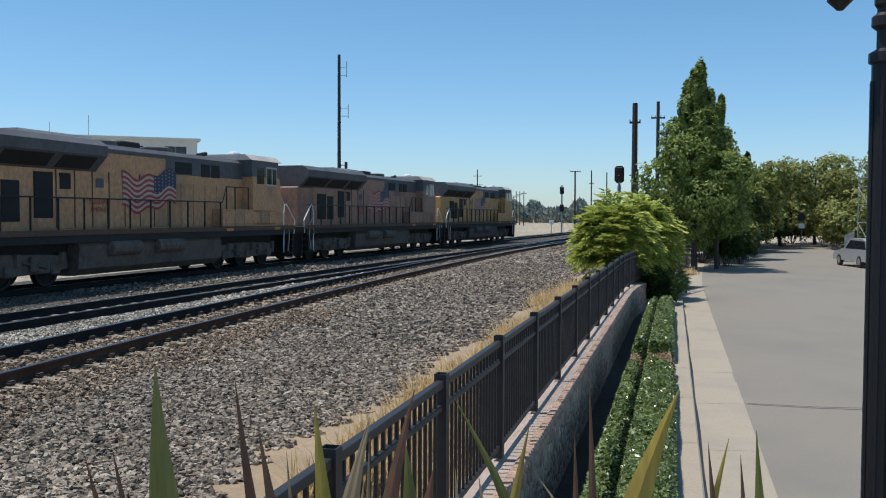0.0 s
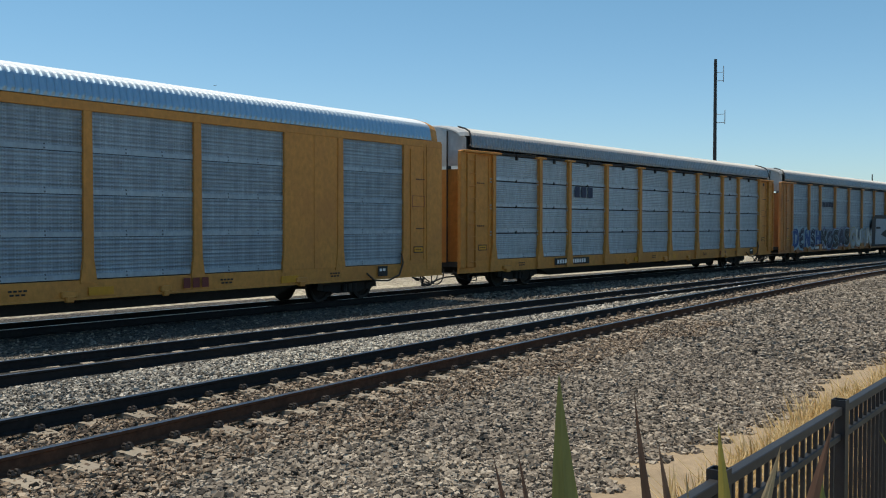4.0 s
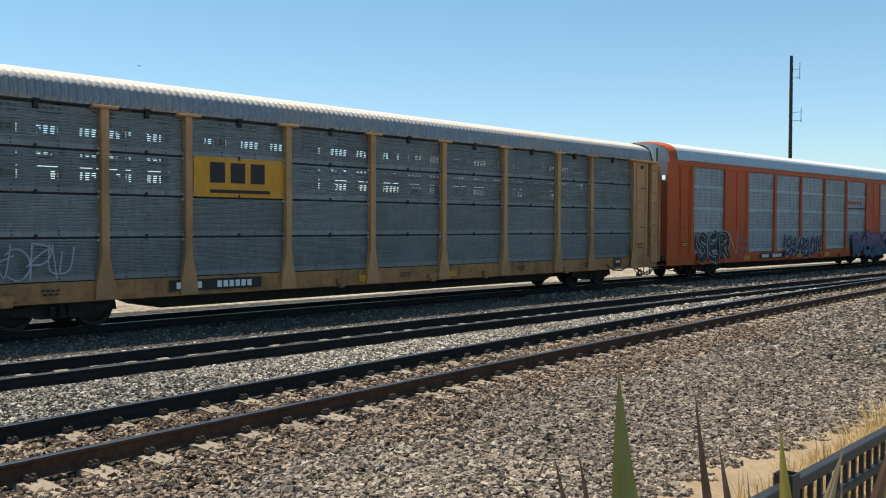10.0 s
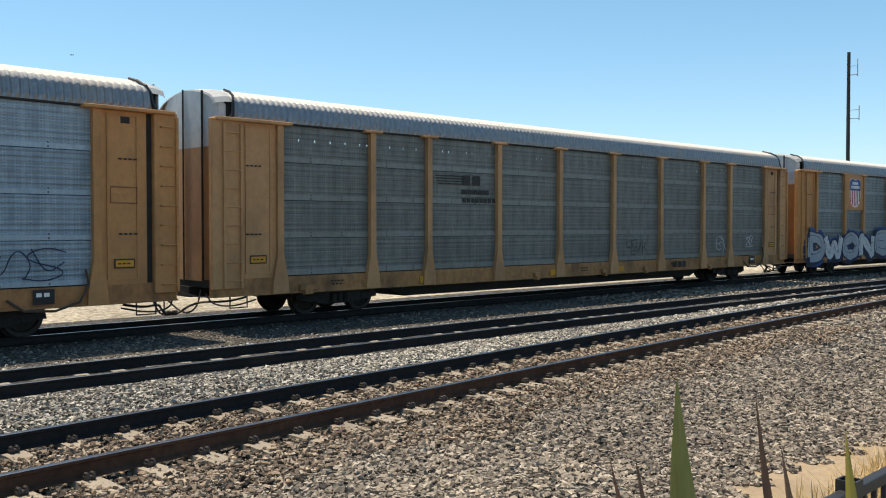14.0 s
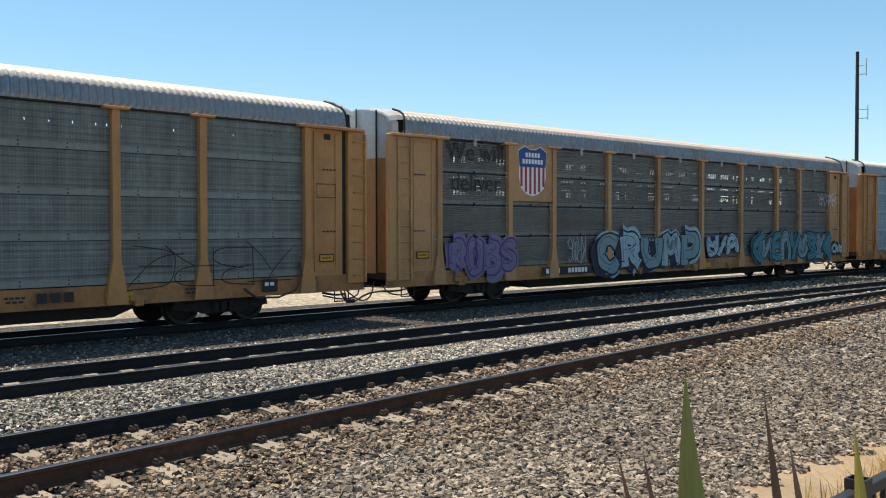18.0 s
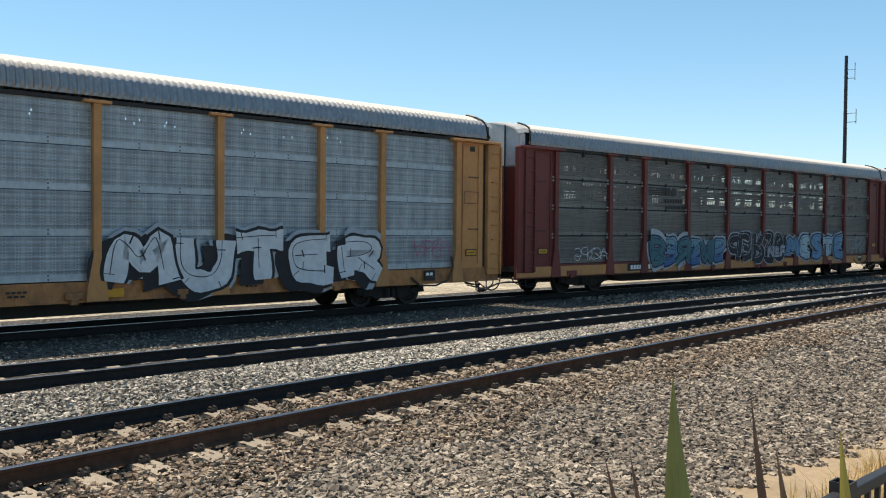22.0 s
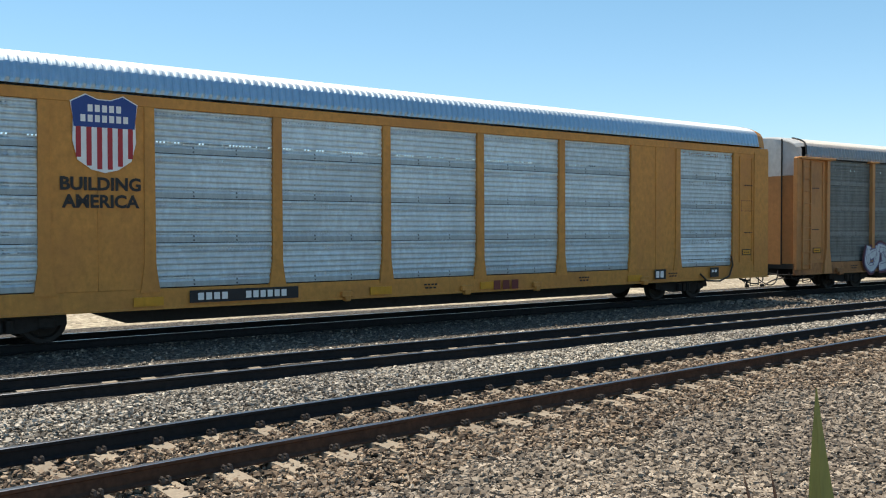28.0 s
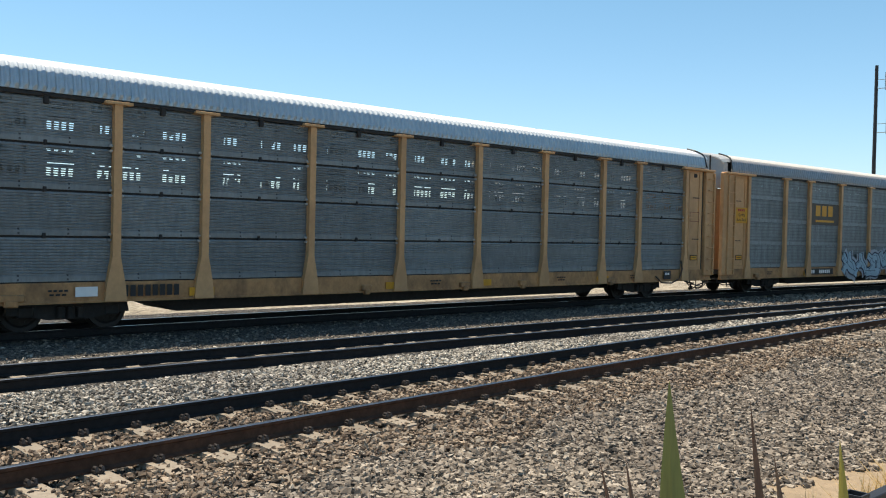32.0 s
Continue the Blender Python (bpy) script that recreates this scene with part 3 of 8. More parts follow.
M_zinc = perforated("pale_slotted_galvanised_sheet", (0.456, 0.531, 0.582), (0.353, 0.419, 0.462), lip=1.0, seams=0.97, plaid=0.25)
M_shiny = perforated("bright_perforated_sheet", (0.58, 0.69, 0.73), (0.44, 0.53, 0.56), 0.45, 0.35, rows=((0.80, 0.014, 0.075, 0.24), (0.745, 0.014, 0.085, 0.24), (0.22, 0.014, 0.075, 0.24), (0.165, 0.014, 0.085, 0.24)), groups=0.9, lip=0.6, seams=1.0)
M_grey = perforated("weathered_grey_sheet", (0.227, 0.257, 0.265), (0.158, 0.176, 0.176), seams=1.0, plaid=0.62, lip_h=0.14, lip=1.07)
M_slate = perforated("slate_grey_perforated_sheet", (0.197, 0.220, 0.228), (0.133, 0.147, 0.151), rows=HOLES_A, lip=1.0, seams=0.97)
M_slate_low = perforated("slate_grey_sheet", (0.197, 0.220, 0.228), (0.133, 0.147, 0.151), lip=1.0, seams=0.97)
M_dark_low = perforated("dark_dirty_sheet", (0.176, 0.167, 0.152), (0.110, 0.102, 0.090), lip=1.0, seams=0.97)
M_ash = perforated("ash_grey_perforated_sheet", (0.248, 0.264, 0.270), (0.171, 0.176, 0.176), rows=HOLES_A, lip=1.0, seams=0.97)
M_ash_low = perforated("ash_grey_sheet", (0.248, 0.264, 0.270), (0.171, 0.176, 0.176), lip=1.0, seams=0.97)
M_dark = perforated("dark_dirty_perforated_sheet", (0.176, 0.167, 0.152), (0.110, 0.102, 0.090), rows=HOLES_A, lip=1.0, seams=0.97)
M_olive = perforated("dingy_grey_sheet", (0.20, 0.21, 0.197), (0.137, 0.141, 0.127), seams=1.0, plaid=0.62, lip_h=0.14, lip=1.07)
M_pale_top = perforated("pale_punched_sheet", (0.362, 0.413, 0.442), (0.269, 0.304, 0.322), seams=1.0, plaid=0.62, lip_h=0.14, lip=1.07, rows=HOLES_B, groups=0.7)
M_grey_top = perforated("weathered_punched_sheet", (0.227, 0.257, 0.265), (0.158, 0.176, 0.176), seams=1.0, plaid=0.62, lip_h=0.14, lip=1.07, rows=HOLES_B, groups=0.7)
M_olive_top = perforated("dingy_punched_sheet", (0.20, 0.21, 0.197), (0.137, 0.141, 0.127), seams=1.0, plaid=0.62, lip_h=0.14, lip=1.07, rows=HOLES_B, groups=0.7)
PLAID = {M_pale: M_pale_top, M_grey: M_grey_top, M_olive: M_olive_top}
SLOTTED = (M_slate, M_dark, M_ash, M_zinc)

SILLS = {M_yellow: paint("rust_stained_yellow_paint", (0.40, 0.175, 0.062), spread=0.3, dirt=(0.08, 0.042, 0.026), stain=1.4),
         M_beige: paint("rust_stained_bleached_paint", (0.43, 0.225, 0.095), spread=0.3, dirt=(0.09, 0.05, 0.03), stain=1.4),
         M_tan: paint("rust_stained_tan_paint", (0.39, 0.19, 0.07), spread=0.3, dirt=(0.08, 0.042, 0.026), stain=1.4)}
PITCH, BODY = 28.62, 13.83
EDGES = (-12.0, -9.15, -7.15, -4.33, -1.48, 1.38, 4.25, 7.13, 9.14, 12.0)
FLOOR, EAVE = 1.02, 4.68
ROWS = 4
SHEET_H = (EAVE - FLOOR) / ROWS
cache = {}


def shared(key, make, material, smooth=False):
    """A mesh made once for each shape and paint."""
    k = (key, material.name)
    if k not in cache:
        cache[k] = make().mesh(key.split("/")[0], material, smooth)
    return cache[k]


def sheet_shape(width, ribs, deep, slot=0.02):
    """A side sheet with horizontal ribs and a flat lip at its foot."""
    h = SHEET_H - slot
    prof = [(0.0, 0.0), (0.018, 0.004), (0.018, 0.112), (0.010, 0.118)]
    for i in range(ribs):
        z = 0.125 + (h - 0.16) * i / ribs
        d = (h - 0.16) / ribs
        prof += [(0.012, z), (0.012 - deep, z + d * 0.25), (0.012 - deep, z + d * 0.6), (0.012, z + d * 0.85)]
    prof += [(0.012, h - 0.03), (0.0, h)]
    prof = [(-a, b) for a, b in prof]
    return Shape().grid([[(x, y, z) for y, z in prof] for x in (-width / 2 + 0.015, width / 2 - 0.015)])


def post_shape(flare=True):
    """An upright hat-section post with a flared foot and a bracket on top."""
    sh = Shape()
    w, d = 0.085, 0.11
    if flare:
        outline = [(-0.23, 0.62), (0.23, 0.62), (0.2, 0.95), (w, 1.55), (w, EAVE - 0.02), (-w, EAVE - 0.02), (-w, 1.55), (-0.2, 0.95)]
        sh.prism(outline, "y", -1.5 - d, -1.46)
        sh.block(-0.29, 0.29, -1.66, -1.44, EAVE - 0.02, EAVE + 0.045, 0.01)
    else:
        outline = [(-0.2, 0.95), (0.2, 0.95), (0.12, 1.5), (0.1, EAVE), (-0.1, EAVE), (-0.12, 1.5)]
        sh.prism(outline, "y", -1.5 - 0.055, -1.46)
    return sh


def bracket_shape():
    """Pale latches on both flanks of a post, where the sheets meet."""
    sh = Shape()
    for r in range(1, ROWS):
        z = FLOOR + r * SHEET_H
        for sx in (-1, 1):
            a, b = sorted((sx * 0.085, sx * 0.155))
            for lo in (-0.085, 0.025):
                sh.block(a, b, -1.555, -1.49, z + lo, z + lo + 0.06, 0.016)
    return sh


def rib(z):
    """How far the ribs stand out at a height of the roof: less on the crown."""
    return 0.0 if z < 4.8 else 1.0 if z < 5.2 else 0.7 if z < 5.3 else 0.4


def roof_shape(period=0.17, rise=0.032):
    """A cross-ribbed arched roof."""
    half = [(-1.55, 4.74), (-1.545, 4.82), (-1.48, 5.13), (-1.38, 5.255), (-1.16, 5.365), (-0.82, 5.46), (-0.4, 5.53)]
    prof = half + [(0.0, 5.555)] + [(-y, z) for y, z in half[::-1]]
    n = int(2 * (BODY - 0.6) / period)
    rows = []
    for i in range(n + 1):
        x = -BODY + 0.6 + i * period
        for dx, k in ((0.0, 0.0), (0.04, rise), (0.085, rise), (0.125, 0.0)):
            rows.append([(x + dx, y * (1 + k * 0.9 * rib(z)), z + k * rib(z)) for y, z in prof])
    return Shape().grid(rows)


ROOF_HALF = [(-1.53, 4.74), (-1.52, 4.82), (-1.46, 5.13), (-1.37, 5.265), (-1.16, 5.375), (-0.82, 5.47), (-0.4, 5.54)]
ROOF_LINE = ROOF_HALF + [(0.0, 5.565)] + [(-y, z) for y, z in ROOF_HALF[::-1]]


def end_cap_shape(side, whole):
    """The smooth band over a car's end: whole down to the eaves, or cut away at the flanks."""
    line = ROOF_LINE if whole else ROOF_LINE[2:-2]
    rows = [[(side * x, y * k, z - dz) for y, z in line] for x, k, dz in ((BODY - 0.66, 1.004, 0.0), (BODY - 0.42, 0.995, 0.01), (BODY - 0.2, 0.975, 0.05), (BODY - 0.18, 0.95, 0.09))]
    return Shape().grid(rows)


def hood_liner_shape(side):
    """The dark inside that shows where the band is cut away."""
    return Shape().grid([[(side * x, y * 0.94, z - 0.03) for y, z in ROOF_LINE] for x in (BODY - 0.9, BODY - 0.36)])


def roof_hose_shape(side):
    """A black cable slung over the end of the roof."""
    pts = [(side * (BODY - 0.50 - 0.05 * k), y * 1.03 - 0.01, z + 0.02) for k, (y, z) in enumerate(ROOF_LINE[:6])]
    return Shape().tube(pts, 0.03, 6)


def ladder_shape(side):
    """Two stiles and rungs at the rear end, grab irons alone at the front end."""
    sh = Shape()
    x0, x1 = (side * (BODY - 0.74), side * (BODY - 0.30)) if side < 0 else (BODY - 0.42, BODY - 0.04)
    for x in (x0, x1) if side < 0 else (x1,):
        sh.block(x - 0.03, x + 0.03, -1.665, -1.59, 0.8, EAVE - 0.08, 0.008)
    for i in range(9):
        z = 0.98 + i * 0.425
        sh.tube([(x0, -1.59, z), (x0, -1.66, z), (x1, -1.66, z), (x1, -1.59, z)], 0.016, 5)
    return sh


def truck_frame_shape():
    sh = Shape()
    for y in (-1.02, 1.02):
        sh.prism([(-1.25, 0.36), (-1.2, 0.6), (-0.45, 0.72), (0.45, 0.72), (1.2, 0.6), (1.25, 0.36), (0.9, 0.34), (0.45, 0.24), (-0.45, 0.24), (-0.9, 0.34)], "y", y - 0.07, y + 0.07)
        for x in (-0.87, 0.87):
            sh.block(x - 0.16, x + 0.16, y - 0.1, y + 0.1, 0.3, 0.52, 0.03)
        for x in (-0.2, 0.0, 0.2):
            sh.lathe([(0.085, 0.28), (0.085, 0.5)], "z", 8, (x, y - 0.11 * (1 if y < 0 else -1), 0))
    sh.block(-0.22, 0.22, -1.0, 1.0, 0.42, 0.68, 0.03)
    return sh


def wheelset_shape():
    sh = Shape()
    for s in (-1, 1):
        y = s * 0.755
        sh.lathe([(0.09, y - s * 0.07), (0.2, y - s * 0.03), (0.36, y - s * 0.02), (0.47, y - s * 0.06), (0.47, y - s * 0.04), (0.42, y - s * 0.03), (0.42, y + s * 0.08), (0.34, y + s * 0.07), (0.3, y + s * 0.03), (0.14, y + s * 0.05), (0.11, y + s * 0.12)], "y", 24)
        for j in range(5):
            a = j * 1.2566
            sh.box(0.24 * math.cos(a) - 0.02, 0.24 * math.cos(a) + 0.02, y + s * 0.03, y + s * 0.06, 0.24 * math.sin(a) - 0.02, 0.24 * math.sin(a) + 0.02)
    sh.lathe([(0.08, -0.9), (0.08, 0.9)], "y", 10)
    return sh


SPINNERS = []  # (wheelset, its vehicle)


def truck(vehicle, x, axles, wheel_r=0.42):
    coat = M_under if len(axles) == 2 else M_tank
    t = part("truck", shared("truck_frame/%d" % len(axles), truck_frame_shape if len(axles) == 2 else loco_truck_shape, coat), coat, vehicle, "black cast-steel truck frame" if coat is M_under else "dusty brown truck frame", pose(x, 0, 0))
    for a in axles:
        w = part("wheelset", shared("wheelset/%.2f" % wheel_r, wheelset_shape if wheel_r < 0.45 else loco_wheel_shape, M_wheel), M_wheel, t, "steel wheels on their axle", pose(a, 0, wheel_r))
        SPINNERS.append((w, vehicle, a, wheel_r))
    return t


def coupler_shape(side):
    sh = Shape()
    e = side * BODY
    sh.block(min(e, e + side * 0.42), max(e, e + side * 0.42), -0.09, 0.09, 0.72, 0.92, 0.02)
    sh.block(min(e + side * 0.34, e + side * 0.54), max(e + side * 0.34, e + side * 0.54), -0.17, 0.15, 0.68, 0.98, 0.05)
    return sh


def hose_shape(side):
    """Air hoses and cables that hang in loops below the car's end."""
    e = side * BODY
    pts = [(e - side * 1.1, -1.2, 0.55), (e - side * 0.6, -1.15, 0.46), (e - side * 0.1, -0.9, 0.48), (e + side * 0.1, -0.6, 0.36), (e + side * 0.28, -0.5, 0.2), (e + side * 0.42, -0.45, 0.22)]
    sh = Shape().tube(rounded3(pts), 0.028, 6)
    sh.tube(rounded3([(e - side * 1.25, -1.42, 0.5), (e - side * 0.6, -1.45, 0.36), (e - side * 0.1, -1.42, 0.44), (e + side * 0.02, -1.3, 0.7)]), 0.02, 5)
    sh.tube(rounded3([(e - side * 0.2, -0.7, 0.72), (e - side * 0.05, -0.75, 0.3), (e + side * 0.2, -0.6, 0.18), (e + side * 0.4, -0.2, 0.5)]), 0.022, 5)
    sh.tube([(e - side * 0.05, -1.5, 0.62), (e - side * 0.02, -0.9, 0.6), (e + side * 0.1, -0.3, 0.66)], 0.018, 5)
    return sh.lathe([(0.03, 0), (0.06, 0.05), (0.06, 0.16), (0.03, 0.2)], "x", 8, (e + side * 0.36 - 0.1, -0.45, 0.22))


def rounded3(pts):
    """A line of points with its corners cut round."""
    pts = [Vector(p) for p in pts]
    for _ in range(2):
        pts = [pts[0]] + [q for a, b in zip(pts, pts[1:]) for q in (a.lerp(b, 0.25), a.lerp(b, 0.75))] + [pts[-1]]
    return pts


def autorack(name, label, body, sheets, smooth_body=False, roof=None, ribs=6, deep=0.022, cap=None, top_band=None, door=None, rise=0.0):
    """A covered auto-carrying rail car, its middle on the rails' top at the origin; the camera sees its -y side."""
    car = thing(name, label, "rail car", "rail cars of the train")
    roof = roof or M_roofdull
    lift = rise + (0.17 if smooth_body else 0.06 if roof is M_roofpale else -0.02)
    slotted = sheets in SLOTTED
    if sheets in PLAID or (sheets is M_sky and not smooth_body):
        deep = 0.012 if sheets is M_sky else 0.005
    low_sheets = {M_slate: M_slate_low, M_dark: M_dark_low, M_ash: M_ash_low}.get(sheets, sheets)
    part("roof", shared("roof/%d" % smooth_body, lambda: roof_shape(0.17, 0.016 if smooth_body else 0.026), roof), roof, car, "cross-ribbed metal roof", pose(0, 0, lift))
    part("deck", shared("deck", lambda: Shape().box(-BODY + 0.2, BODY - 0.2, -1.4, 1.4, 0.80, 0.98), M_under), M_under, car)
    part("center_sill", shared("center_sill", lambda: Shape().box(-BODY + 0.1, BODY - 0.1, -0.3, 0.3, 0.55, 0.8).prism([(-8.4, 0.79), (-8.2, 0.58), (-7.4, 0.28), (7.4, 0.28), (8.2, 0.58), (8.4, 0.79)], "y", -0.8, 0.8).box(-7.5, 7.5, -1.3, 1.3, 0.6, 0.78), M_under), M_under, car)
    stained = SILLS.get(body, body)
    sill = shared("side_sill", lambda: Shape().block(-BODY, BODY, -1.52, -1.44, 0.62, FLOOR, 0.012).box(-BODY, BODY, -1.56, -1.44, 0.60, 0.64), stained)
    part("side_sill", sill, stained, car, "rust-stained side sill" if stained is not body else "")
    part("far_sill", shared("far_sill", lambda: Shape().box(-BODY, BODY, 1.44, 1.52, 0.62, FLOOR), body), body, car)
    cap = cap or M_hood
    head = cap if smooth_body and sheets is M_shiny else M_white
    # on posted cars the shadow line under the roof is this chord's black
    part("top_chord", shared("top_chord/%d" % smooth_body, lambda: Shape().block(-BODY + (0.05 if smooth_body else 1.0), BODY - (0.05 if smooth_body else 1.0), -1.535, -1.42, EAVE, 4.90 if smooth_body else 4.76, 0.01), top_band or body if smooth_body else M_under), body, car)
    # the far side: sheets with open slots between them
    open_side = sheets in (M_slate, M_dark, M_ash)
    far = part("far_side", shared("far_side/%d" % open_side, far_side_shape if open_side else closed_side_shape, low_sheets), low_sheets, car)
    tagged(far, kind="stuff")
    # near side, bay by bay
    for i in range(9):
        x0, x1 = EDGES[i], EDGES[i + 1]
        w = x1 - x0
        if smooth_body and i in (1, 7):
            part("side_plate", shared("side_plate/%.2f" % w, lambda: Shape().block(-w / 2, w / 2, -1.53, -1.46, FLOOR - 0.01, EAVE, 0.006).box(-0.02, 0.02, -1.545, -1.53, FLOOR, EAVE), body), body, car, m=pose((x0 + x1) / 2, 0, 0))
            continue
        inset = 0.08 if smooth_body else 0.05
        for r in range(ROWS):
            mt = sheets if r > 1 else low_sheets
            if r == ROWS - 1 and not smooth_body:
                mt = PLAID.get(sheets, mt)
            me = shared("side_sheet/%.2f/%d/%.3f/%d" % (w - 2 * inset, ribs, deep, slotted), lambda: sheet_shape(w - 2 * inset, ribs, deep, 0.045 if slotted else 0.012), mt)
            part("side_sheet", me, mt, car, m=pose((x0 + x1) / 2, -1.475, FLOOR + 0.02 + r * SHEET_H))
    post = shared("post/%d" % smooth_body, lambda: post_shape(not smooth_body), body)
    for x in EDGES:
        p = part("post", post, body, car, m=pose(x, 0, 0))
        if slotted:
            tagged(part("bracket", shared("bracket", bracket_shape, M_latch), M_latch, p, "pale latches"), kind="stuff")
    # rails behind the seams between the sheets
    for r in range(1, ROWS):
        part("seam_rail", shared("seam_rail/%d" % slotted, lambda: seam_shape(slotted), M_under), M_under, car, m=pose(0, 0, FLOOR + r * SHEET_H))
    if slotted:
        hanger = M_latch if roof is M_roofrust else M_under
        tagged(part("sheet_hanger", shared("sheet_hanger", hanger_shape, hanger), hanger, car, "small hangers under the eave"), kind="stuff")
    for s in (-1, 1):
        a, b = sorted((s * 12.1, s * (BODY - 0.8)))
        part("corner_panel", shared("corner_panel/%d/%d" % (s, smooth_body), lambda: corner_shape(s, smooth_body), body), body, car)
        part("end_post", shared("end_post/%d/%d" % (s, smooth_body), lambda: end_post_shape(s, smooth_body), body), body, car)
        part("door_frame", shared("door_frame/%d" % s, lambda: door_frame_shape(s), body), body, car)
        part("end_door", shared("end_door/%d" % s, lambda: end_door_shape(s, 0.95, 4.1), door or body), door or body, car, "tall folding end door")
        part("end_door_head", shared("end_door_head/%d" % s, lambda: end_door_shape(s, 4.11, None), head), head, car, "upper part of the end door", pose(0, 0, lift))
        part("door_edge", shared("door_edge/%d" % s, lambda: Shape().tube([(s * (BODY - 0.17), -0.85, 0.95), (s * (BODY - 0.17), -0.85, 5.4)], 0.026, 6).tube([(s * (BODY - 0.13), 0.0, 0.95), (s * (BODY - 0.13), 0.0, 5.5)], 0.02, 6), M_under), M_under, car, "black door rod")
        part("end_cap", shared("end_cap/%d/%d" % (s, smooth_body), lambda: end_cap_shape(s, smooth_body), cap), cap, car, "smooth band over the end of the roof", pose(0, 0, lift))
        if smooth_body:
            if door:
                part("door_strip", shared("door_strip/%d" % s, lambda: Shape().block(*sorted((s * (BODY - 0.37), s * (BODY - 0.25))), -1.36, -0.98, 0.98, 4.08, 0.02), M_head), M_head, car, "bright steel door strip")
        else:
            part("hood_liner", shared("hood_liner/%d" % s, lambda: hood_liner_shape(s), M_under), M_under, car, m=pose(0, 0, lift))
            part("roof_hose", shared("roof_hose/%d" % s, lambda: roof_hose_shape(s), M_black), M_black, car, "black cable slung over the roof's end", pose(0, 0, lift))
            part("ladder", shared("ladder/%d" % s, lambda: ladder_shape(s), body), body, car)
        e0, e1 = s * (BODY - 0.95), s * (BODY - 0.5)
        part("stirrup", shared("stirrup/%d" % s, lambda: Shape().tube([(e0, -1.5, 0.66), (e0, -1.5, 0.34), (e1, -1.5, 0.34), (e1, -1.5, 0.66)], 0.02, 5), M_under), M_under, car, "hanging step below the sill")
        part("coupler", shared("coupler/%d" % s, lambda: coupler_shape(s), M_under), M_under, car)
        part("brake_hose", shared("brake_hose/%d" % s, lambda: hose_shape(s), M_black), M_black, car)
        if not smooth_body:
            a, b = sorted((s * (BODY - 0.9), s * (BODY - 0.82)))
            if s > 0:
                # black plates put in for the darkness of the gap and of the notch
                part("door_gap", shared("door_gap", lambda: Shape().box(BODY - 0.75, BODY - 0.5, -1.47, -1.45, 0.95, EAVE), M_under), M_under, car, "dark gap beside the end post")
                part("vent", shared("vent", lambda: Shape().box(12.55, 12.75, -1.53, -1.515, 4.40, 4.56), M_under), M_under, car, "black plate drawn as a dark notch at the panel's head")
            part("eave_bracket", shared("eave_bracket/%d" % s, lambda: Shape().block(*sorted((s * 11.7, s * (BODY - 0.1))), -1.7, -1.42, EAVE - 0.03, EAVE + 0.05, 0.012), body), body, car)
        for k in (0.12, 0.52):
            part("reflector", shared("reflector", lambda: Shape().box(-0.3, 0.3, -1.568, -1.55, 0.68, 0.86), M_reflect), M_reflect, car, m=pose(s * BODY * k, 0, 0))
        truck(car, s * 9.9, (-0.87, 0.87))
    part("cable_loop", shared("cable_loop", lambda: Shape().tube([(10.2, -1.57, 0.8), (10.5, -1.6, 0.58), (11.1, -1.62, 0.55), (11.6, -1.62, 0.7), (11.8, -1.6, 1.05), (11.75, -1.58, 1.35)], 0.028, 6), M_hose), M_hose, car, "brown looped cable")
    for sx, w in ((-11.2, 0.5), (-2.6, 0.3), (0.9, 0.36), (3.3, 0.28), (7.6, 0.4)):
        part("sill_lug", shared("sill_lug/%.2f" % w, lambda: Shape().block(-w / 2, w / 2, -1.62, -1.5, 0.66, 0.8, 0.02).block(-w / 4, w / 4, -1.64, -1.5, 0.56, 0.7, 0.02), stained), stained, car, m=pose(sx, 0, 0))
    for sx in (-10.3, -0.2, 5.1, 8.9):
        bars(car, sx, 0.86, 0.42, 0.04, 4, M_black, -1.568)
        bars(car, sx, 0.78, 0.36, 0.04, 3, M_black, -1.568)
    part("brake_gear", shared("brake_gear", lambda: Shape().block(-3.2, -1.9, -1.3, -0.8, 0.58, 0.74, 0.03).lathe([(0.14, -0.8), (0.14, 0.8)], "x", 12, (2.2, -0.9, 0.62)).tube([(-8, -1.1, 0.58), (8, -1.1, 0.58)], 0.02), M_under), M_under, car)
    return car


def seam_shape(slotted):
    """A dark rail behind the seam between two rows of sheets, with a lug in the middle of each slotted bay."""
    sh = Shape().box(-12.0, 12.0, -1.455, -1.40, -0.05, 0.06)
    for i in range(9 if slotted else 0):
        x = (EDGES[i] + EDGES[i + 1]) / 2
        sh.block(x - 0.035, x + 0.035, -1.515, -1.45, -0.03, 0.075, 0.008)
    return sh


def hanger_shape():
    """Hangers in the middle of each bay, under the eave."""
    sh = Shape()
    for i in range(9):
        x = (EDGES[i] + EDGES[i + 1]) / 2
        sh.block(x - 0.05, x + 0.05, -1.56, -1.47, EAVE - 0.14, EAVE + 0.02, 0.01)
        sh.block(x - 0.08, x + 0.08, -1.57, -1.47, EAVE + 0.02, EAVE + 0.07, 0.01)
    return sh


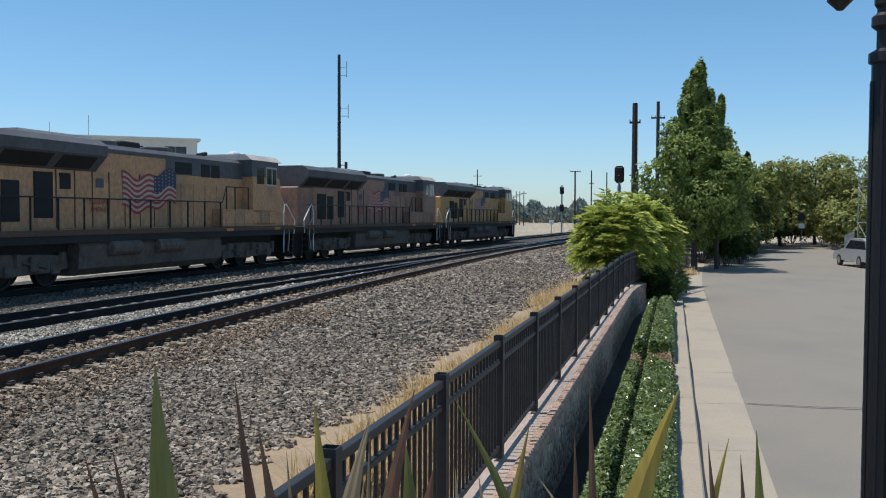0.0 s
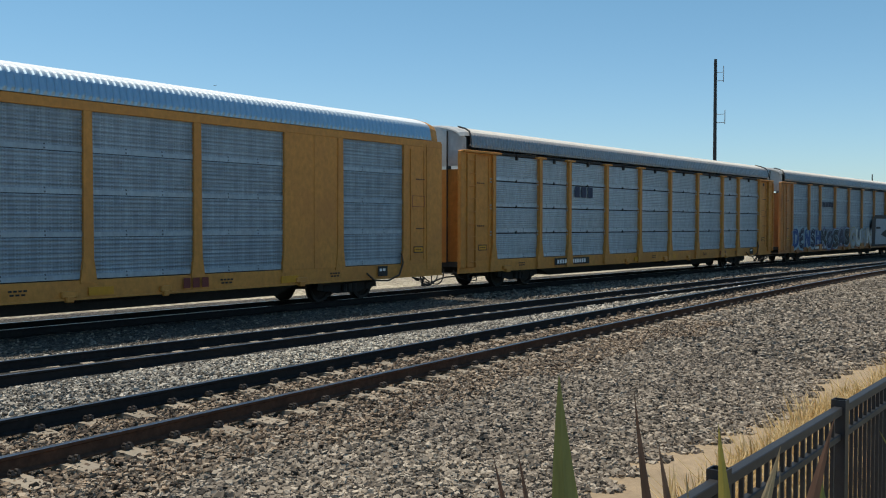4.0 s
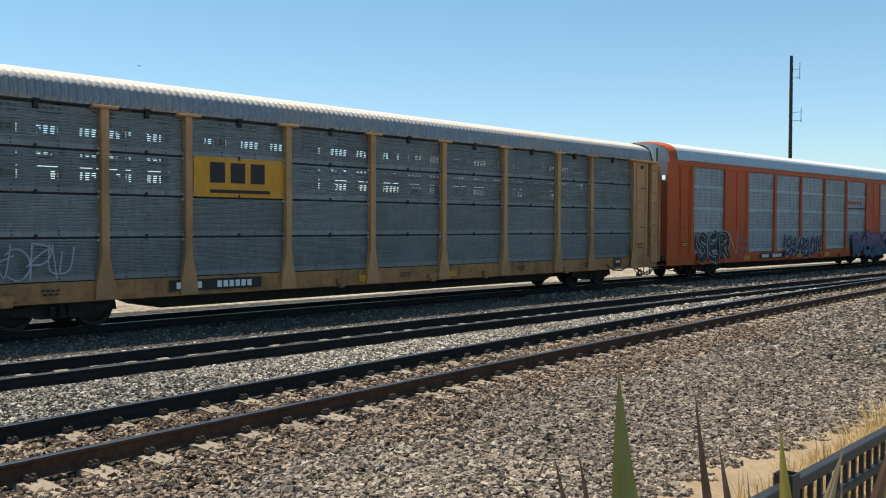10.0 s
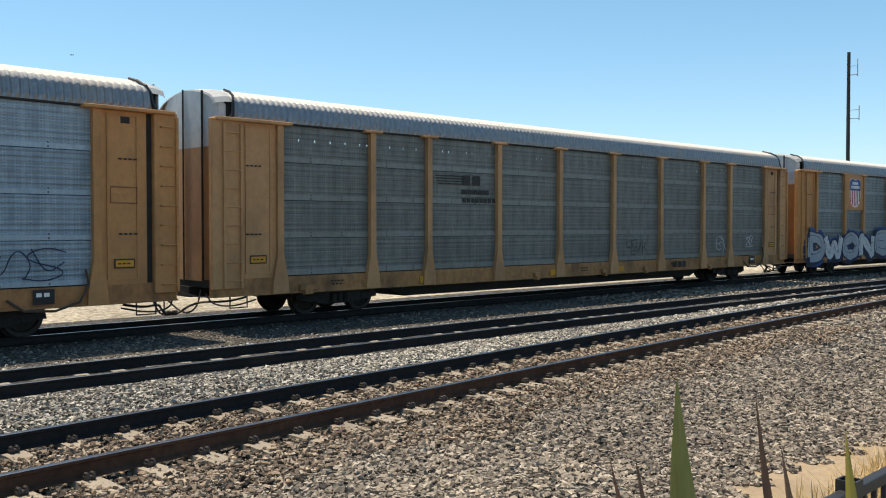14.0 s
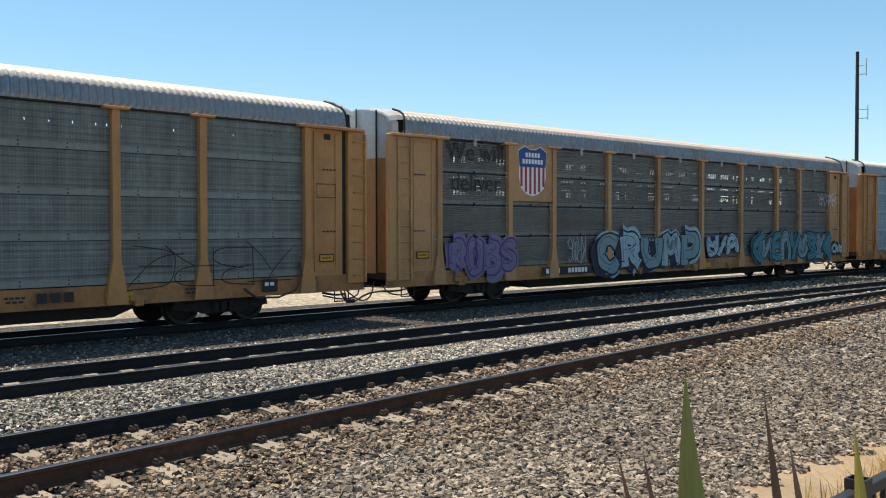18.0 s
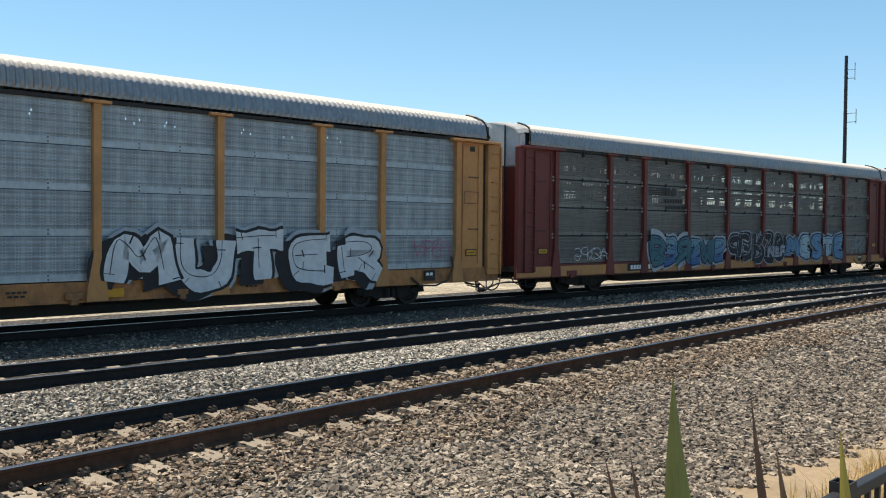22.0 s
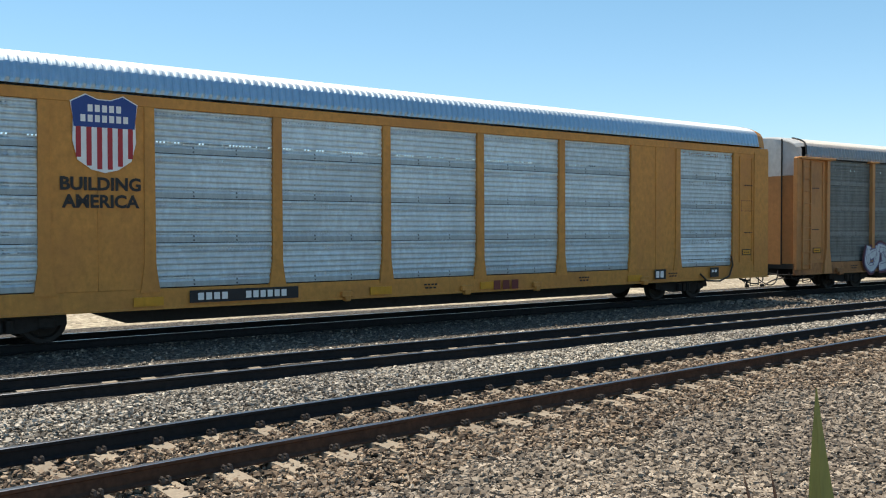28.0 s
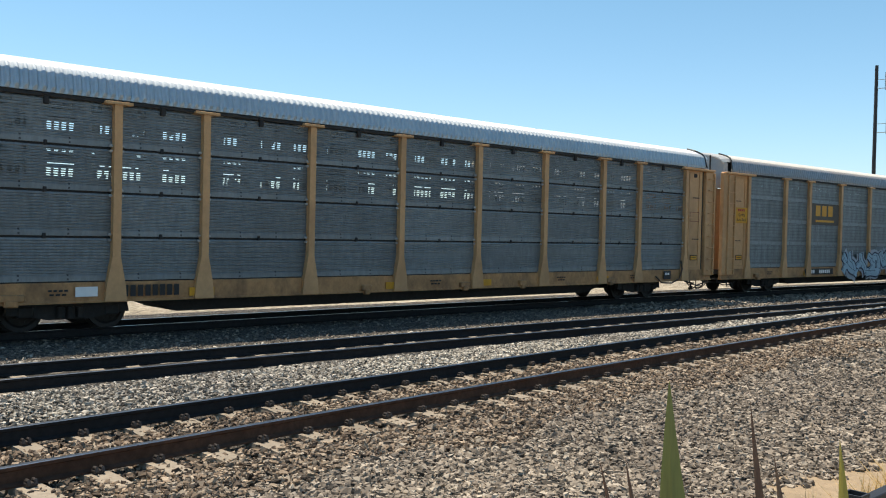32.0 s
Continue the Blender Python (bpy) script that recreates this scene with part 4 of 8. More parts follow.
def closed_side_shape():
    """Plates with a narrow band of punchings under the eave."""
    sh = Shape()
    rng = random.Random(9)
    for i in range(9):
        sh.box(EDGES[i] + 0.01, EDGES[i + 1] - 0.01, 1.46, 1.49, FLOOR, 4.25)
        sh.box(EDGES[i] + 0.01, EDGES[i + 1] - 0.01, 1.46, 1.49, 4.8, 4.95)
        x = EDGES[i] + 0.01
        while x < EDGES[i + 1] - 0.3:
            w = rng.choice((0.12, 0.25, 0.4))
            sh.box(x, min(x + w, EDGES[i + 1] - 0.01), 1.45, 1.50, 4.2, 4.85)
            x += w + rng.choice((0.2, 0.45, 0.8))
    for s in (-1, 1):
        sh.box(*sorted((s * 12.0, s * (BODY - 0.2))), 1.46, 1.49, FLOOR, 4.95)
    return sh


def far_side_shape():
    """Plates, with open spans in the upper half that let the daylight through."""
    sh = Shape()
    rng = random.Random(5)
    sh.box(-BODY + 1.0, BODY - 1.0, 1.46, 1.49, FLOOR, 3.05)
    for z in (3.74, 3.9, 4.62):
        sh.box(-BODY + 1.0, BODY - 1.0, 1.46, 1.49, z, z + 0.1)
    x = -BODY + 1.0
    while x < BODY - 1.3:
        w = rng.choice((0.12, 0.2, 0.35, 0.8))
        lo, hi = rng.choice(((3.05, 3.74), (3.05, 4.75), (3.05, 4.75), (3.9, 4.75)))
        sh.box(x, x + w, 1.45, 1.5, lo, hi)
        x += w + rng.choice((0.15, 0.3, 0.6, 1.0))
    return sh


def corner_shape(s, flush):
    """The closed panel between the last bay and the car's end."""
    a, b = sorted((s * 12.05, s * (BODY - (0.8 if s < 0 or flush else 0.70))))
    return Shape().block(a, b, -1.52, -1.44, FLOOR - 0.02, EAVE + 0.02, 0.01)


def end_post_shape(s, flush):
    """The upright at the car's corner; at the front end a dark gap parts it from the panel."""
    c, d = sorted((s * (BODY - (0.8 if s < 0 or flush else 0.56)), s * BODY))
    sh = Shape().block(c, d, -1.60 if not flush else -1.53, -1.44, 0.78, EAVE + (0.02 if not flush else 0.17), 0.02)
    if flush:
        sh.box(s * (BODY - 0.8) - 0.015, s * (BODY - 0.8) + 0.015, -1.545, -1.53, FLOOR, EAVE + 0.1)
    return sh


def door_frame_shape(s):
    sh = Shape()
    e, f = sorted((s * 12.25, s * (BODY - 0.92)))
    for x in (e, f):
        sh.box(x - 0.02, x + 0.02, -1.545, -1.52, FLOOR + 0.1, EAVE - 0.1)
    for z in (FLOOR + 0.1, 2.9, EAVE - 0.14):
        sh.box(e, f, -1.54, -1.52, z, z + 0.03)
    return sh


DOOR_PLAN = [(-1.46, 0.0), (-1.36, 0.08), (-0.85, 0.20), (-0.02, 0.24), (0.02, 0.24), (0.85, 0.20), (1.36, 0.08), (1.46, 0.0)]


def end_door_shape(s, lo, hi):
    """Door leaves across the car's end, bowed outwards in the middle. hi None: up to the roof."""
    def top(y):
        return hi if hi else float(np.interp(abs(y), [0, 0.4, 0.82, 1.16, 1.37, 1.46], [5.50, 5.475, 5.405, 5.31, 5.19, 5.05]))
    sh = Shape()
    for back in (0.40, 0.44):
        sh.grid([[(s * (BODY - back + d), y, lo + (top(y) - lo) * k) for y, d in DOOR_PLAN] for k in (0, 0.5, 1)])
    return sh


# ---- marks on the cars ----
def sign_plate(car, x, z, w, h, material, label="", name="sign_plate", y=-1.60):
    return part(name, Shape().box(-w / 2, w / 2, -0.006, 0.0, -h / 2, h / 2), material, car, label, pose(x, y, z))


def bars(car, x, z, w, h, count, material, y=-1.612, name="lettering"):
    """Writing that is not to be read: plain bars."""
    sh = Shape()
    step = w / count
    for i in range(count):
        if name == "emblem_bar":
            part(name, Shape().box(0, 0.72 * step, -0.004, 0.0, -h / 2, h / 2), material, car, "", pose(x - w / 2 + i * step, y, z))
        else:
            sh.box(-w / 2 + i * step, -w / 2 + (i + 0.72) * step, -0.004, 0.0, -h / 2, h / 2)
    return part(name, sh, material, car, "", pose(x, y, z)) if sh.v else None


def words(parent, text, x, z, size, material, y=-1.61, name="lettering", bold=0.0, squeeze=1.0, align="CENTER"):
    cu = bpy.data.curves.new(name, "FONT")
    cu.body, cu.size, cu.align_x, cu.align_y = text, size, align, "CENTER"
    cu.offset, cu.extrude, cu.resolution_u = bold, 0.001, 3
    tmp = new(name, cu)
    bpy.context.view_layer.update()
    me = bpy.data.meshes.new_from_object(tmp)
    bpy.data.objects.remove(tmp)
    bpy.data.curves.remove(cu)
    me.materials.clear()
    me.materials.append(material)
    ob = new(name, me)
    ob.parent = parent
    ob.matrix_basis = pose(x, y, z, 90, 0, 0) @ Matrix.Diagonal((squeeze, 1, 1, 1))
    me.transform(Matrix.Diagonal((squeeze, 1, 1, 1)))
    ob.matrix_basis = pose(x, y, z, 90, 0, 0)
    return tagged(ob, kind="stuff") if name == "graffiti" else ob


def shield(car, x, z, w, y=-1.60):
    """A crest: blue head over red and white stripes."""
    h = w * 1.18

    def outline(k):
        pts = [(-0.5, 0.40), (-0.28, 0.5), (-0.1, 0.44), (0.1, 0.44), (0.28, 0.5), (0.5, 0.40), (0.46, 0.18), (0.47, -0.1), (0.4, -0.34), (0.2, -0.46), (0, -0.5), (-0.2, -0.46), (-0.4, -0.34), (-0.47, -0.1), (-0.46, 0.18)]
        return [(a * w * k, b * h * k) for a, b in pts]
    s = part("crest", Shape().prism(outline(1.0), "y", -0.004, 0), M_letter, car, "crest of red and white stripes under a blue head", pose(x, y, z))
    blue = [(a, b) for a, b in outline(0.97)]
    head = [(a, b) for a, b in blue if b > 0.1 * h]
    head = [(-0.45 * w, 0.08 * h)] + [p for p in blue[:0]] + [(-0.485 * w, 0.39 * h), (-0.27 * w, 0.485 * h), (-0.1 * w, 0.427 * h), (0.1 * w, 0.427 * h), (0.27 * w, 0.485 * h), (0.485 * w, 0.39 * h), (0.45 * w, 0.08 * h)]
    part("crest_head", Shape().prism(head, "y", -0.009, -0.004), M_blue, s, "blue field")
    for i in range(6):
        cx = (-0.385 + i * 0.154) * w
        low = -0.46 + 0.9 * (abs(cx / w)) ** 2 + (0.02 if i in (0, 5) else 0)
        part("stripe", Shape().box(cx - 0.037 * w, cx + 0.037 * w, -0.008, -0.004, low * h, 0.08 * h), M_red, s)
    for r, n in ((0.32, 5), (0.19, 7)):
        sh = Shape()
        for i in range(n):
            a = (-0.5 * n * 0.105 + i * 0.105 + 0.015) * w
            sh.box(a, a + 0.072 * w, -0.012, -0.009, (r - 0.045) * h, (r + 0.045) * h)
        part("lettering", sh, M_letter, s)
    return s


def spray(name, colour):
    return surface(name, colour, 0.7, grain=6, stain=1.4, spread=0.16, bump=0.02)


S_white, S_black, S_cyan, S_blue = spray("white_spray", (0.60, 0.63, 0.65)), spray("black_spray", (0.015, 0.015, 0.018)), spray("cyan_spray", (0.05, 0.22, 0.27)), spray("blue_spray", (0.02, 0.07, 0.24))
S_purple, S_green, S_pale, S_silver = spray("purple_spray", (0.10, 0.04, 0.22)), spray("green_spray", (0.08, 0.30, 0.20)), spray("pale_blue_spray", (0.32, 0.45, 0.52)), spray("silver_spray", (0.36, 0.40, 0.44))
S_ink, M_ink = spray("inky_blue_spray", (0.018, 0.022, 0.055)), paint("dark_blue_emblem_paint", (0.02, 0.03, 0.07))
S_teal, S_mist = spray("teal_spray", (0.05, 0.15, 0.18)), spray("misty_blue_spray", (0.19, 0.30, 0.34))
S_straw, S_lilac, S_sky = spray("straw_spray", (0.36, 0.33, 0.16)), spray("lilac_spray", (0.19, 0.165, 0.26)), spray("sky_blue_spray", (0.13, 0.27, 0.42))
S_maroon, S_umber = spray("dull_red_spray", (0.13, 0.04, 0.05)), spray("umber_spray", (0.10, 0.085, 0.07))
S_pink, S_grey = spray("pink_spray", (0.35, 0.13, 0.22)), spray("grey_spray", (0.17, 0.18, 0.18))


def faded(name, low, high, z0, z1):
    """Spray paint that runs from one colour at the foot into another at the head."""
    m = spray(name, low)
    nt = m.node_tree
    b = nt.nodes["Principled BSDF"]
    base = b.inputs["Base Color"].links[0].from_socket
    co = nt.nodes.new("ShaderNodeTexCoord")
    xyz = nt.nodes.new("ShaderNodeSeparateXYZ")
    nt.links.new(co.outputs["Object"], xyz.inputs[0])
    mr = nt.nodes.new("ShaderNodeMapRange")
    mr.inputs["From Min"].default_value, mr.inputs["From Max"].default_value = z0, z1
    nt.links.new(xyz.outputs["Z"], mr.inputs["Value"])
    mix = nt.nodes.new("ShaderNodeMix")
    mix.data_type = "RGBA"
    mix.inputs["B"].default_value = (*high, 1)
    nt.links.new(mr.outputs[0], mix.inputs["Factor"])
    nt.links.new(base, mix.inputs["A"])
    nt.links.new(mix.outputs["Result"], b.inputs["Base Color"])
    return m


S_dusk = faded("blue_to_purple_spray", (0.02, 0.085, 0.21), (0.26, 0.15, 0.27), 0.9, 1.6)
S_dawn = faded("teal_to_mauve_spray", (0.03, 0.13, 0.19), (0.20, 0.12, 0.24), 0.9, 1.6)
S_wave = faded("blue_to_pale_spray", (0.04, 0.12, 0.30), (0.17, 0.33, 0.38), 0.9, 1.9)


def stroke_outline(pts, w):
    """The two sides of a bent stroke."""
    left, right = [], []
    for i, p in enumerate(pts):
        a, b = Vector(pts[max(i - 1, 0)]), Vector(pts[min(i + 1, len(pts) - 1)])
        d = (b - a).normalized()
        n = Vector((-d.y, d.x))
        k = w * (0.94 + 0.12 * math.sin(i * 0.9 + p[0] * 3))
        left.append(Vector(p) + n * k)
        right.append(Vector(p) - n * k)
    return left, right


# strokes of sprayed letters, in a unit square
GLYPHS = {
    "A": (((0, 0), (0.28, 0.7), (0.5, 1), (0.72, 0.7), (1, 0)), ((0.22, 0.34), (0.78, 0.36))),
    "B": (((0.1, 0), (0.1, 1)), ((0.1, 0.98), (0.7, 0.95), (0.82, 0.75), (0.6, 0.55), (0.1, 0.52)), ((0.3, 0.52), (0.85, 0.46), (0.97, 0.24), (0.75, 0.03), (0.1, 0.02))),
    "C": (((0.95, 0.8), (0.6, 1), (0.15, 0.82), (0.03, 0.5), (0.15, 0.18), (0.6, 0), (0.97, 0.2)),),
    "D": (((0.1, 0), (0.1, 1)), ((0.1, 0.97), (0.7, 0.9), (0.97, 0.5), (0.7, 0.1), (0.1, 0.03))),
    "E": (((0.92, 1), (0.35, 0.97), (0.1, 0.8), (0.1, 0.2), (0.35, 0.03), (0.97, 0)), ((0.12, 0.5), (0.78, 0.53))),
    "F": (((0.97, 1), (0.3, 0.97), (0.1, 0.8), (0.12, 0)), ((0.12, 0.5), (0.75, 0.55))),
    "G": (((0.9, 0.88), (0.5, 1), (0.08, 0.72), (0.08, 0.28), (0.5, 0), (0.93, 0.15), (0.9, 0.46), (0.55, 0.45)),),
    "H": (((0.08, 0), (0.12, 1)), ((0.92, 0), (0.88, 1)), ((0.1, 0.5), (0.9, 0.53))),
    "K": (((0.1, 0), (0.12, 1)), ((0.92, 1), (0.5, 0.62), (0.15, 0.45)), ((0.4, 0.55), (0.7, 0.3), (1, 0))),
    "L": (((0.15, 1), (0.1, 0.3), (0.3, 0.03), (0.97, 0.05)),),
    "M": (((0.02, 0), (0.14, 1), (0.32, 0.85), (0.5, 0.35), (0.68, 0.85), (0.86, 1), (0.98, 0)),),
    "N": (((0.05, 0), (0.1, 1), (0.3, 0.8), (0.7, 0.2), (0.9, 0), (0.95, 1)),),
    "O": (((0.5, 1), (0.1, 0.8), (0.03, 0.45), (0.2, 0.1), (0.5, 0), (0.82, 0.1), (0.97, 0.45), (0.88, 0.82), (0.48, 1)),),
    "P": (((0.12, 0), (0.12, 1)), ((0.12, 0.97), (0.75, 0.95), (0.95, 0.72), (0.7, 0.46), (0.14, 0.42))),
    "R": (((0.12, 0), (0.12, 1)), ((0.12, 0.97), (0.72, 0.95), (0.9, 0.74), (0.68, 0.5), (0.14, 0.47)), ((0.45, 0.48), (0.72, 0.25), (1, 0))),
    "S": (((0.93, 0.85), (0.55, 1), (0.12, 0.84), (0.22, 0.58), (0.78, 0.44), (0.92, 0.18), (0.5, 0), (0.04, 0.15)),),
    "T": (((0.0, 0.93), (0.5, 0.98), (1, 0.95)), ((0.5, 0.95), (0.48, 0.0))),
    "U": (((0.08, 1), (0.06, 0.35), (0.3, 0.02), (0.7, 0.02), (0.94, 0.35), (0.92, 1)),),
    "W": (((0, 1), (0.2, 0), (0.36, 0.2), (0.5, 0.7), (0.64, 0.2), (0.8, 0), (1, 1)),),
    "Y": (((0.02, 1), (0.2, 0.62), (0.5, 0.48)), ((0.98, 1), (0.8, 0.62), (0.5, 0.48), (0.42, 0.0))),
    "Z": (((0.05, 0.95), (0.92, 0.97), (0.5, 0.5), (0.06, 0.04), (0.97, 0.03)),),
    "8": (((0.5, 0.52), (0.15, 0.72), (0.3, 0.97), (0.7, 0.97), (0.85, 0.74), (0.5, 0.52), (0.08, 0.28), (0.25, 0.02), (0.75, 0.02), (0.92, 0.28), (0.5, 0.53)),),
    "!": (((0.5, 1), (0.48, 0.35)), ((0.47, 0.12), (0.48, 0.0))),
}


def rounded(pts, times=2):
    """A bent line with its corners cut round."""
    for _ in range(times):
        cut = [pts[0]]
        for (ax, az), (bx, bz) in zip(pts, pts[1:]):
            cut += [(ax * 0.75 + bx * 0.25, az * 0.75 + bz * 0.25), (ax * 0.25 + bx * 0.75, az * 0.25 + bz * 0.75)]
        pts = cut + [pts[-1]]
    return pts


def graffiti(car, x0, x1, z0, z1, fill, line, back=None, letters=6, seed=1, y=-1.612, fat=0.2, label="sprayed tag of swollen outlined letters", second=None, text="", cast=None, edge=0.03):
    """A sprayed tag in thin layers of paint: swollen overlapping letters with outlines and inner lines, or, where fat is small, a scrawled line.
    Without text the strokes are turned and mirrored, so that they can't be read. cast: paint of a drop shadow."""
    rng = random.Random(seed)
    thin = fat < 0.06
    wild = not text
    text = text or "".join(rng.choice("ABCEGKMNPRSUYZ") for _ in range(letters))
    step, h = (x1 - x0) / len(text), z1 - z0
    if not thin:
        fat = min(fat, step * 0.24, h * 0.185)
    m = pose(0, y, 0)
    cloud, shade, rim, fills, core = Shape(), Shape(), Shape(), (Shape(), Shape()), Shape()

    def band(sh, pts, w, d):
        le, ri = stroke_outline(pts, w)
        sh.grid([[(p.x, d, p.y) for p in le], [(p.x, d, p.y) for p in ri]])
    lean = rng.uniform(-0.1, 0.2)
    for i, ch in enumerate(text):
        cx, tall = x0 + (i + 0.5) * step, rng.uniform(0.85, 1.0)
        wide = step * (1.35 if wild else 1.16) - 2 * fat * 0.8
        low = z0 + fat + (1 - tall) * h * rng.uniform(0, 0.8)
        deep = 0.0 if i % 2 else -0.007
        flip, over, turn = (rng.random() < 0.5, rng.random() < 0.4, rng.random() < 0.3) if wild else (False, False, False)
        strokes = GLYPHS.get(ch, ())
        if wild and rng.random() < 0.6:
            strokes = strokes + (((rng.uniform(-0.1, 0.3), rng.uniform(0, 1)), (0.5, rng.uniform(0.2, 0.8)), (rng.uniform(0.7, 1.2), rng.uniform(0, 1.1))),)
        for j, glyph in enumerate(strokes):
            if turn:
                glyph = [(v, u) for u, v in glyph]
            pts = [(cx + ((1 - u if flip else u) - 0.5 + rng.uniform(-0.05, 0.05)) * wide + lean * (v - 0.5) * h * 0.5, low + ((1 - v if over else v) + rng.uniform(-0.04, 0.04)) * (h * tall - 2 * fat)) for u, v in glyph]
            pts = rounded(pts)
            d = deep - 0.0007 * j
            if thin:
                band(rim, pts, fat * 0.42, d)
                continue
            if back:
                band(cloud, pts, fat + 0.11 + 0.06 * ((i * 3 + j) % 3), 0.001 * ((i * 5 + j) % 7))
            band(rim, pts, fat + edge, -0.003 + d)
            band(fills[(i + seed) % 2], pts, fat * 0.84, -0.0085 + d)
            inner = [(a - fat * 0.36, b + fat * 0.36) for a, b in pts[1:-2]]
            if len(inner) > 1:
                band(core, inner, 0.011, -0.0145 + d * 0.5)
            for q in range(2, len(pts) - 1, 6):
                (ax, az), (bx, bz) = pts[q - 1], pts[q + 1]
                run = math.hypot(bx - ax, bz - az) or 1.0
                nx, nz, half = -(bz - az) / run, (bx - ax) / run, fat * rng.uniform(0.25, 0.6)
                hand = rng.choice((-1, 1))
                band(core, [(pts[q][0] + nx * fat * 0.85 * hand, pts[q][1] + nz * fat * 0.85 * hand), (pts[q][0] + nx * half * hand * 0.4 + 0.02, pts[q][1] + nz * half * hand * 0.4)], rng.uniform(0.008, 0.02), -0.0152 + d * 0.5)
            if cast:
                band(shade, [(a - fat * 1.0, b - fat * 0.4) for a, b in pts], fat + 0.02, 0.0045 - 0.0006 * ((i * 4 + j) % 7))
        if not thin and rng.random() < 0.5:
            px = cx + rng.uniform(-0.3, 0.3) * step
            band(rim, [(px, low), (px + 0.005, low - rng.uniform(0.08, 0.22))], 0.012, -0.002)
    if thin:
        tagged(part("graffiti", rim, fill, car, "thin scrawled tag", m), kind="stuff")
        return
    r = tagged(part("graffiti", rim, line, car, label, m), kind="stuff")
    if back:
        tagged(part("graffiti_cloud", cloud, back, r, "sprayed halo round the letters", pose(0, 0.008, 0)), kind="stuff")
    if cast:
        tagged(part("graffiti_shadow", shade, cast, r, "sprayed drop shadow"), kind="stuff")
    for sh, mt in zip(fills, (fill, second or fill)):
        if sh.v:
            tagged(part("graffiti_fill", sh, mt, r), kind="stuff")
    tagged(part("graffiti_line", core, line if fill is not line else S_grey, r), kind="stuff")


def striped_emblem(car, material):
    """A faded emblem: thin level stripes, a heavy mark and two lines of small capitals, all as plain bars."""
    for k in range(4):
        sign_plate(car, -6.32 + 0.03 * k, 3.66 - 0.075 * k, 1.1, 0.03, material, "", "emblem_stripe", -1.512)
    bars(car, -5.38, 3.55, 0.8, 0.28, 2, material, -1.512, "emblem_bar")
    bars(car, -5.25, 3.22, 1.15, 0.13, 7, material, -1.512)
    bars(car, -5.1, 2.98, 1.4, 0.13, 8, material, -1.512)


def reverse_plate(car):
    """The dark panel behind an emblem and its yellow underline."""
    bars(car, -5.7, 3.47, 1.66, 0.46, 3, M_reflect, -1.516, "emblem_bar")
    sign_plate(car, -5.7, 3.03, 1.66, 0.09, M_reflect, "yellow underline", "emblem_line", -1.516)


def number_board(car, x, chars=10, plate=True, material=None):
    """Reporting marks: plain bars."""
    if plate:
        sign_plate(car, x, 0.83, 2.5, 0.26, M_black, "black number board", "number_board", -1.572)
    bars(car, x - 0.72, 0.83, 0.7, 0.15, 4, material or M_letter, -1.58)
    bars(car, x + 0.5, 0.83, 1.0, 0.15, 6, material or M_letter, -1.58)


def small_marks(car, seed):
    """Little notices and boards on the end panels and the sill."""
    rng = random.Random(seed)
    for s in (-1, 1):
        for z in (2.1 + rng.uniform(-0.1, 0.1), 3.65):
            bars(car, s * 12.7, z, 0.45, 0.035, 4, M_black, -1.548)
        sign_plate(car, s * 12.6, 1.45, 0.46, 0.2, M_black, "small yellow notice with a dark rim", "notice", -1.545)
        sign_plate(car, s * 12.6, 1.45, 0.4, 0.14, M_reflect, "", "notice", -1.552)
        bars(car, s * 12.6, 1.45, 0.3, 0.03, 3, M_black, -1.559)
    z = 3.0 + rng.uniform(-0.15, 0.15)
    rim = Shape().box(-0.3, 0.3, -0.004, 0, 0.16, 0.175).box(-0.3, 0.3, -0.004, 0, -0.175, -0.16).box(-0.3, -0.285, -0.004, 0, -0.16, 0.16).box(0.285, 0.3, -0.004, 0, -0.16, 0.16)
    part("stencil_frame", rim, M_maroon, car, "thin stencilled frame", pose(12.6, -1.545, z))
    sign_plate(car, 10.9, 0.84, 0.42, 0.3, M_black, "black stencil board", "stencil_board", -1.572)
    bars(car, 10.9, 0.88, 0.3, 0.08, 2, M_letter, -1.579)


# ---- locomotives ----
M_loco = paint("armour_yellow_loco_paint", (0.57, 0.315, 0.155), 0.6, 0.3, dirt=(0.27, 0.165, 0.11))
M_locogrimy = paint("grimy_faded_loco_paint", (0.38, 0.215, 0.145), 0.6, 0.3, dirt=(0.11, 0.08, 0.065))
M_locobright = paint("cleaner_yellow_loco_paint", (0.62, 0.34, 0.12), 0.6, 0.25, dirt=(0.34, 0.18, 0.085))
M_locogrey = paint("grey_loco_roof_paint", (0.11, 0.11, 0.115), 0.6, 0.25, dirt=(0.05, 0.047, 0.045))
M_grille = surface("dark_grille", (0.018, 0.017, 0.017), 0.8, grain=30, spread=0.3)
M_glass = bpy.data.materials.new("window_glass")
M_glass.use_nodes = True
M_glass.node_tree.nodes["Principled BSDF"].inputs["Base Color"].default_value = (0.02, 0.025, 0.03, 1)
M_glass.node_tree.nodes["Principled BSDF"].inputs["Roughness"].default_value = 0.05
M_flagred = paint("faded_red_paint", (0.36, 0.055, 0.05), 0.6)
M_flagwhite = paint("faded_white_paint", (0.50, 0.40, 0.31), 0.6)
M_flagblue = paint("faded_blue_paint", (0.045, 0.055, 0.10), 0.6)
# sunlit paleness of the roofs is put into this colour; window surround shares it
M_caproof = paint("sun_bleached_cab_roof", (0.48, 0.44, 0.39), 0.6, dirt=(0.3, 0.27, 0.24))
LOCO, STRETCH = 22.35, 1.0


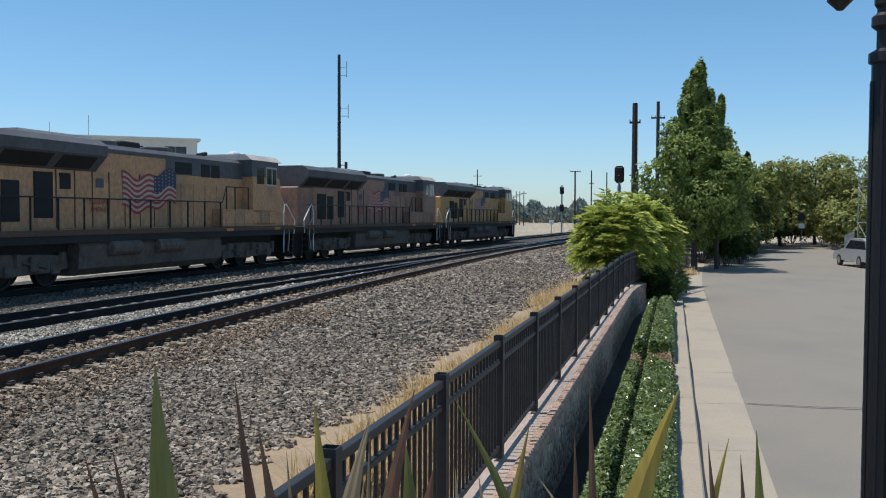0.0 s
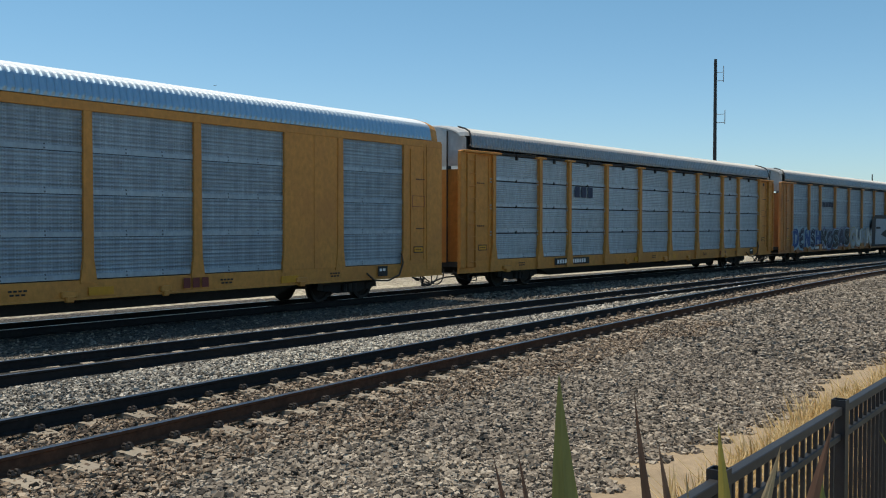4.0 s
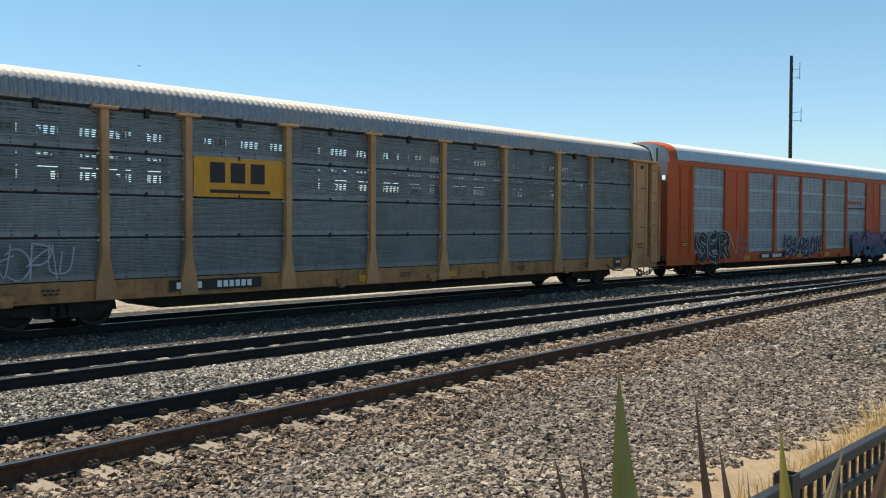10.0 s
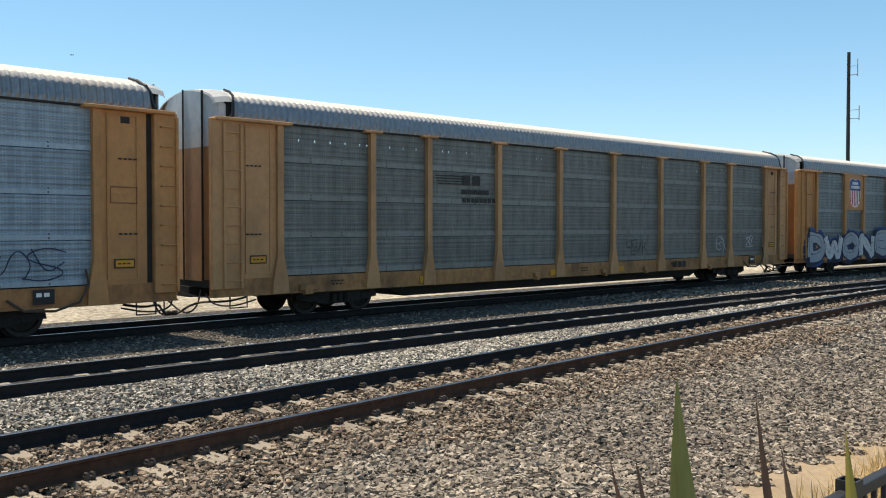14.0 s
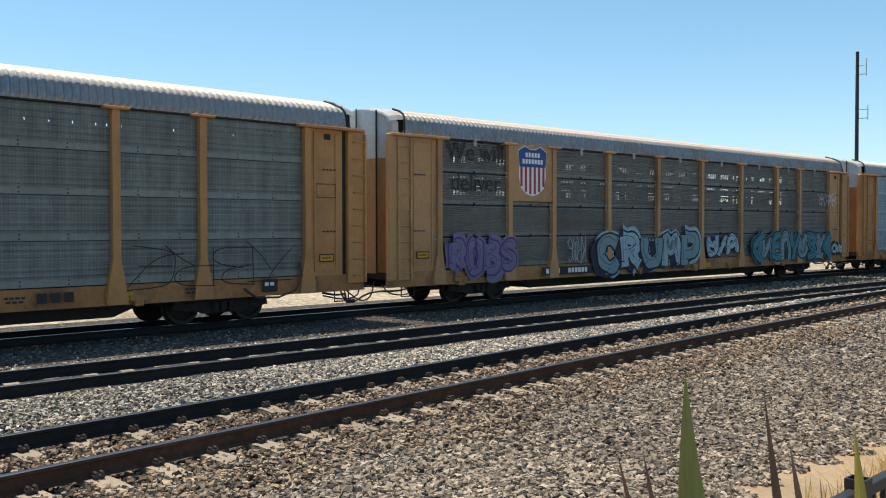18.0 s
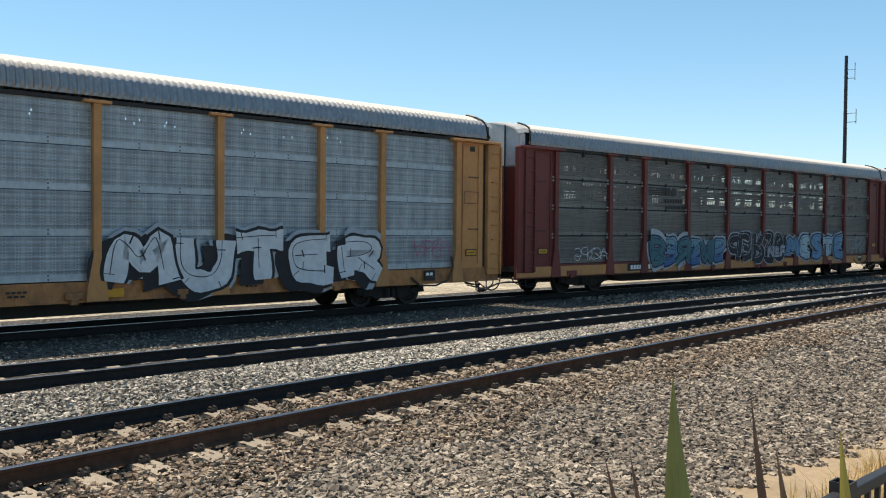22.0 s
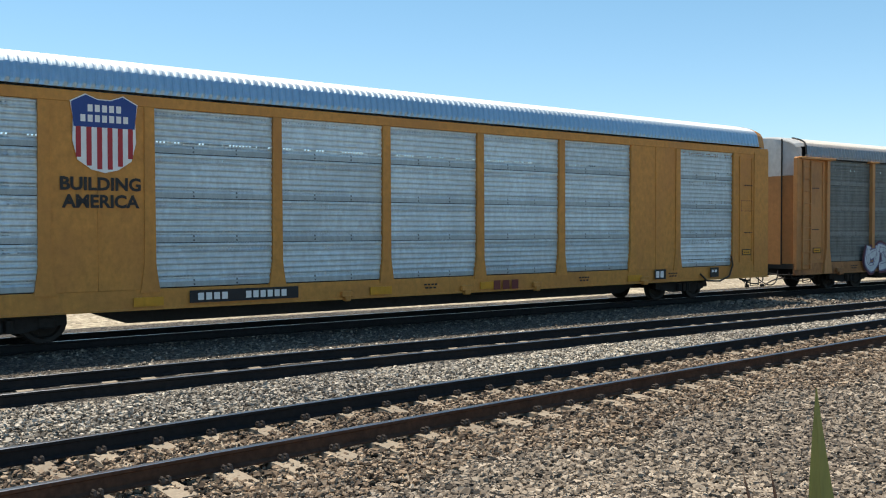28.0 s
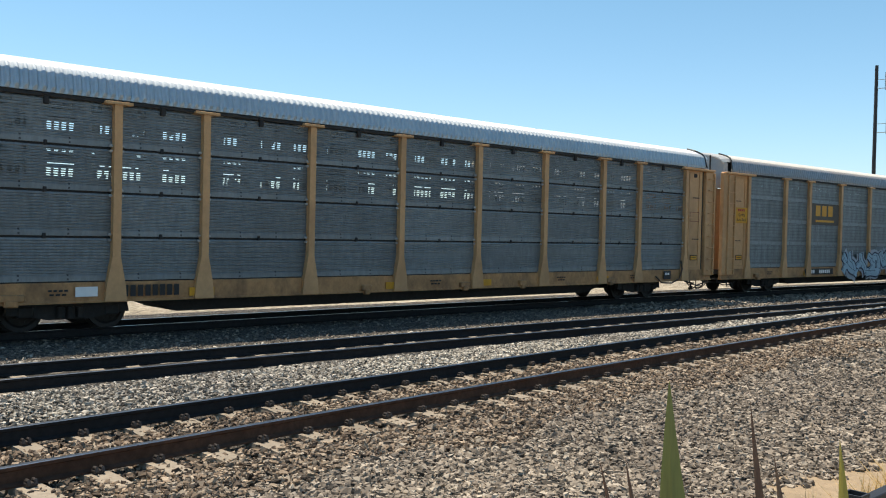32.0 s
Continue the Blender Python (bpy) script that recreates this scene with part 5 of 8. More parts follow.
def loco_truck_shape():
    sh = Shape()
    for y in (-1.05, 1.05):
        sh.prism([(-2.5, 0.55), (-2.4, 0.95), (-1.4, 1.0), (0, 1.05), (1.4, 1.0), (2.4, 0.95), (2.5, 0.55), (1.6, 0.45), (0, 0.4), (-1.6, 0.45)], "y", y - 0.09, y + 0.09)
        for x in (-1.9, 0.0, 1.9):
            sh.block(x - 0.2, x + 0.2, y - 0.16, y + 0.16, 0.38, 0.72, 0.04)
            sh.lathe([(0.12, 0.7), (0.12, 1.05)], "z", 8, (x + 0.32, y * 1.1, 0))
        for x in (-0.95, 0.95):
            sh.block(x - 0.16, x + 0.16, y * 1.12 - 0.1, y * 1.12 + 0.1, 0.5, 0.95, 0.03)
            sh.tube([(x - 0.5, y * 1.16, 0.8), (x + 0.5, y * 1.16, 0.62)], 0.04, 6)
    sh.block(-2.3, 2.3, -0.9, 0.9, 0.6, 0.95, 0.05)
    return sh


def loco_wheel_shape():
    sh = Shape()
    for s in (-1, 1):
        y = s * 0.755
        sh.lathe([(0.12, y - s * 0.07), (0.42, y - s * 0.02), (0.58, y - s * 0.06), (0.58, y - s * 0.04), (0.53, y - s * 0.03), (0.53, y + s * 0.08), (0.43, y + s * 0.07), (0.4, y + s * 0.03), (0.16, y + s * 0.05)], "y", 24)
    sh.lathe([(0.1, -0.9), (0.1, 0.9)], "y", 10)
    return sh


def flag(parent, x, z, w, y):
    """A waving flag: red and white stripes with a blue field of stars, built of thin curved bands."""
    h = w * 0.38

    def wave(k):
        return 0.03 * w * math.sin(k * 15.5 + 0.9) - 0.045 * w * math.sin(k * 5.0) + 0.02 * w * k
    root = None
    for i in range(13):
        a, b = h / 2 - h * i / 13, h / 2 - h * (i + 1) / 13
        pts = [k / 24 for k in range(25)]
        sh = Shape().grid([[(-w / 2 + w * k, 0, q + wave(k)) for k in pts] for q in (b, a)])
        p = part("flag" if root is None else "stripe", sh, M_flagred if i % 2 == 0 else M_flagwhite, root or parent, "waving flag of red and white stripes" if root is None else "", pose(x, y, z) if root is None else None)
        root = root or p
    pts = [0.56 + 0.44 * k / 6 for k in range(7)]
    part("flag_field", Shape().grid([[(-w / 2 + w * k, -0.004, q + wave(k)) for k in pts] for q in (h / 2 - h * 7 / 13, h / 2)]), M_flagblue, root, "dark blue field")
    st = Shape()
    for r in range(5):
        for c in range(6):
            k = 0.59 + 0.068 * c
            st.box(-w / 2 + w * k - 0.025, -w / 2 + w * k + 0.025, -0.008, -0.004, h / 2 - h * (r + 0.7) / 9.5 + wave(k) - 0.02, h / 2 - h * (r + 0.7) / 9.5 + wave(k) + 0.02)
    tagged(part("star", st, M_flagwhite, root), kind="stuff")


def locomotive(label):
    """A six-axle diesel locomotive, its cab towards +x."""
    lo = thing("locomotive", label, "locomotive", "locomotives of the train")
    sh = Shape().block(-10.7, 10.7, -1.5, 1.5, 1.42, 1.68, 0.02)
    part("underframe", sh, M_under, lo)
    part("walkway_edge", Shape().block(-10.7, 10.7, -1.56, -1.5, 1.56, 1.74, 0.01), M_seam, lo, "grimy brown walkway edge")
    part("side_skirt", Shape().block(-10.4, 10.4, -1.52, -1.46, 1.32, 1.56, 0.01), M_under, lo)
    part("fuel_tank", Shape().prism([(-1.3, 1.42), (-1.42, 1.2), (-1.35, 0.5), (-1.1, 0.28), (1.1, 0.28), (1.35, 0.5), (1.42, 1.2), (1.3, 1.42)], "x", -4.2, 4.3), M_tank, lo)
    for x in (-2.0, 0.6):
        part("air_tank", Shape().lathe([(0.05, x - 0.85), (0.27, x - 0.78), (0.27, x + 0.78), (0.05, x + 0.85)], "x", 14, (0, -1.38, 1.12)), M_tank, lo)
    part("hood", Shape().block(-8.6, 6.8, -1.0, 1.0, 1.68, 4.3, 0.04), M_loco, lo)
    part("upper_band", Shape().block(1.1, 6.8, -1.014, 1.014, 3.72, 4.31, 0.01), M_locogrey, lo, "grey band along the hood")
    part("underbody", Shape().block(-9.6, 9.4, -0.95, 0.95, 0.5, 1.45, 0.03), M_under, lo)
    part("hood_top", Shape().prism([(-1.02, 4.28), (-1.02, 4.4), (-0.8, 4.56), (0.8, 4.56), (1.02, 4.4), (1.02, 4.28)], "x", -3.2, 6.85), M_locogrey, lo)
    part("radiator", Shape().prism([(-1.02, 3.6), (-1.5, 4.1), (-1.52, 4.42), (-1.2, 4.62), (1.2, 4.62), (1.52, 4.42), (1.5, 4.1), (1.02, 3.6)], "x", -10.2, -2.9), M_locogrey, lo, "flared grey radiator hood")
    for x0, x1 in ((-9.9, -7.6), (-7.3, -5.3), (-4.9, -3.3)):
        part("radiator_grille", Shape().prism([(-1.10, 3.66), (-1.45, 4.03), (-1.43, 4.06), (-1.07, 3.69)], "x", x0, x1), M_grille, lo)
    part("rear_hood", Shape().block(-10.3, -8.6, -1.0, 1.0, 1.68, 3.6, 0.05), M_loco, lo)
    for x0, x1, z0, z1 in ((-8.2, -7.2, 2.0, 3.3), (-7.0, -6.3, 2.0, 3.2), (-5.7, -4.9, 2.1, 3.5), (-4.6, -4.1, 3.0, 3.5), (1.7, 2.8, 3.76, 4.2), (3.5, 4.1, 3.7, 4.2), (4.25, 4.85, 3.7, 4.2)):
        part("grille", Shape().block(x0, x1, -1.035, -0.99, z0, z1, 0.008), M_grille, lo)
    for i in range(14):
        x = -5.6 + i * 0.85
        part("hood_door", Shape().block(x + 0.02, x + 0.82, -1.022, -0.99, 1.78, 3.4, 0.006), M_loco, lo)
    for x in (-4.6, -1.4, 1.9):
        part("roof_fan", Shape().lathe([(0.62, 4.58), (0.62, 4.72), (0.5, 4.76)], "z", 18, (x, 0, 0)), M_locogrey, lo)
    part("exhaust", Shape().block(-0.6, 0.5, -0.35, 0.35, 4.58, 4.82, 0.04), M_under, lo)
    # cab and nose
    part("cab", Shape().prism([(6.75, 1.68), (9.25, 1.68), (9.35, 3.3), (9.05, 4.55), (6.75, 4.55)], "y", -1.5, 1.5), M_loco, lo)
    part("cab_upper", Shape().prism([(6.7, 3.85), (9.22, 3.85), (9.07, 4.57), (6.7, 4.57)], "y", -1.512, 1.512), M_locogrey, lo)
    part("cab_roof", Shape().prism([(-1.55, 4.55), (-1.2, 4.8), (1.2, 4.8), (1.55, 4.55)], "x", 6.6, 9.4), M_caproof, lo, "pale domed cab roof")
    part("nose", Shape().prism([(9.25, 1.68), (10.45, 1.68), (10.5, 2.8), (10.1, 3.2), (9.35, 3.4)], "y", -1.1, 1.1), M_loco, lo)
    for x0, x1 in ((7.1, 7.75), (8.0, 8.45), (8.5, 8.9)):
        part("cab_window", Shape().block(x0, x1, -1.53, -1.49, 3.55, 4.25, 0.02), M_glass, lo, "dark cab side window")
    part("window_frame", Shape().block(7.95, 8.95, -1.522, -1.5, 3.48, 4.32, 0.01), M_caproof, lo, "pale window surround")
    for y in (-0.75, 0.75):
        part("windscreen", Shape().prism([(9.30, 3.4), (9.38, 3.4), (9.16, 4.4), (9.08, 4.4)], "y", y - 0.5, y + 0.5), M_glass, lo)
    # added pale slab: sunlight on the radiator roof, given as colour
    part("roof_panel", Shape().prism([(-1.1, 4.63), (-1.06, 4.72), (1.06, 4.72), (1.1, 4.63)], "x", -6.4, -3.1), M_caproof, lo, "sunlit dusty roof hatch")
    for x in (4.75, 8.9):
        part("reflector", Shape().block(x - 0.28, x + 0.28, -1.572, -1.555, 1.56, 1.68, 0.004), M_gold, lo, "bright yellow edge patch")
    for k in range(8):
        part("door_seam", Shape().box(-4.77 + 0.85 * k, -4.735 + 0.85 * k, -1.03, -1.0, 1.8, 3.62), M_seam, lo)
    for x in (4.62, 5.3, 6.4):
        part("stanchion", Shape().tube([(x, -1.48, 1.7), (x, -1.48, 3.35)], 0.03, 5), M_black, lo)
    part("antenna_dome", Shape().lathe([(0.3, 4.78), (0.26, 4.95), (0.05, 5.0)], "z", 12, (7.8, 0, 0)), M_letter, lo)
    part("horn", Shape().tube([(4.9, 0, 4.65), (5.5, 0, 4.75)], 0.09, 8), M_under, lo)
    part("battery_box", Shape().block(4.3, 8.9, -1.5, -1.02, 1.74, 2.45, 0.02), M_loco, lo, "row of yellow equipment boxes")
    for i in range(6):
        part("box_door", Shape().block(4.5 + i * 0.75, 5.05 + i * 0.75, -1.52, -1.49, 1.85, 2.35, 0.01), M_loco, lo)
    # handrails
    for i in range(13):
        x = -9.9 + i * 1.17
        part("stanchion", shared("stanchion", lambda: Shape().tube([(0, -1.48, 1.7), (0, -1.48, 2.72)], 0.034, 5), M_black), M_black, lo, m=pose(x, 0, 0))
    part("handrail", Shape().tube([(-10.3, -1.48, 2.72), (4.3, -1.48, 2.72), (4.6, -1.48, 3.35), (6.4, -1.48, 3.35)], 0.024, 6), M_black, lo)
    for s in (-1, 1):
        e = s * 10.7
        part("step_rail", Shape().tube([(e - s * 1.05, -1.5, 0.5), (e - s * 1.05, -1.5, 2.3), (e - s * 0.95, -1.5, 2.7), (e - s * 0.8, -1.5, 2.72), (e - s * 0.1, -1.52, 2.1), (e + s * 0.02, -1.52, 1.95), (e - s * 0.05, -1.52, 1.35)], 0.026, 6), M_letter, lo, "white bent grab rail")
        part("grab_rail", Shape().tube([(e - s * 1.0, -1.53, 2.2), (e - s * 0.6, -1.53, 1.8), (e - s * 0.55, -1.53, 1.2), (e - s * 0.7, -1.53, 0.55)], 0.022, 6), M_flagwhite, lo, "pale steel grab rail")
        st = Shape()
        for k in range(4):
            st.box(min(e - s * 0.48, e + s * 0.1), max(e - s * 0.48, e + s * 0.1), -1.5, -1.15, 0.45 + 0.3 * k, 0.48 + 0.3 * k)
        part("steps", st.box(min(e - s * 0.5, e - s * 0.46), max(e - s * 0.5, e - s * 0.46), -1.5, -1.1, 0.42, 1.5), M_under, lo)
        part("pilot", Shape().prism([(-1.4, 0.25), (-1.45, 1.45), (1.45, 1.45), (1.4, 0.25)], "x", *sorted((e - s * 0.05, e + s * 0.06))), M_black, lo)
        part("coupler", Shape().block(*sorted((e, e + s * 0.5)), -0.14, 0.14, 0.7, 0.98, 0.04), M_under, lo)
        truck(lo, s * 6.9, (-1.9, 0.0, 1.9), 0.53)
    flag(lo, 0.1, 3.05, 3.2, -1.04)
    words(lo, "BUILDING", -2.7, 2.62, 0.24, M_flagred, -1.04)
    words(lo, "AMERICA", -2.7, 2.36, 0.24, M_flagred, -1.04)
    sign_plate(lo, -2.7, 3.25, 0.4, 0.3, M_locogrey, "", "notice", -1.03)
    for o in lo.children:
        if not o.name.startswith(("truck", "stanchion")):
            o.data.transform(Matrix.Diagonal((STRETCH, 1, 1, 1)))
        o.location.x *= STRETCH
    return lo


# ---- the train, front to back ----
TRAIN = []  # (vehicle, its middle behind the joint that follows the locomotives)
first = locomotive("dirty yellow and grey freight locomotive with a flag on its hood")
TRAIN.append((first, LOCO * 0.5 + 1.0))
for k in (1, 2):
    TRAIN.append((copy_thing(first, Matrix()), LOCO * (0.5 + k) + 1.0))
for other, coat in ((TRAIN[1][0], M_locogrimy), (TRAIN[2][0], M_locobright)):
    for o in other.children_recursive:
        if o.type == "MESH" and o.data.materials[0] == M_loco:
            o.material_slots[0].link = "OBJECT"
            o.material_slots[0].material = coat
for i in (1, 2):
    kids = {id(a): b for a, b in zip(first.children_recursive, TRAIN[i][0].children_recursive)}
    for w, v, a, r in [s for s in SPINNERS if s[1] == first]:
        SPINNERS.append((kids[id(w)], TRAIN[i][0], a, r))


def consist(n, nudge=0.0, **options):
    car = autorack("autorack_car", options.pop("label"), options.pop("body"), options.pop("sheets"), **options)
    TRAIN.append((car, PITCH * (0.5 - n) + nudge))
    small_marks(car, n)
    return car


c = consist(1, nudge=0.59, label="auto-carrying rail car with pale sheets, yellow ends and a graffiti-covered foot", body=M_yellow, sheets=M_sky, ribs=7, rise=0.1)
graffiti(c, -12.0, -7.2, 0.74, 2.15, S_ink, S_pale, S_pale, 5, 11, text="DENSH", fat=0.2, second=S_blue)
graffiti(c, -7.2, -1.5, 0.66, 2.2, S_ink, S_pale, S_lilac, 5, 15, text="KOSAS", fat=0.24, second=S_black)
graffiti(c, -1.4, 3.6, 0.72, 2.2, S_silver, S_straw, S_silver, 5, 12, text="GUNN", fat=0.22, second=S_white)
part("graffiti_block", Shape().prism([(3.5, 0.72), (3.5, 2.5), (4.3, 2.98), (11.75, 2.98), (11.75, 0.72)], "y", -1.622, -1.614), S_black, c, "black sprayed block")
for q in (((4.3, 0.85), (7.35, 0.85), (7.35, 2.72), (4.5, 2.72)), ((7.65, 0.85), (9.3, 0.85), (9.3, 2.72), (7.65, 2.72)), ((9.6, 0.85), (11.5, 0.85), (11.5, 2.72), (9.6, 2.72))):
    part("graffiti_fill", Shape().prism(q, "y", -1.628, -1.623), S_silver, c, "pale fill of a sprayed block")
for q in (((4.6, 1.98), (5.6, 1.98), (5.6, 2.12), (4.5, 2.12)), ((5.7, 1.55), (7.3, 1.3), (7.3, 1.95), (6.2, 1.75)), ((8.5, 0.86), (9.3, 0.86), (9.3, 1.9), (8.9, 1.5)), ((9.6, 0.86), (10.0, 0.86), (9.7, 1.7), (9.6, 1.7)), ((11.0, 1.55), (11.5, 1.45), (11.5, 2.1), (11.1, 1.9))):
    part("graffiti_line", Shape().prism(q, "y", -1.634, -1.629), S_black, c)
bars(c, -5.7, 3.55, 2.4, 0.32, 8, M_ink, -1.505, "emblem_bar")
number_board(c, -7)
bars(c, 5.6, 0.83, 0.8, 0.2, 3, M_maroon, -1.58)

c = consist(2, nudge=0.31, label="auto-carrying rail car with pale blue-grey slotted sheets and yellow posts", body=M_gold, sheets=M_zinc, ribs=10, deep=0.016, rise=0.12)
bars(c, -5.96, 3.52, 1.46, 0.42, 3, M_ink, -1.515, "emblem_bar")
number_board(c, -6.94)
bars(c, 7.2, 0.83, 0.8, 0.2, 3, M_maroon, -1.58)

c = consist(3, nudge=0.31, label="auto-carrying rail car, bright yellow with pale sheets", body=M_gold, sheets=M_sky, smooth_body=True, roof=M_roofbright, ribs=8, deep=0.015, cap=M_gold)
striped_emblem(c, M_black)
number_board(c, -6.6)
bars(c, 4.2, 0.83, 0.8, 0.24, 3, M_maroon, -1.58)

c = consist(4, nudge=-0.09, label="auto-carrying rail car with grey sheets, tan ends and purple graffiti", body=M_tan, sheets=M_pale, ribs=7, roof=M_roofpale, rise=0.03)
sign_plate(c, -5.78, 3.43, 2.6, 0.8, M_letter, "white panel with a dark emblem", "emblem", -1.505)
bars(c, -5.78, 3.5, 1.1, 0.36, 3, M_blue, -1.515, "emblem_bar")
for sx in (-0.78, 0.78):
    sign_plate(c, -5.78 + sx, 3.5, 0.06, 0.5, M_blue, "", "emblem_bar", -1.513)
for k in range(4):
    sign_plate(c, -6.38 + 0.4 * k, 3.13, 0.09, 0.09, M_blue, "", "emblem_bar", -1.513)
for px, pz, pw, ph in ((-3.4, 3.35, 0.5, 0.3), (-2.4, 3.3, 0.7, 0.16), (-3.3, 2.55, 1.1, 0.16), (-2.2, 2.35, 0.6, 0.4), (-0.9, 3.0, 0.2, 0.7), (-0.3, 2.95, 0.16, 0.55), (0.5, 2.95, 0.22, 0.7), (0.4, 2.2, 0.6, 0.5)):
    sign_plate(c, px, pz, pw, ph, S_grey, "painted-over patch", "patch", -1.505)
bars(c, 10.1, 4.4, 1.2, 0.5, 2, S_grey, -1.507, "patch")
graffiti(c, -12.2, -8.4, 0.64, 2.25, S_maroon, S_pale, S_ink, 3, 41, text="SAN", fat=0.24, second=S_blue)
graffiti(c, -8.4, -4.9, 0.92, 2.05, S_purple, S_pink, None, 5, 42, text="WAGS", fat=0.2, second=S_blue)
graffiti(c, -5.0, 1.4, 0.66, 2.15, S_wave, S_ink, S_pale, 6, 43, text="ZMRES", fat=0.24, second=S_sky)
graffiti(c, -13.3, -12.5, 1.2, 2.3, S_white, S_white, None, 2, 44, fat=0.03)
number_board(c, -7.3)

c = consist(5, nudge=-0.32, label="auto-carrying rail car, orange with pale sheets and graffiti", body=M_orange, sheets=M_pale, smooth_body=True, roof=M_roofpale, ribs=9, deep=0.012, cap=M_orange, door=M_orange)
graffiti(c, -11.8, -8.9, 0.55, 2.1, S_black, S_white, None, 3, 51, fat=0.3, text="SER", edge=-0.012)
graffiti(c, -9.1, -8.2, 0.9, 2.05, S_white, S_white, None, 1, 57, fat=0.045, text="N")
graffiti(c, -3.4, 0.75, 0.6, 1.92, S_ink, S_white, None, 6, 52, fat=0.2, text="SANBON", edge=0.0)
graffiti(c, 5.0, 12.7, 0.38, 2.05, S_dusk, S_ink, None, 9, 53, y=-1.63, fat=0.19, second=S_dawn)
for k, w in enumerate(("SPAN", "SBOY", "MK")):
    graffiti(c, -8.15, -7.3, 1.42 - 0.36 * k, 1.72 - 0.36 * k, S_pink, S_pink, None, 4, 54 + 2 * k, fat=0.05, text=w)
bars(c, 5.6, 3.5, 2.0, 0.16, 5, M_orange, -1.505, "emblem_bar")
sign_plate(c, 5.7, 3.2, 2.4, 0.09, M_black, "", "emblem_bar", -1.505)
number_board(c, -4.64)

c = consist(6, nudge=-0.22, label="auto-carrying rail car with dark perforated sheets and tan posts", body=M_tan, sheets=M_slate, ribs=12, deep=0.016)
sign_plate(c, -5.7, 3.33, 2.56, 0.93, M_reflect, "yellow panel with a dark emblem", "emblem", -1.505)
bars(c, -5.7, 3.44, 1.7, 0.48, 3, M_black, -1.515, "emblem_bar")
sign_plate(c, -5.7, 3.0, 1.7, 0.08, M_black, "", "emblem_bar", -1.515)
graffiti(c, -11.6, -9.9, 1.0, 1.9, S_silver, S_silver, None, 4, 61, fat=0.04)
number_board(c, -6.4)

c = consist(7, nudge=-0.09, label="auto-carrying rail car with grey sheets, a crest and silver graffiti", body=M_yellow, sheets=M_grey, ribs=6)
sign_plate(c, -8.02, 3.86, 1.88, 1.72, M_yellow, "yellow panel behind the crest", "crest_panel", -1.56)
shield(c, -8.1, 3.83, 1.2, -1.57)
graffiti(c, -13.0, -4.2, 0.52, 2.12, S_white, S_ink, S_blue, 5, 71, text="DWONE", fat=0.3, second=S_silver, cast=S_ink)
graffiti(c, -4.15, -0.2, 0.72, 2.0, S_sky, S_pale, S_silver, 4, 72, fat=0.15, second=S_straw)
graffiti(c, 0.14, 4.1, 0.72, 2.0, S_silver, S_ink, None, 4, 74, text="BHOK", fat=0.17)
graffiti(c, 4.5, 12.3, 0.69, 2.2, S_white, S_ink, S_blue, 4, 73, text="PYDE", fat=0.3, second=S_silver)
number_board(c, -5.9)

c = consist(8, nudge=-0.06, label="auto-carrying rail car with dingy ribbed sheets and tan posts", body=M_tan, sheets=M_olive, ribs=7)
striped_emblem(c, M_black)
graffiti(c, 2.0, 3.3, 1.2, 1.8, S_black, S_black, None, 4, 81, fat=0.03)
graffiti(c, 8.0, 8.7, 1.2, 1.9, S_white, S_white, None, 2, 82, fat=0.03)
graffiti(c, 10.3, 10.9, 1.3, 1.9, S_white, S_white, None, 2, 83, fat=0.03)
bars(c, 5.5, 0.83, 0.9, 0.22, 3, M_black, -1.58)

c = consist(9, nudge=0.0, label="auto-carrying rail car with pale sheets and light tan ends", body=M_yellow, sheets=M_sky, ribs=7)
bars(c, -5.75, 3.4, 1.9, 0.6, 3, M_red, -1.505, "emblem_bar")
graffiti(c, 7.5, 11.3, 1.1, 1.9, S_ink, S_ink, None, 5, 91, fat=0.035)
number_board(c, -5.56)

c = consist(10, nudge=-0.2, label="auto-carrying rail car with dark dirty perforated sheets, a crest and graffiti", body=M_tan, sheets=M_dark, ribs=12, deep=0.016, roof=M_roofrust)
words(c, "We will", -10.5, 4.36, 0.74, M_black, -1.51)
words(c, "deliver", -10.5, 3.48, 0.74, M_black, -1.51)
sign_plate(c, -8.15, 3.86, 1.88, 1.72, M_tan, "tan panel behind the crest", "crest_panel", -1.56)
shield(c, -8.15, 3.92, 1.3, -1.57)
graffiti(c, -11.7, -8.9, 0.78, 1.98, S_lilac, S_purple, S_lilac, 4, 101, text="ROBS", fat=0.2)
graffiti(c, -6.5, -5.6, 1.0, 1.95, S_silver, S_silver, None, 4, 102, fat=0.04)
graffiti(c, -5.0, 1.15, 0.53, 2.15, S_mist, S_black, S_pale, 5, 108, fat=0.26, text="CRUMP", cast=S_ink, second=S_pale)
graffiti(c, 1.65, 3.85, 1.0, 2.02, S_pale, S_ink, None, 3, 103, fat=0.15)
graffiti(c, 5.1, 12.1, 0.6, 2.12, S_cyan, S_black, S_teal, 9, 104, fat=0.18, second=S_mist)
graffiti(c, 10.8, 12.5, 3.1, 3.75, S_white, S_white, None, 5, 105, fat=0.04)
graffiti(c, 12.2, 13.2, 0.95, 1.5, S_white, S_ink, S_ink, 3, 106, fat=0.1)
number_board(c, -6.45)

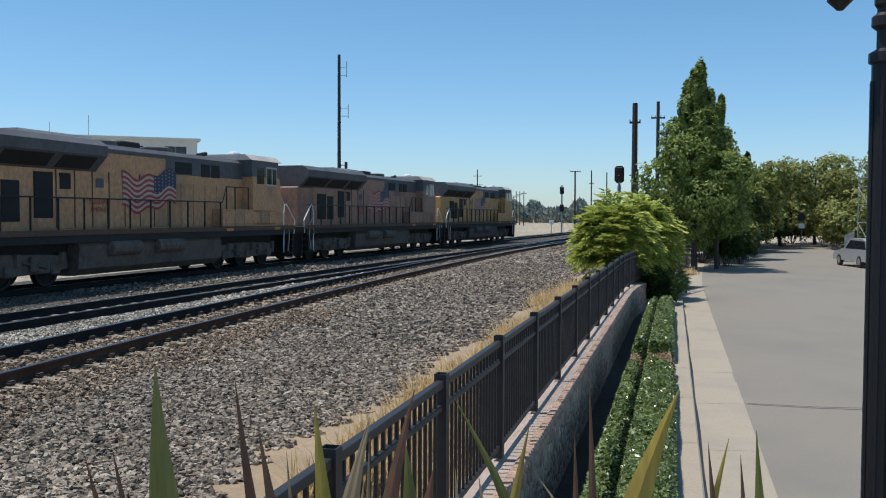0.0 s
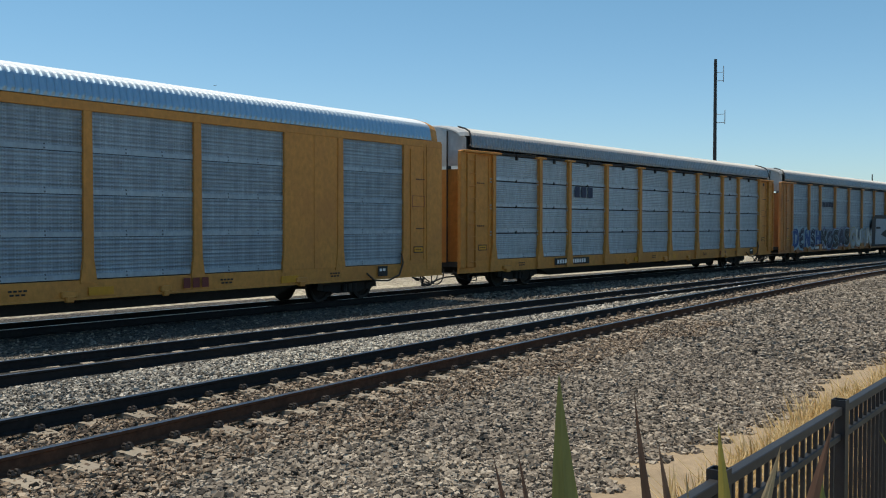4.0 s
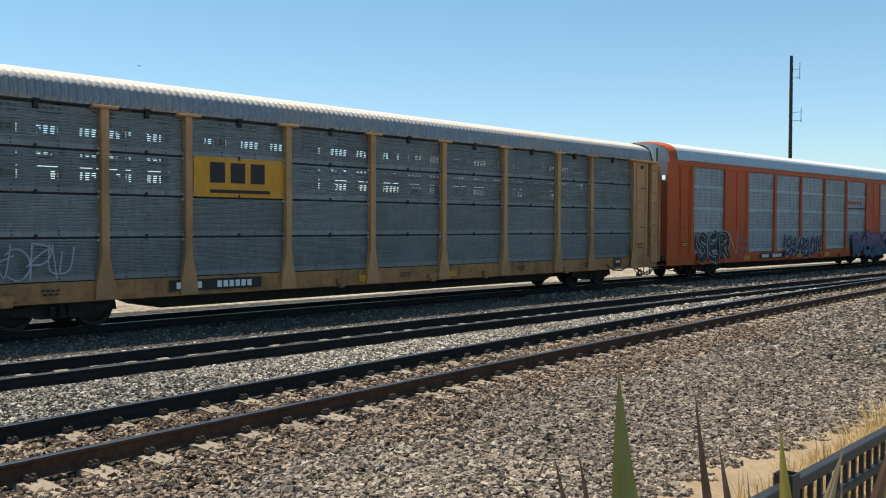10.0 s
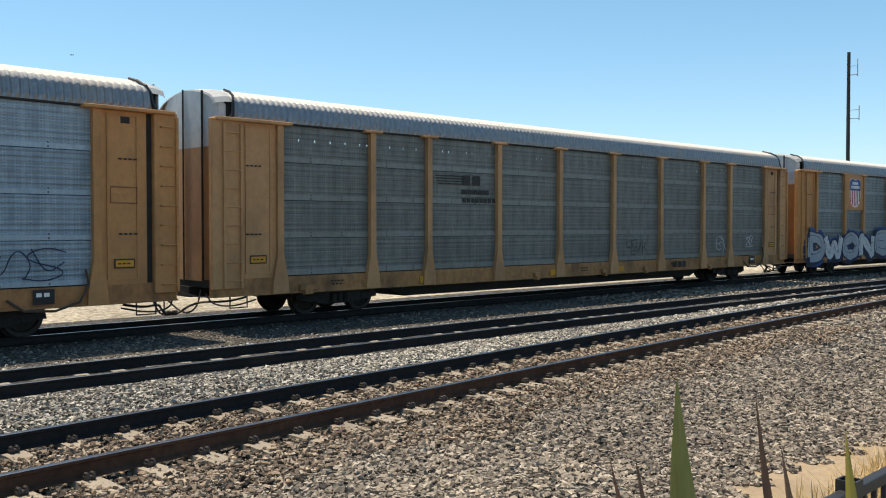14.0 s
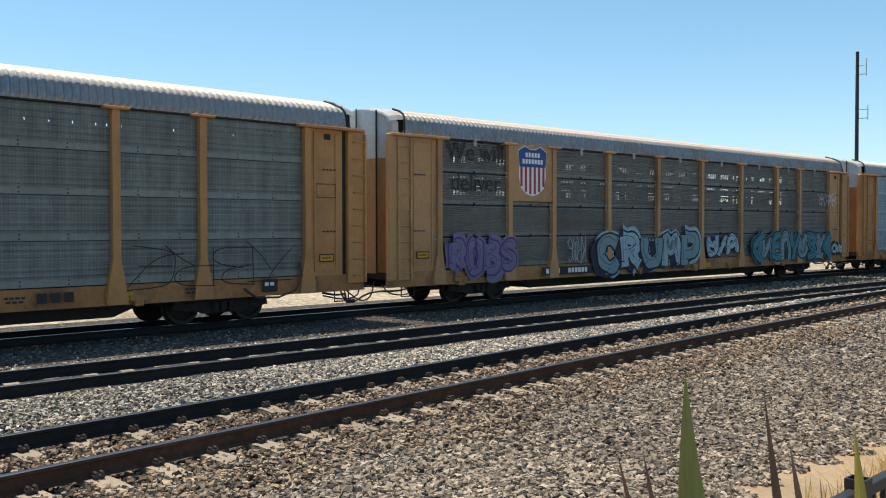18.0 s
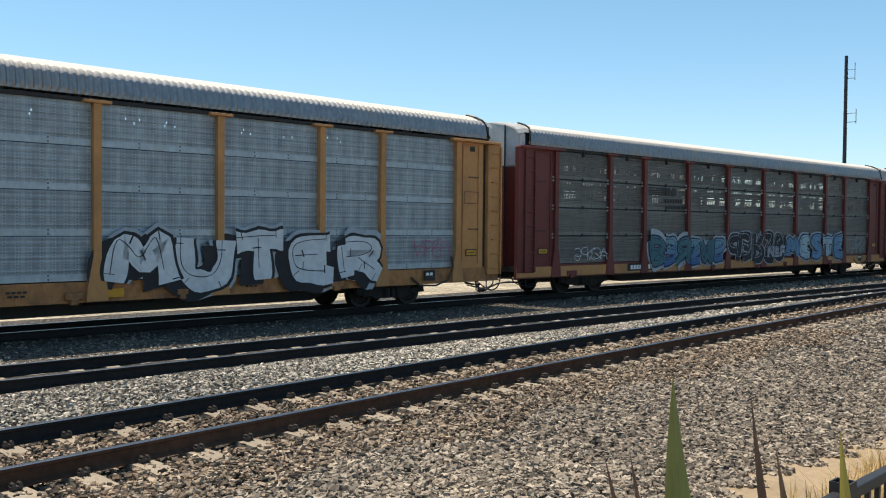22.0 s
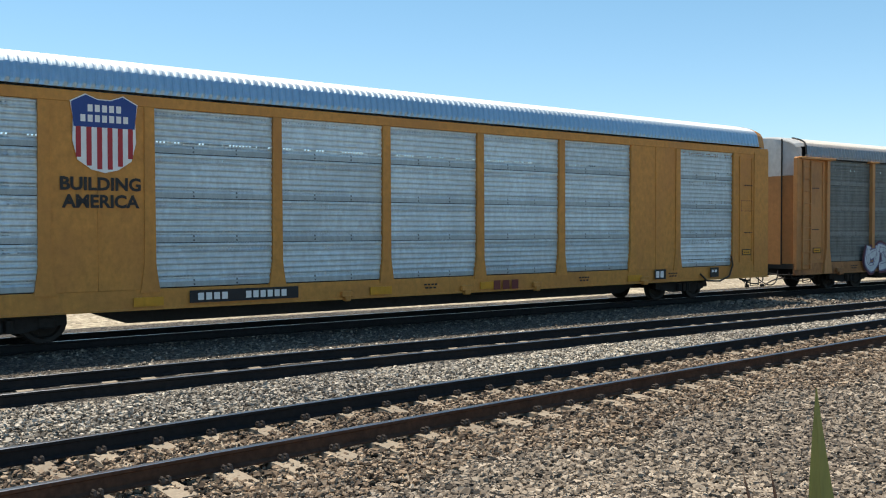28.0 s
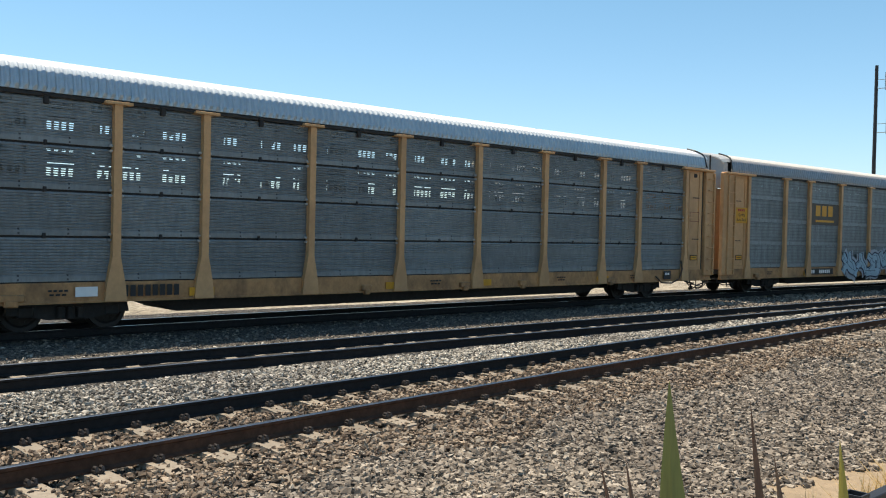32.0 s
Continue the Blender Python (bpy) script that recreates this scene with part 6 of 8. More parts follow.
c = consist(11, nudge=-0.1, label="auto-carrying rail car with dingy grey sheets, a crest and turquoise graffiti", body=M_yellow, sheets=M_olive, ribs=7)
sign_plate(c, -8.1, 3.86, 1.88, 1.72, M_yellow, "yellow panel behind the crest", "crest_panel", -1.56)
shield(c, -8.04, 3.88, 1.35, -1.57)
graffiti(c, -5.0, 2.3, 0.58, 2.08, S_cyan, S_ink, S_pale, 8, 111, fat=0.2, second=S_mist)
graffiti(c, -6.3, -5.5, 1.2, 2.15, S_silver, S_silver, None, 2, 112, fat=0.03)
graffiti(c, -13.4, -12.2, 1.5, 2.1, S_black, S_black, None, 4, 113, fat=0.05)
graffiti(c, -11.6, -10.6, 1.1, 2.1, S_blue, S_blue, None, 2, 115, fat=0.05)
graffiti(c, 7.4, 11.4, 0.8, 1.9, S_black, S_black, None, 4, 114, fat=0.03)
number_board(c, -6.2)
bars(c, 5.9, 0.83, 0.8, 0.2, 3, M_black, -1.58)

c = consist(12, nudge=0.05, label="auto-carrying rail car with dark sheets, maroon posts and graffiti", body=M_maroon, sheets=M_dark, ribs=12, deep=0.016, rise=0.05)
striped_emblem(c, M_black)
graffiti(c, -6.8, -1.8, 0.75, 1.98, S_wave, S_ink, S_silver, 6, 121, fat=0.17, second=S_teal)
graffiti(c, -1.5, 3.2, 0.65, 2.25, S_black, S_silver, None, 5, 122, fat=0.24, edge=0.01)
graffiti(c, 1.6, 3.2, 0.95, 1.6, S_silver, S_black, None, 3, 127, text="NSF", fat=0.1, y=-1.645)
graffiti(c, 3.35, 9.0, 0.76, 2.1, S_pale, S_ink, S_silver, 5, 123, text="MESTE", fat=0.22, second=S_sky)
graffiti(c, 9.4, 11.4, 1.0, 1.9, S_silver, S_silver, None, 4, 126, fat=0.035)
graffiti(c, -11.1, -9.4, 1.07, 1.6, S_white, S_white, None, 5, 124, fat=0.03)
number_board(c, -6.9)
part("sill_stripe", Shape().box(-BODY, BODY, -1.576, -1.56, 0.64, 0.96), M_yellow, c, "faded yellow sill")

c = consist(13, nudge=0.15, label="auto-carrying rail car with pale sheets, yellow ends and large white graffiti", body=M_yellow, sheets=M_pale, ribs=8, rise=0.09)
bars(c, -5.7, 3.36, 2.3, 0.34, 8, M_ink, -1.505, "emblem_bar")
graffiti(c, 1.6, 9.1, 0.6, 2.2, S_white, S_black, S_silver, 5, 138, fat=0.34, text="MUTER", cast=S_black)
graffiti(c, -11.6, -9.3, 0.95, 2.0, S_grey, S_grey, None, 4, 131, fat=0.05)
graffiti(c, -8.8, -5.8, 1.04, 1.93, S_grey, S_grey, None, 4, 132, fat=0.05)
graffiti(c, -4.7, -1.3, 0.62, 1.95, S_purple, S_ink, S_green, 4, 133, fat=0.2, second=S_blue)
graffiti(c, 10.3, 11.6, 1.3, 1.9, S_pink, S_pink, None, 4, 134, fat=0.04)
number_board(c, -5.9)

c = consist(14, nudge=0.19, label="auto-carrying rail car with dark dirty perforated sheets and a crest", body=M_yellow, sheets=M_ash, ribs=12, deep=0.016, roof=M_roofrust)
sign_plate(c, -8.1, 3.86, 1.88, 1.72, M_yellow, "yellow panel behind the crest", "crest_panel", -1.56)
shield(c, -8.1, 3.9, 1.3, -1.57)
graffiti(c, 9.7, 10.95, 1.36, 1.9, S_white, S_pale, S_white, 3, 141, fat=0.1)
graffiti(c, 2.2, 5.4, 1.15, 1.65, S_grey, S_grey, None, 5, 142, fat=0.035)
sign_plate(c, -2.9, 0.8, 0.5, 0.3, M_letter, "white patch", "patch", -1.57)
bars(c, 5.6, 0.83, 0.65, 0.24, 3, M_black, -1.58)
number_board(c, -5, plate=False)

c = consist(15, nudge=0.56, label="auto-carrying rail car with dingy grey sheets, yellow posts and white graffiti", body=M_yellow, sheets=M_olive, ribs=7)
striped_emblem(c, M_black)
graffiti(c, -9.6, -6.6, 0.56, 1.8, S_white, S_lilac, S_maroon, 4, 151, fat=0.22)
graffiti(c, -3.9, -0.6, 0.57, 1.85, S_black, S_silver, S_black, 4, 152, fat=0.2, edge=0.0)
graffiti(c, 1.4, 7.15, 0.76, 2.2, S_white, S_ink, None, 7, 153, text="ALF 8O!", fat=0.17)
graffiti(c, 7.5, 11.6, 0.62, 2.05, S_white, S_ink, S_blue, 4, 154, fat=0.2)
number_board(c, -5.8)

c = consist(16, nudge=-0.04, label="auto-carrying rail car, bright yellow with shining perforated sheets and a crest", body=M_gold, sheets=M_shiny, smooth_body=True, roof=M_roofbright, ribs=6, deep=0.02, cap=M_gold, door=M_white, rise=0.04)
shield(c, -8.03, 4.09, 1.29, -1.555)
words(c, "BUILDING", -8.1, 3.1, 0.345, M_black, -1.55, "lettering", 0.012)
words(c, "AMERICA", -8.1, 2.76, 0.345, M_black, -1.55, "lettering", 0.012)
number_board(c, -5.1)
bars(c, 2.25, 0.77, 0.93, 0.24, 3, M_maroon, -1.58)
sign_plate(c, 8.3, 0.85, 0.5, 0.3, M_black, "", "stencil_board", -1.572)
bars(c, 8.3, 0.85, 0.4, 0.2, 2, M_letter, -1.578)

c = consist(17, nudge=-0.18, label="auto-carrying rail car with weathered grey sheets, tan ends and pale graffiti", body=M_beige, sheets=M_grey, ribs=7, rise=0.03)
sign_plate(c, -5.7, 3.32, 2.6, 0.9, S_umber, "brown panel with a yellow emblem", "emblem", -1.503)
reverse_plate(c)
graffiti(c, -4.1, 1.75, 0.45, 1.92, S_pale, S_ink, S_silver, 5, 171, fat=0.22)
graffiti(c, 1.6, 2.95, 1.15, 1.85, S_silver, S_silver, None, 6, 172, fat=0.04, text="GULTY")
graffiti(c, 2.7, 3.6, 0.95, 1.6, S_silver, S_silver, None, 3, 173, fat=0.05)
graffiti(c, 4.9, 7.05, 0.98, 1.62, S_silver, S_silver, None, 6, 174, fat=0.05)
graffiti(c, 7.5, 9.0, 1.08, 1.7, S_silver, S_silver, None, 5, 176, fat=0.05)
graffiti(c, 9.6, 10.45, 1.0, 1.62, S_white, S_white, None, 2, 175, fat=0.055)
sign_plate(c, -12.5, 3.1, 0.85, 0.6, M_reflect, "yellow notice board", "notice_board", -1.56)
bars(c, -12.5, 3.3, 0.5, 0.09, 4, M_red, -1.568)
words(c, "Quality", -12.5, 3.12, 0.16, M_black, -1.568)
words(c, "Auto Rack", -12.5, 2.92, 0.16, M_black, -1.568)
sign_plate(c, 5.7, 0.56, 1.5, 0.32, M_black, "black board under the sill", "number_board", -1.575)
bars(c, 5.7, 0.56, 0.95, 0.2, 3, M_letter, -1.583)
number_board(c, -6.2)

c = consist(18, nudge=0.11, label="auto-carrying rail car with slate perforated sheets and light tan posts", body=M_beige, sheets=M_slate, ribs=12, deep=0.016, roof=M_roofpale, rise=-0.03)
bars(c, -8.35, 0.83, 1.3, 0.24, 8, M_black, -1.58)
sign_plate(c, -9.75, 0.83, 0.45, 0.2, M_letter, "white patch", "patch", -1.57)


# ---- fence, wall, beds and road ----
M_iron = surface("dark_bronze_fence_paint", (0.02, 0.019, 0.021), 0.55, 0.0, grain=20, stain=1.0, spread=0.25, bump=0.05)
M_brick = surface("tan_brick", (0.44, 0.30, 0.225), 0.9, grain=25, stain=3, spread=0.25, bump=0.3, per_piece=0.15)
M_mortar = surface("pinkish_concrete_coping", (0.40, 0.315, 0.26), 0.9, grain=12, spread=0.2)
M_asphalt = surface("worn_grey_asphalt", (0.235, 0.207, 0.17), 0.92, grain=45, stain=0.25, spread=0.16, bump=0.3, dirt=(0.185, 0.168, 0.145))
M_concrete = surface("pale_concrete", (0.36, 0.305, 0.235), 0.9, grain=30, stain=0.8, spread=0.12, bump=0.2, dirt=(0.27, 0.24, 0.20))
M_soil = surface("dark_soil", (0.055, 0.042, 0.032), 0.95, grain=12, spread=0.4, bump=0.6)
M_stonewall = pebbled("split_stone_wall", [(0.32, 0.215, 0.165), (0.50, 0.36, 0.285), (0.40, 0.29, 0.245), (0.58, 0.44, 0.34)], 6.5, bump=0.9, dist=0.06)


def leafy(name, dark, light, rough=0.5, gloss=0.4):
    """Leaves: each one of its own green; a little light passes through."""
    m = bpy.data.materials.new(name)
    m.use_nodes = True
    nt = m.node_tree
    b = nt.nodes["Principled BSDF"]
    geo = nt.nodes.new("ShaderNodeNewGeometry")
    ramp = nt.nodes.new("ShaderNodeValToRGB")
    ramp.color_ramp.elements[0].color, ramp.color_ramp.elements[1].color = (*dark, 1), (*light, 1)
    nt.links.new(geo.outputs["Random Per Island"], ramp.inputs[0])
    nt.links.new(ramp.outputs[0], b.inputs["Base Color"])
    b.inputs["Roughness"].default_value, b.inputs["Specular IOR Level"].default_value = rough, gloss
    tr = nt.nodes.new("ShaderNodeBsdfTranslucent")
    nt.links.new(ramp.outputs[0], tr.inputs["Color"])
    mix = nt.nodes.new("ShaderNodeMixShader")
    mix.inputs[0].default_value = 0.35
    nt.links.new(b.outputs[0], mix.inputs[1])
    nt.links.new(tr.outputs[0], mix.inputs[2])
    nt.links.new(mix.outputs[0], nt.nodes["Material Output"].inputs["Surface"])
    return m


M_leaf_hedge = leafy("hedge_leaf", (0.025, 0.055, 0.014), (0.32, 0.39, 0.13), 0.3, 0.6)
M_leaf_lime = leafy("bright_shrub_leaf", (0.20, 0.26, 0.05), (0.62, 0.66, 0.17), 0.6, 0.2)
M_leaf_poplar = leafy("poplar_leaf", (0.09, 0.135, 0.035), (0.33, 0.39, 0.115), 0.7, 0.12)
M_leaf_dark = leafy("dark_tree_leaf", (0.022, 0.04, 0.015), (0.085, 0.12, 0.035), 0.6, 0.2)
M_leaf_olive = leafy("olive_tree_leaf", (0.12, 0.14, 0.04), (0.38, 0.385, 0.12), 0.6, 0.2)
M_leaf_mid = leafy("mid_green_tree_leaf", (0.09, 0.115, 0.025), (0.34, 0.35, 0.09), 0.6, 0.2)
# the haze of distance is put into this pale grey-green
M_leaf_far = leafy("hazed_far_leaf", (0.13, 0.165, 0.15), (0.27, 0.31, 0.27), 0.8, 0.1)
M_straw = leafy("dry_grass_blade", (0.42, 0.285, 0.11), (0.78, 0.61, 0.35), 0.7, 0.2)
M_withered = leafy("withered_leaf", (0.12, 0.085, 0.045), (0.50, 0.36, 0.22), 0.7, 0.2)
M_bark = surface("tree_bark", (0.07, 0.055, 0.042), 0.9, grain=14, spread=0.35, bump=0.5, stretch=(1, 1, 0.25))
M_leaf_green = surface("flax_leaf_green", (0.19, 0.195, 0.045), 0.45, grain=6, stain=3, spread=0.3, bump=0.05, dirt=(0.21, 0.18, 0.05), stretch=(6, 6, 0.5))
M_leaf_brown = surface("flax_leaf_brown", (0.17, 0.085, 0.05), 0.7, grain=8, stain=3, spread=0.3, bump=0.05, dirt=(0.22, 0.14, 0.08), stretch=(6, 6, 0.5))
M_leaf_yellow = surface("flax_leaf_yellow", (0.40, 0.30, 0.05), 0.5, grain=8, stain=3, spread=0.3, bump=0.05, dirt=(0.2, 0.14, 0.04), stretch=(6, 6, 0.5))
M_leaf_tan = surface("flax_leaf_dry", (0.40, 0.30, 0.17), 0.75, grain=8, stain=3, spread=0.25, bump=0.05, stretch=(6, 6, 0.5))


def fence_y(x):
    return 1.5 - 0.098 * x - (0.0 if x < 26 else 0.014 * (x - 26) ** 2)


# low stone wall with a coping of brick edges; the fence stands on it
wall = thing("retaining_wall", "low stone-faced wall with a brick-edged coping", "wall", kind="structure")
xs = [-3 + 0.35 * i for i in range(114)]
rows = []
for x in xs:
    y = fence_y(x)
    rows.append([(x, y + 0.16, -0.9), (x, y + 0.16, 0.08), (x, y - 0.24, 0.08)] + [(x, y - 0.25 + 0.018 * noise.noise(Vector((x * 2.3, k * 0.9, 0))), 0.08 - 0.25 * k) for k in range(1, 5)])
part("stone_face", Shape().grid(rows), M_stonewall, wall, "rough split stone")
part("coping", Shape().grid([[(x, fence_y(x) + 0.17, 0.05), (x, fence_y(x) + 0.17, 0.12), (x, fence_y(x) - 0.24, 0.12), (x, fence_y(x) - 0.24, 0.05)] for x in xs]), M_mortar, wall)
BRICK = Shape().block(-0.046, 0.046, -0.065, 0.065, 0, 0.085, 0.03).mesh("brick", M_brick)
far_bricks = Shape()
pattern = Shape().block(-0.046, 0.046, -0.065, 0.065, 0, 0.085, 0.03)
x = -0.5
while x < 24.7:
    m = pose(x, fence_y(x) - 0.215, 0.065, random.uniform(-2, 2), 0, -5.6 + random.uniform(-1.5, 1.5))
    if 4.0 < x < 18.0:
        part("brick", BRICK, M_brick, wall, m=m)
    else:
        far_bricks.add([m @ Vector(p) for p in pattern.v], pattern.f)
    x += 0.1
tagged(part("brick", far_bricks, M_brick, wall, "joined far brick edging"), kind="stuff")

# fence panels, 2 m each, between square posts
PICKET = Shape().box(-0.0105, 0.0105, -0.0105, 0.0105, 0.1, 0.86).mesh("picket", M_iron)
STUB = Shape().box(-0.0105, 0.0105, -0.0105, 0.0105, 0.88, 1.0).mesh("picket_top", M_iron)
POST = Shape().box(-0.042, 0.042, -0.042, -0.034, 0, 1.09).box(-0.042, 0.042, 0.034, 0.042, 0, 1.09).box(-0.042, -0.034, -0.034, 0.034, 0, 1.09).box(0.034, 0.042, -0.034, 0.034, 0, 1.09).box(-0.034, 0.034, -0.034, 0.034, 0, 1.05).mesh("fence_post", M_iron)
RAILS = {}
for nm, z0, z1, w in (("top_rail", 1.0, 1.05, 0.026), ("second_rail", 0.845, 0.885, 0.02), ("bottom_rail", 0.08, 0.12, 0.02)):
    RAILS[nm] = Shape().block(0.04, 1.965, -w, w, z0, z1, 0.004).mesh(nm, M_iron)
for i in range(-1, 17):
    x0, x1 = 4.03 + 2.0 * i, 6.03 + 2.0 * i
    y0, y1 = fence_y(x0), fence_y(x1)
    f = thing("fence_panel", "dark bronze steel picket fence panel on the wall", "fence", "fence panels along the wall", pose(x0, y0, 0.145, 0, 0, math.degrees(math.atan2(y1 - y0, x1 - x0))))
    part("fence_post", POST, M_iron, f)
    for nm, me in RAILS.items():
        part(nm, me, M_iron, f)
    if x0 < 19:
        for k in range(15):
            part("picket", PICKET, M_iron, f, m=pose(0.165 + 0.12 * k, 0, 0))
            part("picket_top", STUB, M_iron, f, m=pose(0.165 + 0.12 * k, 0, 0))
    else:
        sh = Shape()
        for k in range(15):
            sh.box(0.1545 + 0.12 * k, 0.1755 + 0.12 * k, -0.0105, 0.0105, 0.1, 1.0)
        tagged(part("picket", sh, M_iron, f), kind="stuff")


def kerb_y(x):
    return -0.40 - 0.091 * x - (0 if x < 35 else 0.0012 * (x - 35) ** 2)


ROADX = [-25 + 2.5 * i for i in range(52)]
strip("planting_bed", lambda x: kerb_y(x) + 0.3, lambda x: fence_y(x) - 0.2, lambda k: -0.74, M_soil, [-3 + 1.0 * i for i in range(34)], "dark soil of the planting bed", "soil")
kerb = thing("kerb", "pale concrete kerb beside the planting bed", "kerb", kind="structure")
xk = -6.0
while xk < 60:
    xe = xk + 3.0
    rows = [[(x, kerb_y(x) + 0.32, -0.75), (x, kerb_y(x) + 0.31, -0.62), (x, kerb_y(x) + 0.02, -0.62), (x, kerb_y(x), -0.64), (x, kerb_y(x), -0.75)] for x in (xk + 0.008, xk + 1, xk + 2, xe - 0.008)]
    part("kerb_stone", Shape().grid(rows), M_concrete, kerb)
    xk = xe
pan = thing("gutter_pan", "pale concrete gutter strip along the road", "gutter", kind="structure")
xk = -6.0
while xk < 60:
    xe = xk + 3.0
    rows = [[(x, kerb_y(x) - 0.03, -0.705), (x, kerb_y(x) - 0.72 - 0.004 * x, -0.69)] for x in (xk + 0.006, xk + 1, xk + 2, xe - 0.006)]
    part("gutter_slab", Shape().grid(rows), M_concrete, pan)
    xk = xe
strip("road", lambda x: -14.5 - 0.10 * x, lambda x: kerb_y(x) - 0.70 - 0.004 * x, lambda k: -0.70, M_asphalt, ROADX, "worn light grey asphalt road", "road")
hose = Shape().tube([(x, kerb_y(x) - 0.01 + 0.008 * math.sin(x * 1.3), -0.665) for x in [4 + 0.5 * i for i in range(60)]], 0.022, 5)
thing("drip_hose", "thin dark hose lying along the kerb", "hose", what=hose, material=M_black)
crack = Shape().grid([[(15.0 + 0.06 * math.sin(y * 2.1) - 0.02, y, -0.684), (15.0 + 0.06 * math.sin(y * 2.1) + 0.012, y, -0.684)] for y in [-2.6 - 0.5 * i for i in range(18)]])
thing("road_joint", "dark joint across the asphalt", "road joint", what=crack, material=M_black, kind="structure")
strip("sand_verge", lambda x: fence_y(x) + 0.15, lambda x: fence_y(x) + 4.4, lambda k: -0.17 + 0.03 * k, M_dirt, [-4 + 1.0 * i for i in range(45)], "bare tan dirt between fence and gravel", "dirt")


def leaf_cards(pts, normals, size, rng, aspect=0.55, droop=0.0):
    """Small four-cornered leaves at the given places."""
    n = len(pts)
    t = rng.normal(size=(n, 3))
    nn = normals + rng.normal(scale=0.55, size=(n, 3))
    nn /= np.linalg.norm(nn, axis=1, keepdims=True)
    u = np.cross(nn, t)
    u /= np.linalg.norm(u, axis=1, keepdims=True) + 1e-9
    u[:, 2] -= droop
    w = np.cross(nn, u)
    s = rng.uniform(size[0], size[1], (n, 1))
    u, w = u * s, w * s * aspect
    v = np.stack([pts - u, pts + w * 0.9, pts + u, pts - w * 0.9], 1)
    return v.reshape(-1, 3)


def leaf_mesh(name, verts, material):
    n = len(verts) // 4
    me = bpy.data.meshes.new(name)
    me.vertices.add(n * 4)
    me.vertices.foreach_set("co", verts.reshape(-1).astype(np.float32))
    me.loops.add(n * 4)
    me.loops.foreach_set("vertex_index", np.arange(n * 4, dtype=np.int32))
    me.polygons.add(n)
    me.polygons.foreach_set("loop_start", np.arange(0, n * 4, 4, dtype=np.int32))
    me.update(calc_edges=True)
    me.materials.append(material)
    return me


def hedge_block(x0, x1, inner, outer, top, count, seed, label, material):
    """A clipped hedge: leaves thick on its top and flanks, with a hollow along its middle."""
    rng = np.random.default_rng(seed)
    x = rng.uniform(x0, x1, count)
    k = rng.uniform(0, 1, count)
    lo = np.array([kerb_y(a) + outer for a in x])
    hi = np.array([fence_y(a) - inner for a in x])
    y = lo + (hi - lo) * k
    hollow = np.exp(-((k - 0.66) / 0.07) ** 2)
    edge = np.minimum(1, np.minimum(k, 1 - k) * 9)
    h = top * (0.55 + 0.45 * edge) * (1 - 0.6 * hollow) * (1 + 0.10 * np.sin(x * 3.0) * np.sin(y * 7)) * np.minimum(1, np.minimum(x - x0, x1 - x) * 4 + 0.3)
    z = -0.74 + h * (1 - rng.uniform(0, 1, count) ** 2.2 * 0.55)
    nrm = np.stack([0 * x, (0.5 - k) * -1.2, np.ones(count)], 1)
    root = thing("hedge", label, "hedge", "hedges of the planting bed", m=pose((x0 + x1) / 2, kerb_y((x0 + x1) / 2), -0.75))
    shift = np.array(root.matrix_basis.translation)
    clumps = 6
    for i in range(clumps):
        own = (x >= x0 + (x1 - x0) * i / clumps) & (x < x0 + (x1 - x0) * (i + 1) / clumps)
        part("foliage", leaf_mesh("foliage", leaf_cards(np.stack([x, y, z], 1)[own] - shift, nrm[own], (0.022, 0.052), rng, 0.6), material), material, root, "small glossy leaves")
        mx = x0 + (x1 - x0) * (i + 0.5) / clumps
        my = (kerb_y(mx) + fence_y(mx)) / 2
        part("stem", Shape().tube([(mx - shift[0], my - shift[1], -0.02), (mx - shift[0] + 0.1, my - shift[1], 0.25)], 0.025, 6, 0.01).tube([(mx - shift[0], my - shift[1], 0.1), (mx - shift[0] - 0.2, my - shift[1] + 0.15, 0.35)], 0.015, 5, 0.006), M_bark, root)
    return root


hedge_block(7.2, 16.3, 0.65, 0.30, 0.56, 60000, 21, "clipped green hedge with small glossy leaves", M_leaf_hedge)
hedge_block(16.15, 17.2, 0.65, 0.30, 0.52, 4500, 23, "withered brown end of a clipped hedge", M_withered)
hedge_block(18.3, 28.5, 0.64, 0.30, 0.6, 36000, 22, "clipped green hedge beside the stone wall", M_leaf_hedge)


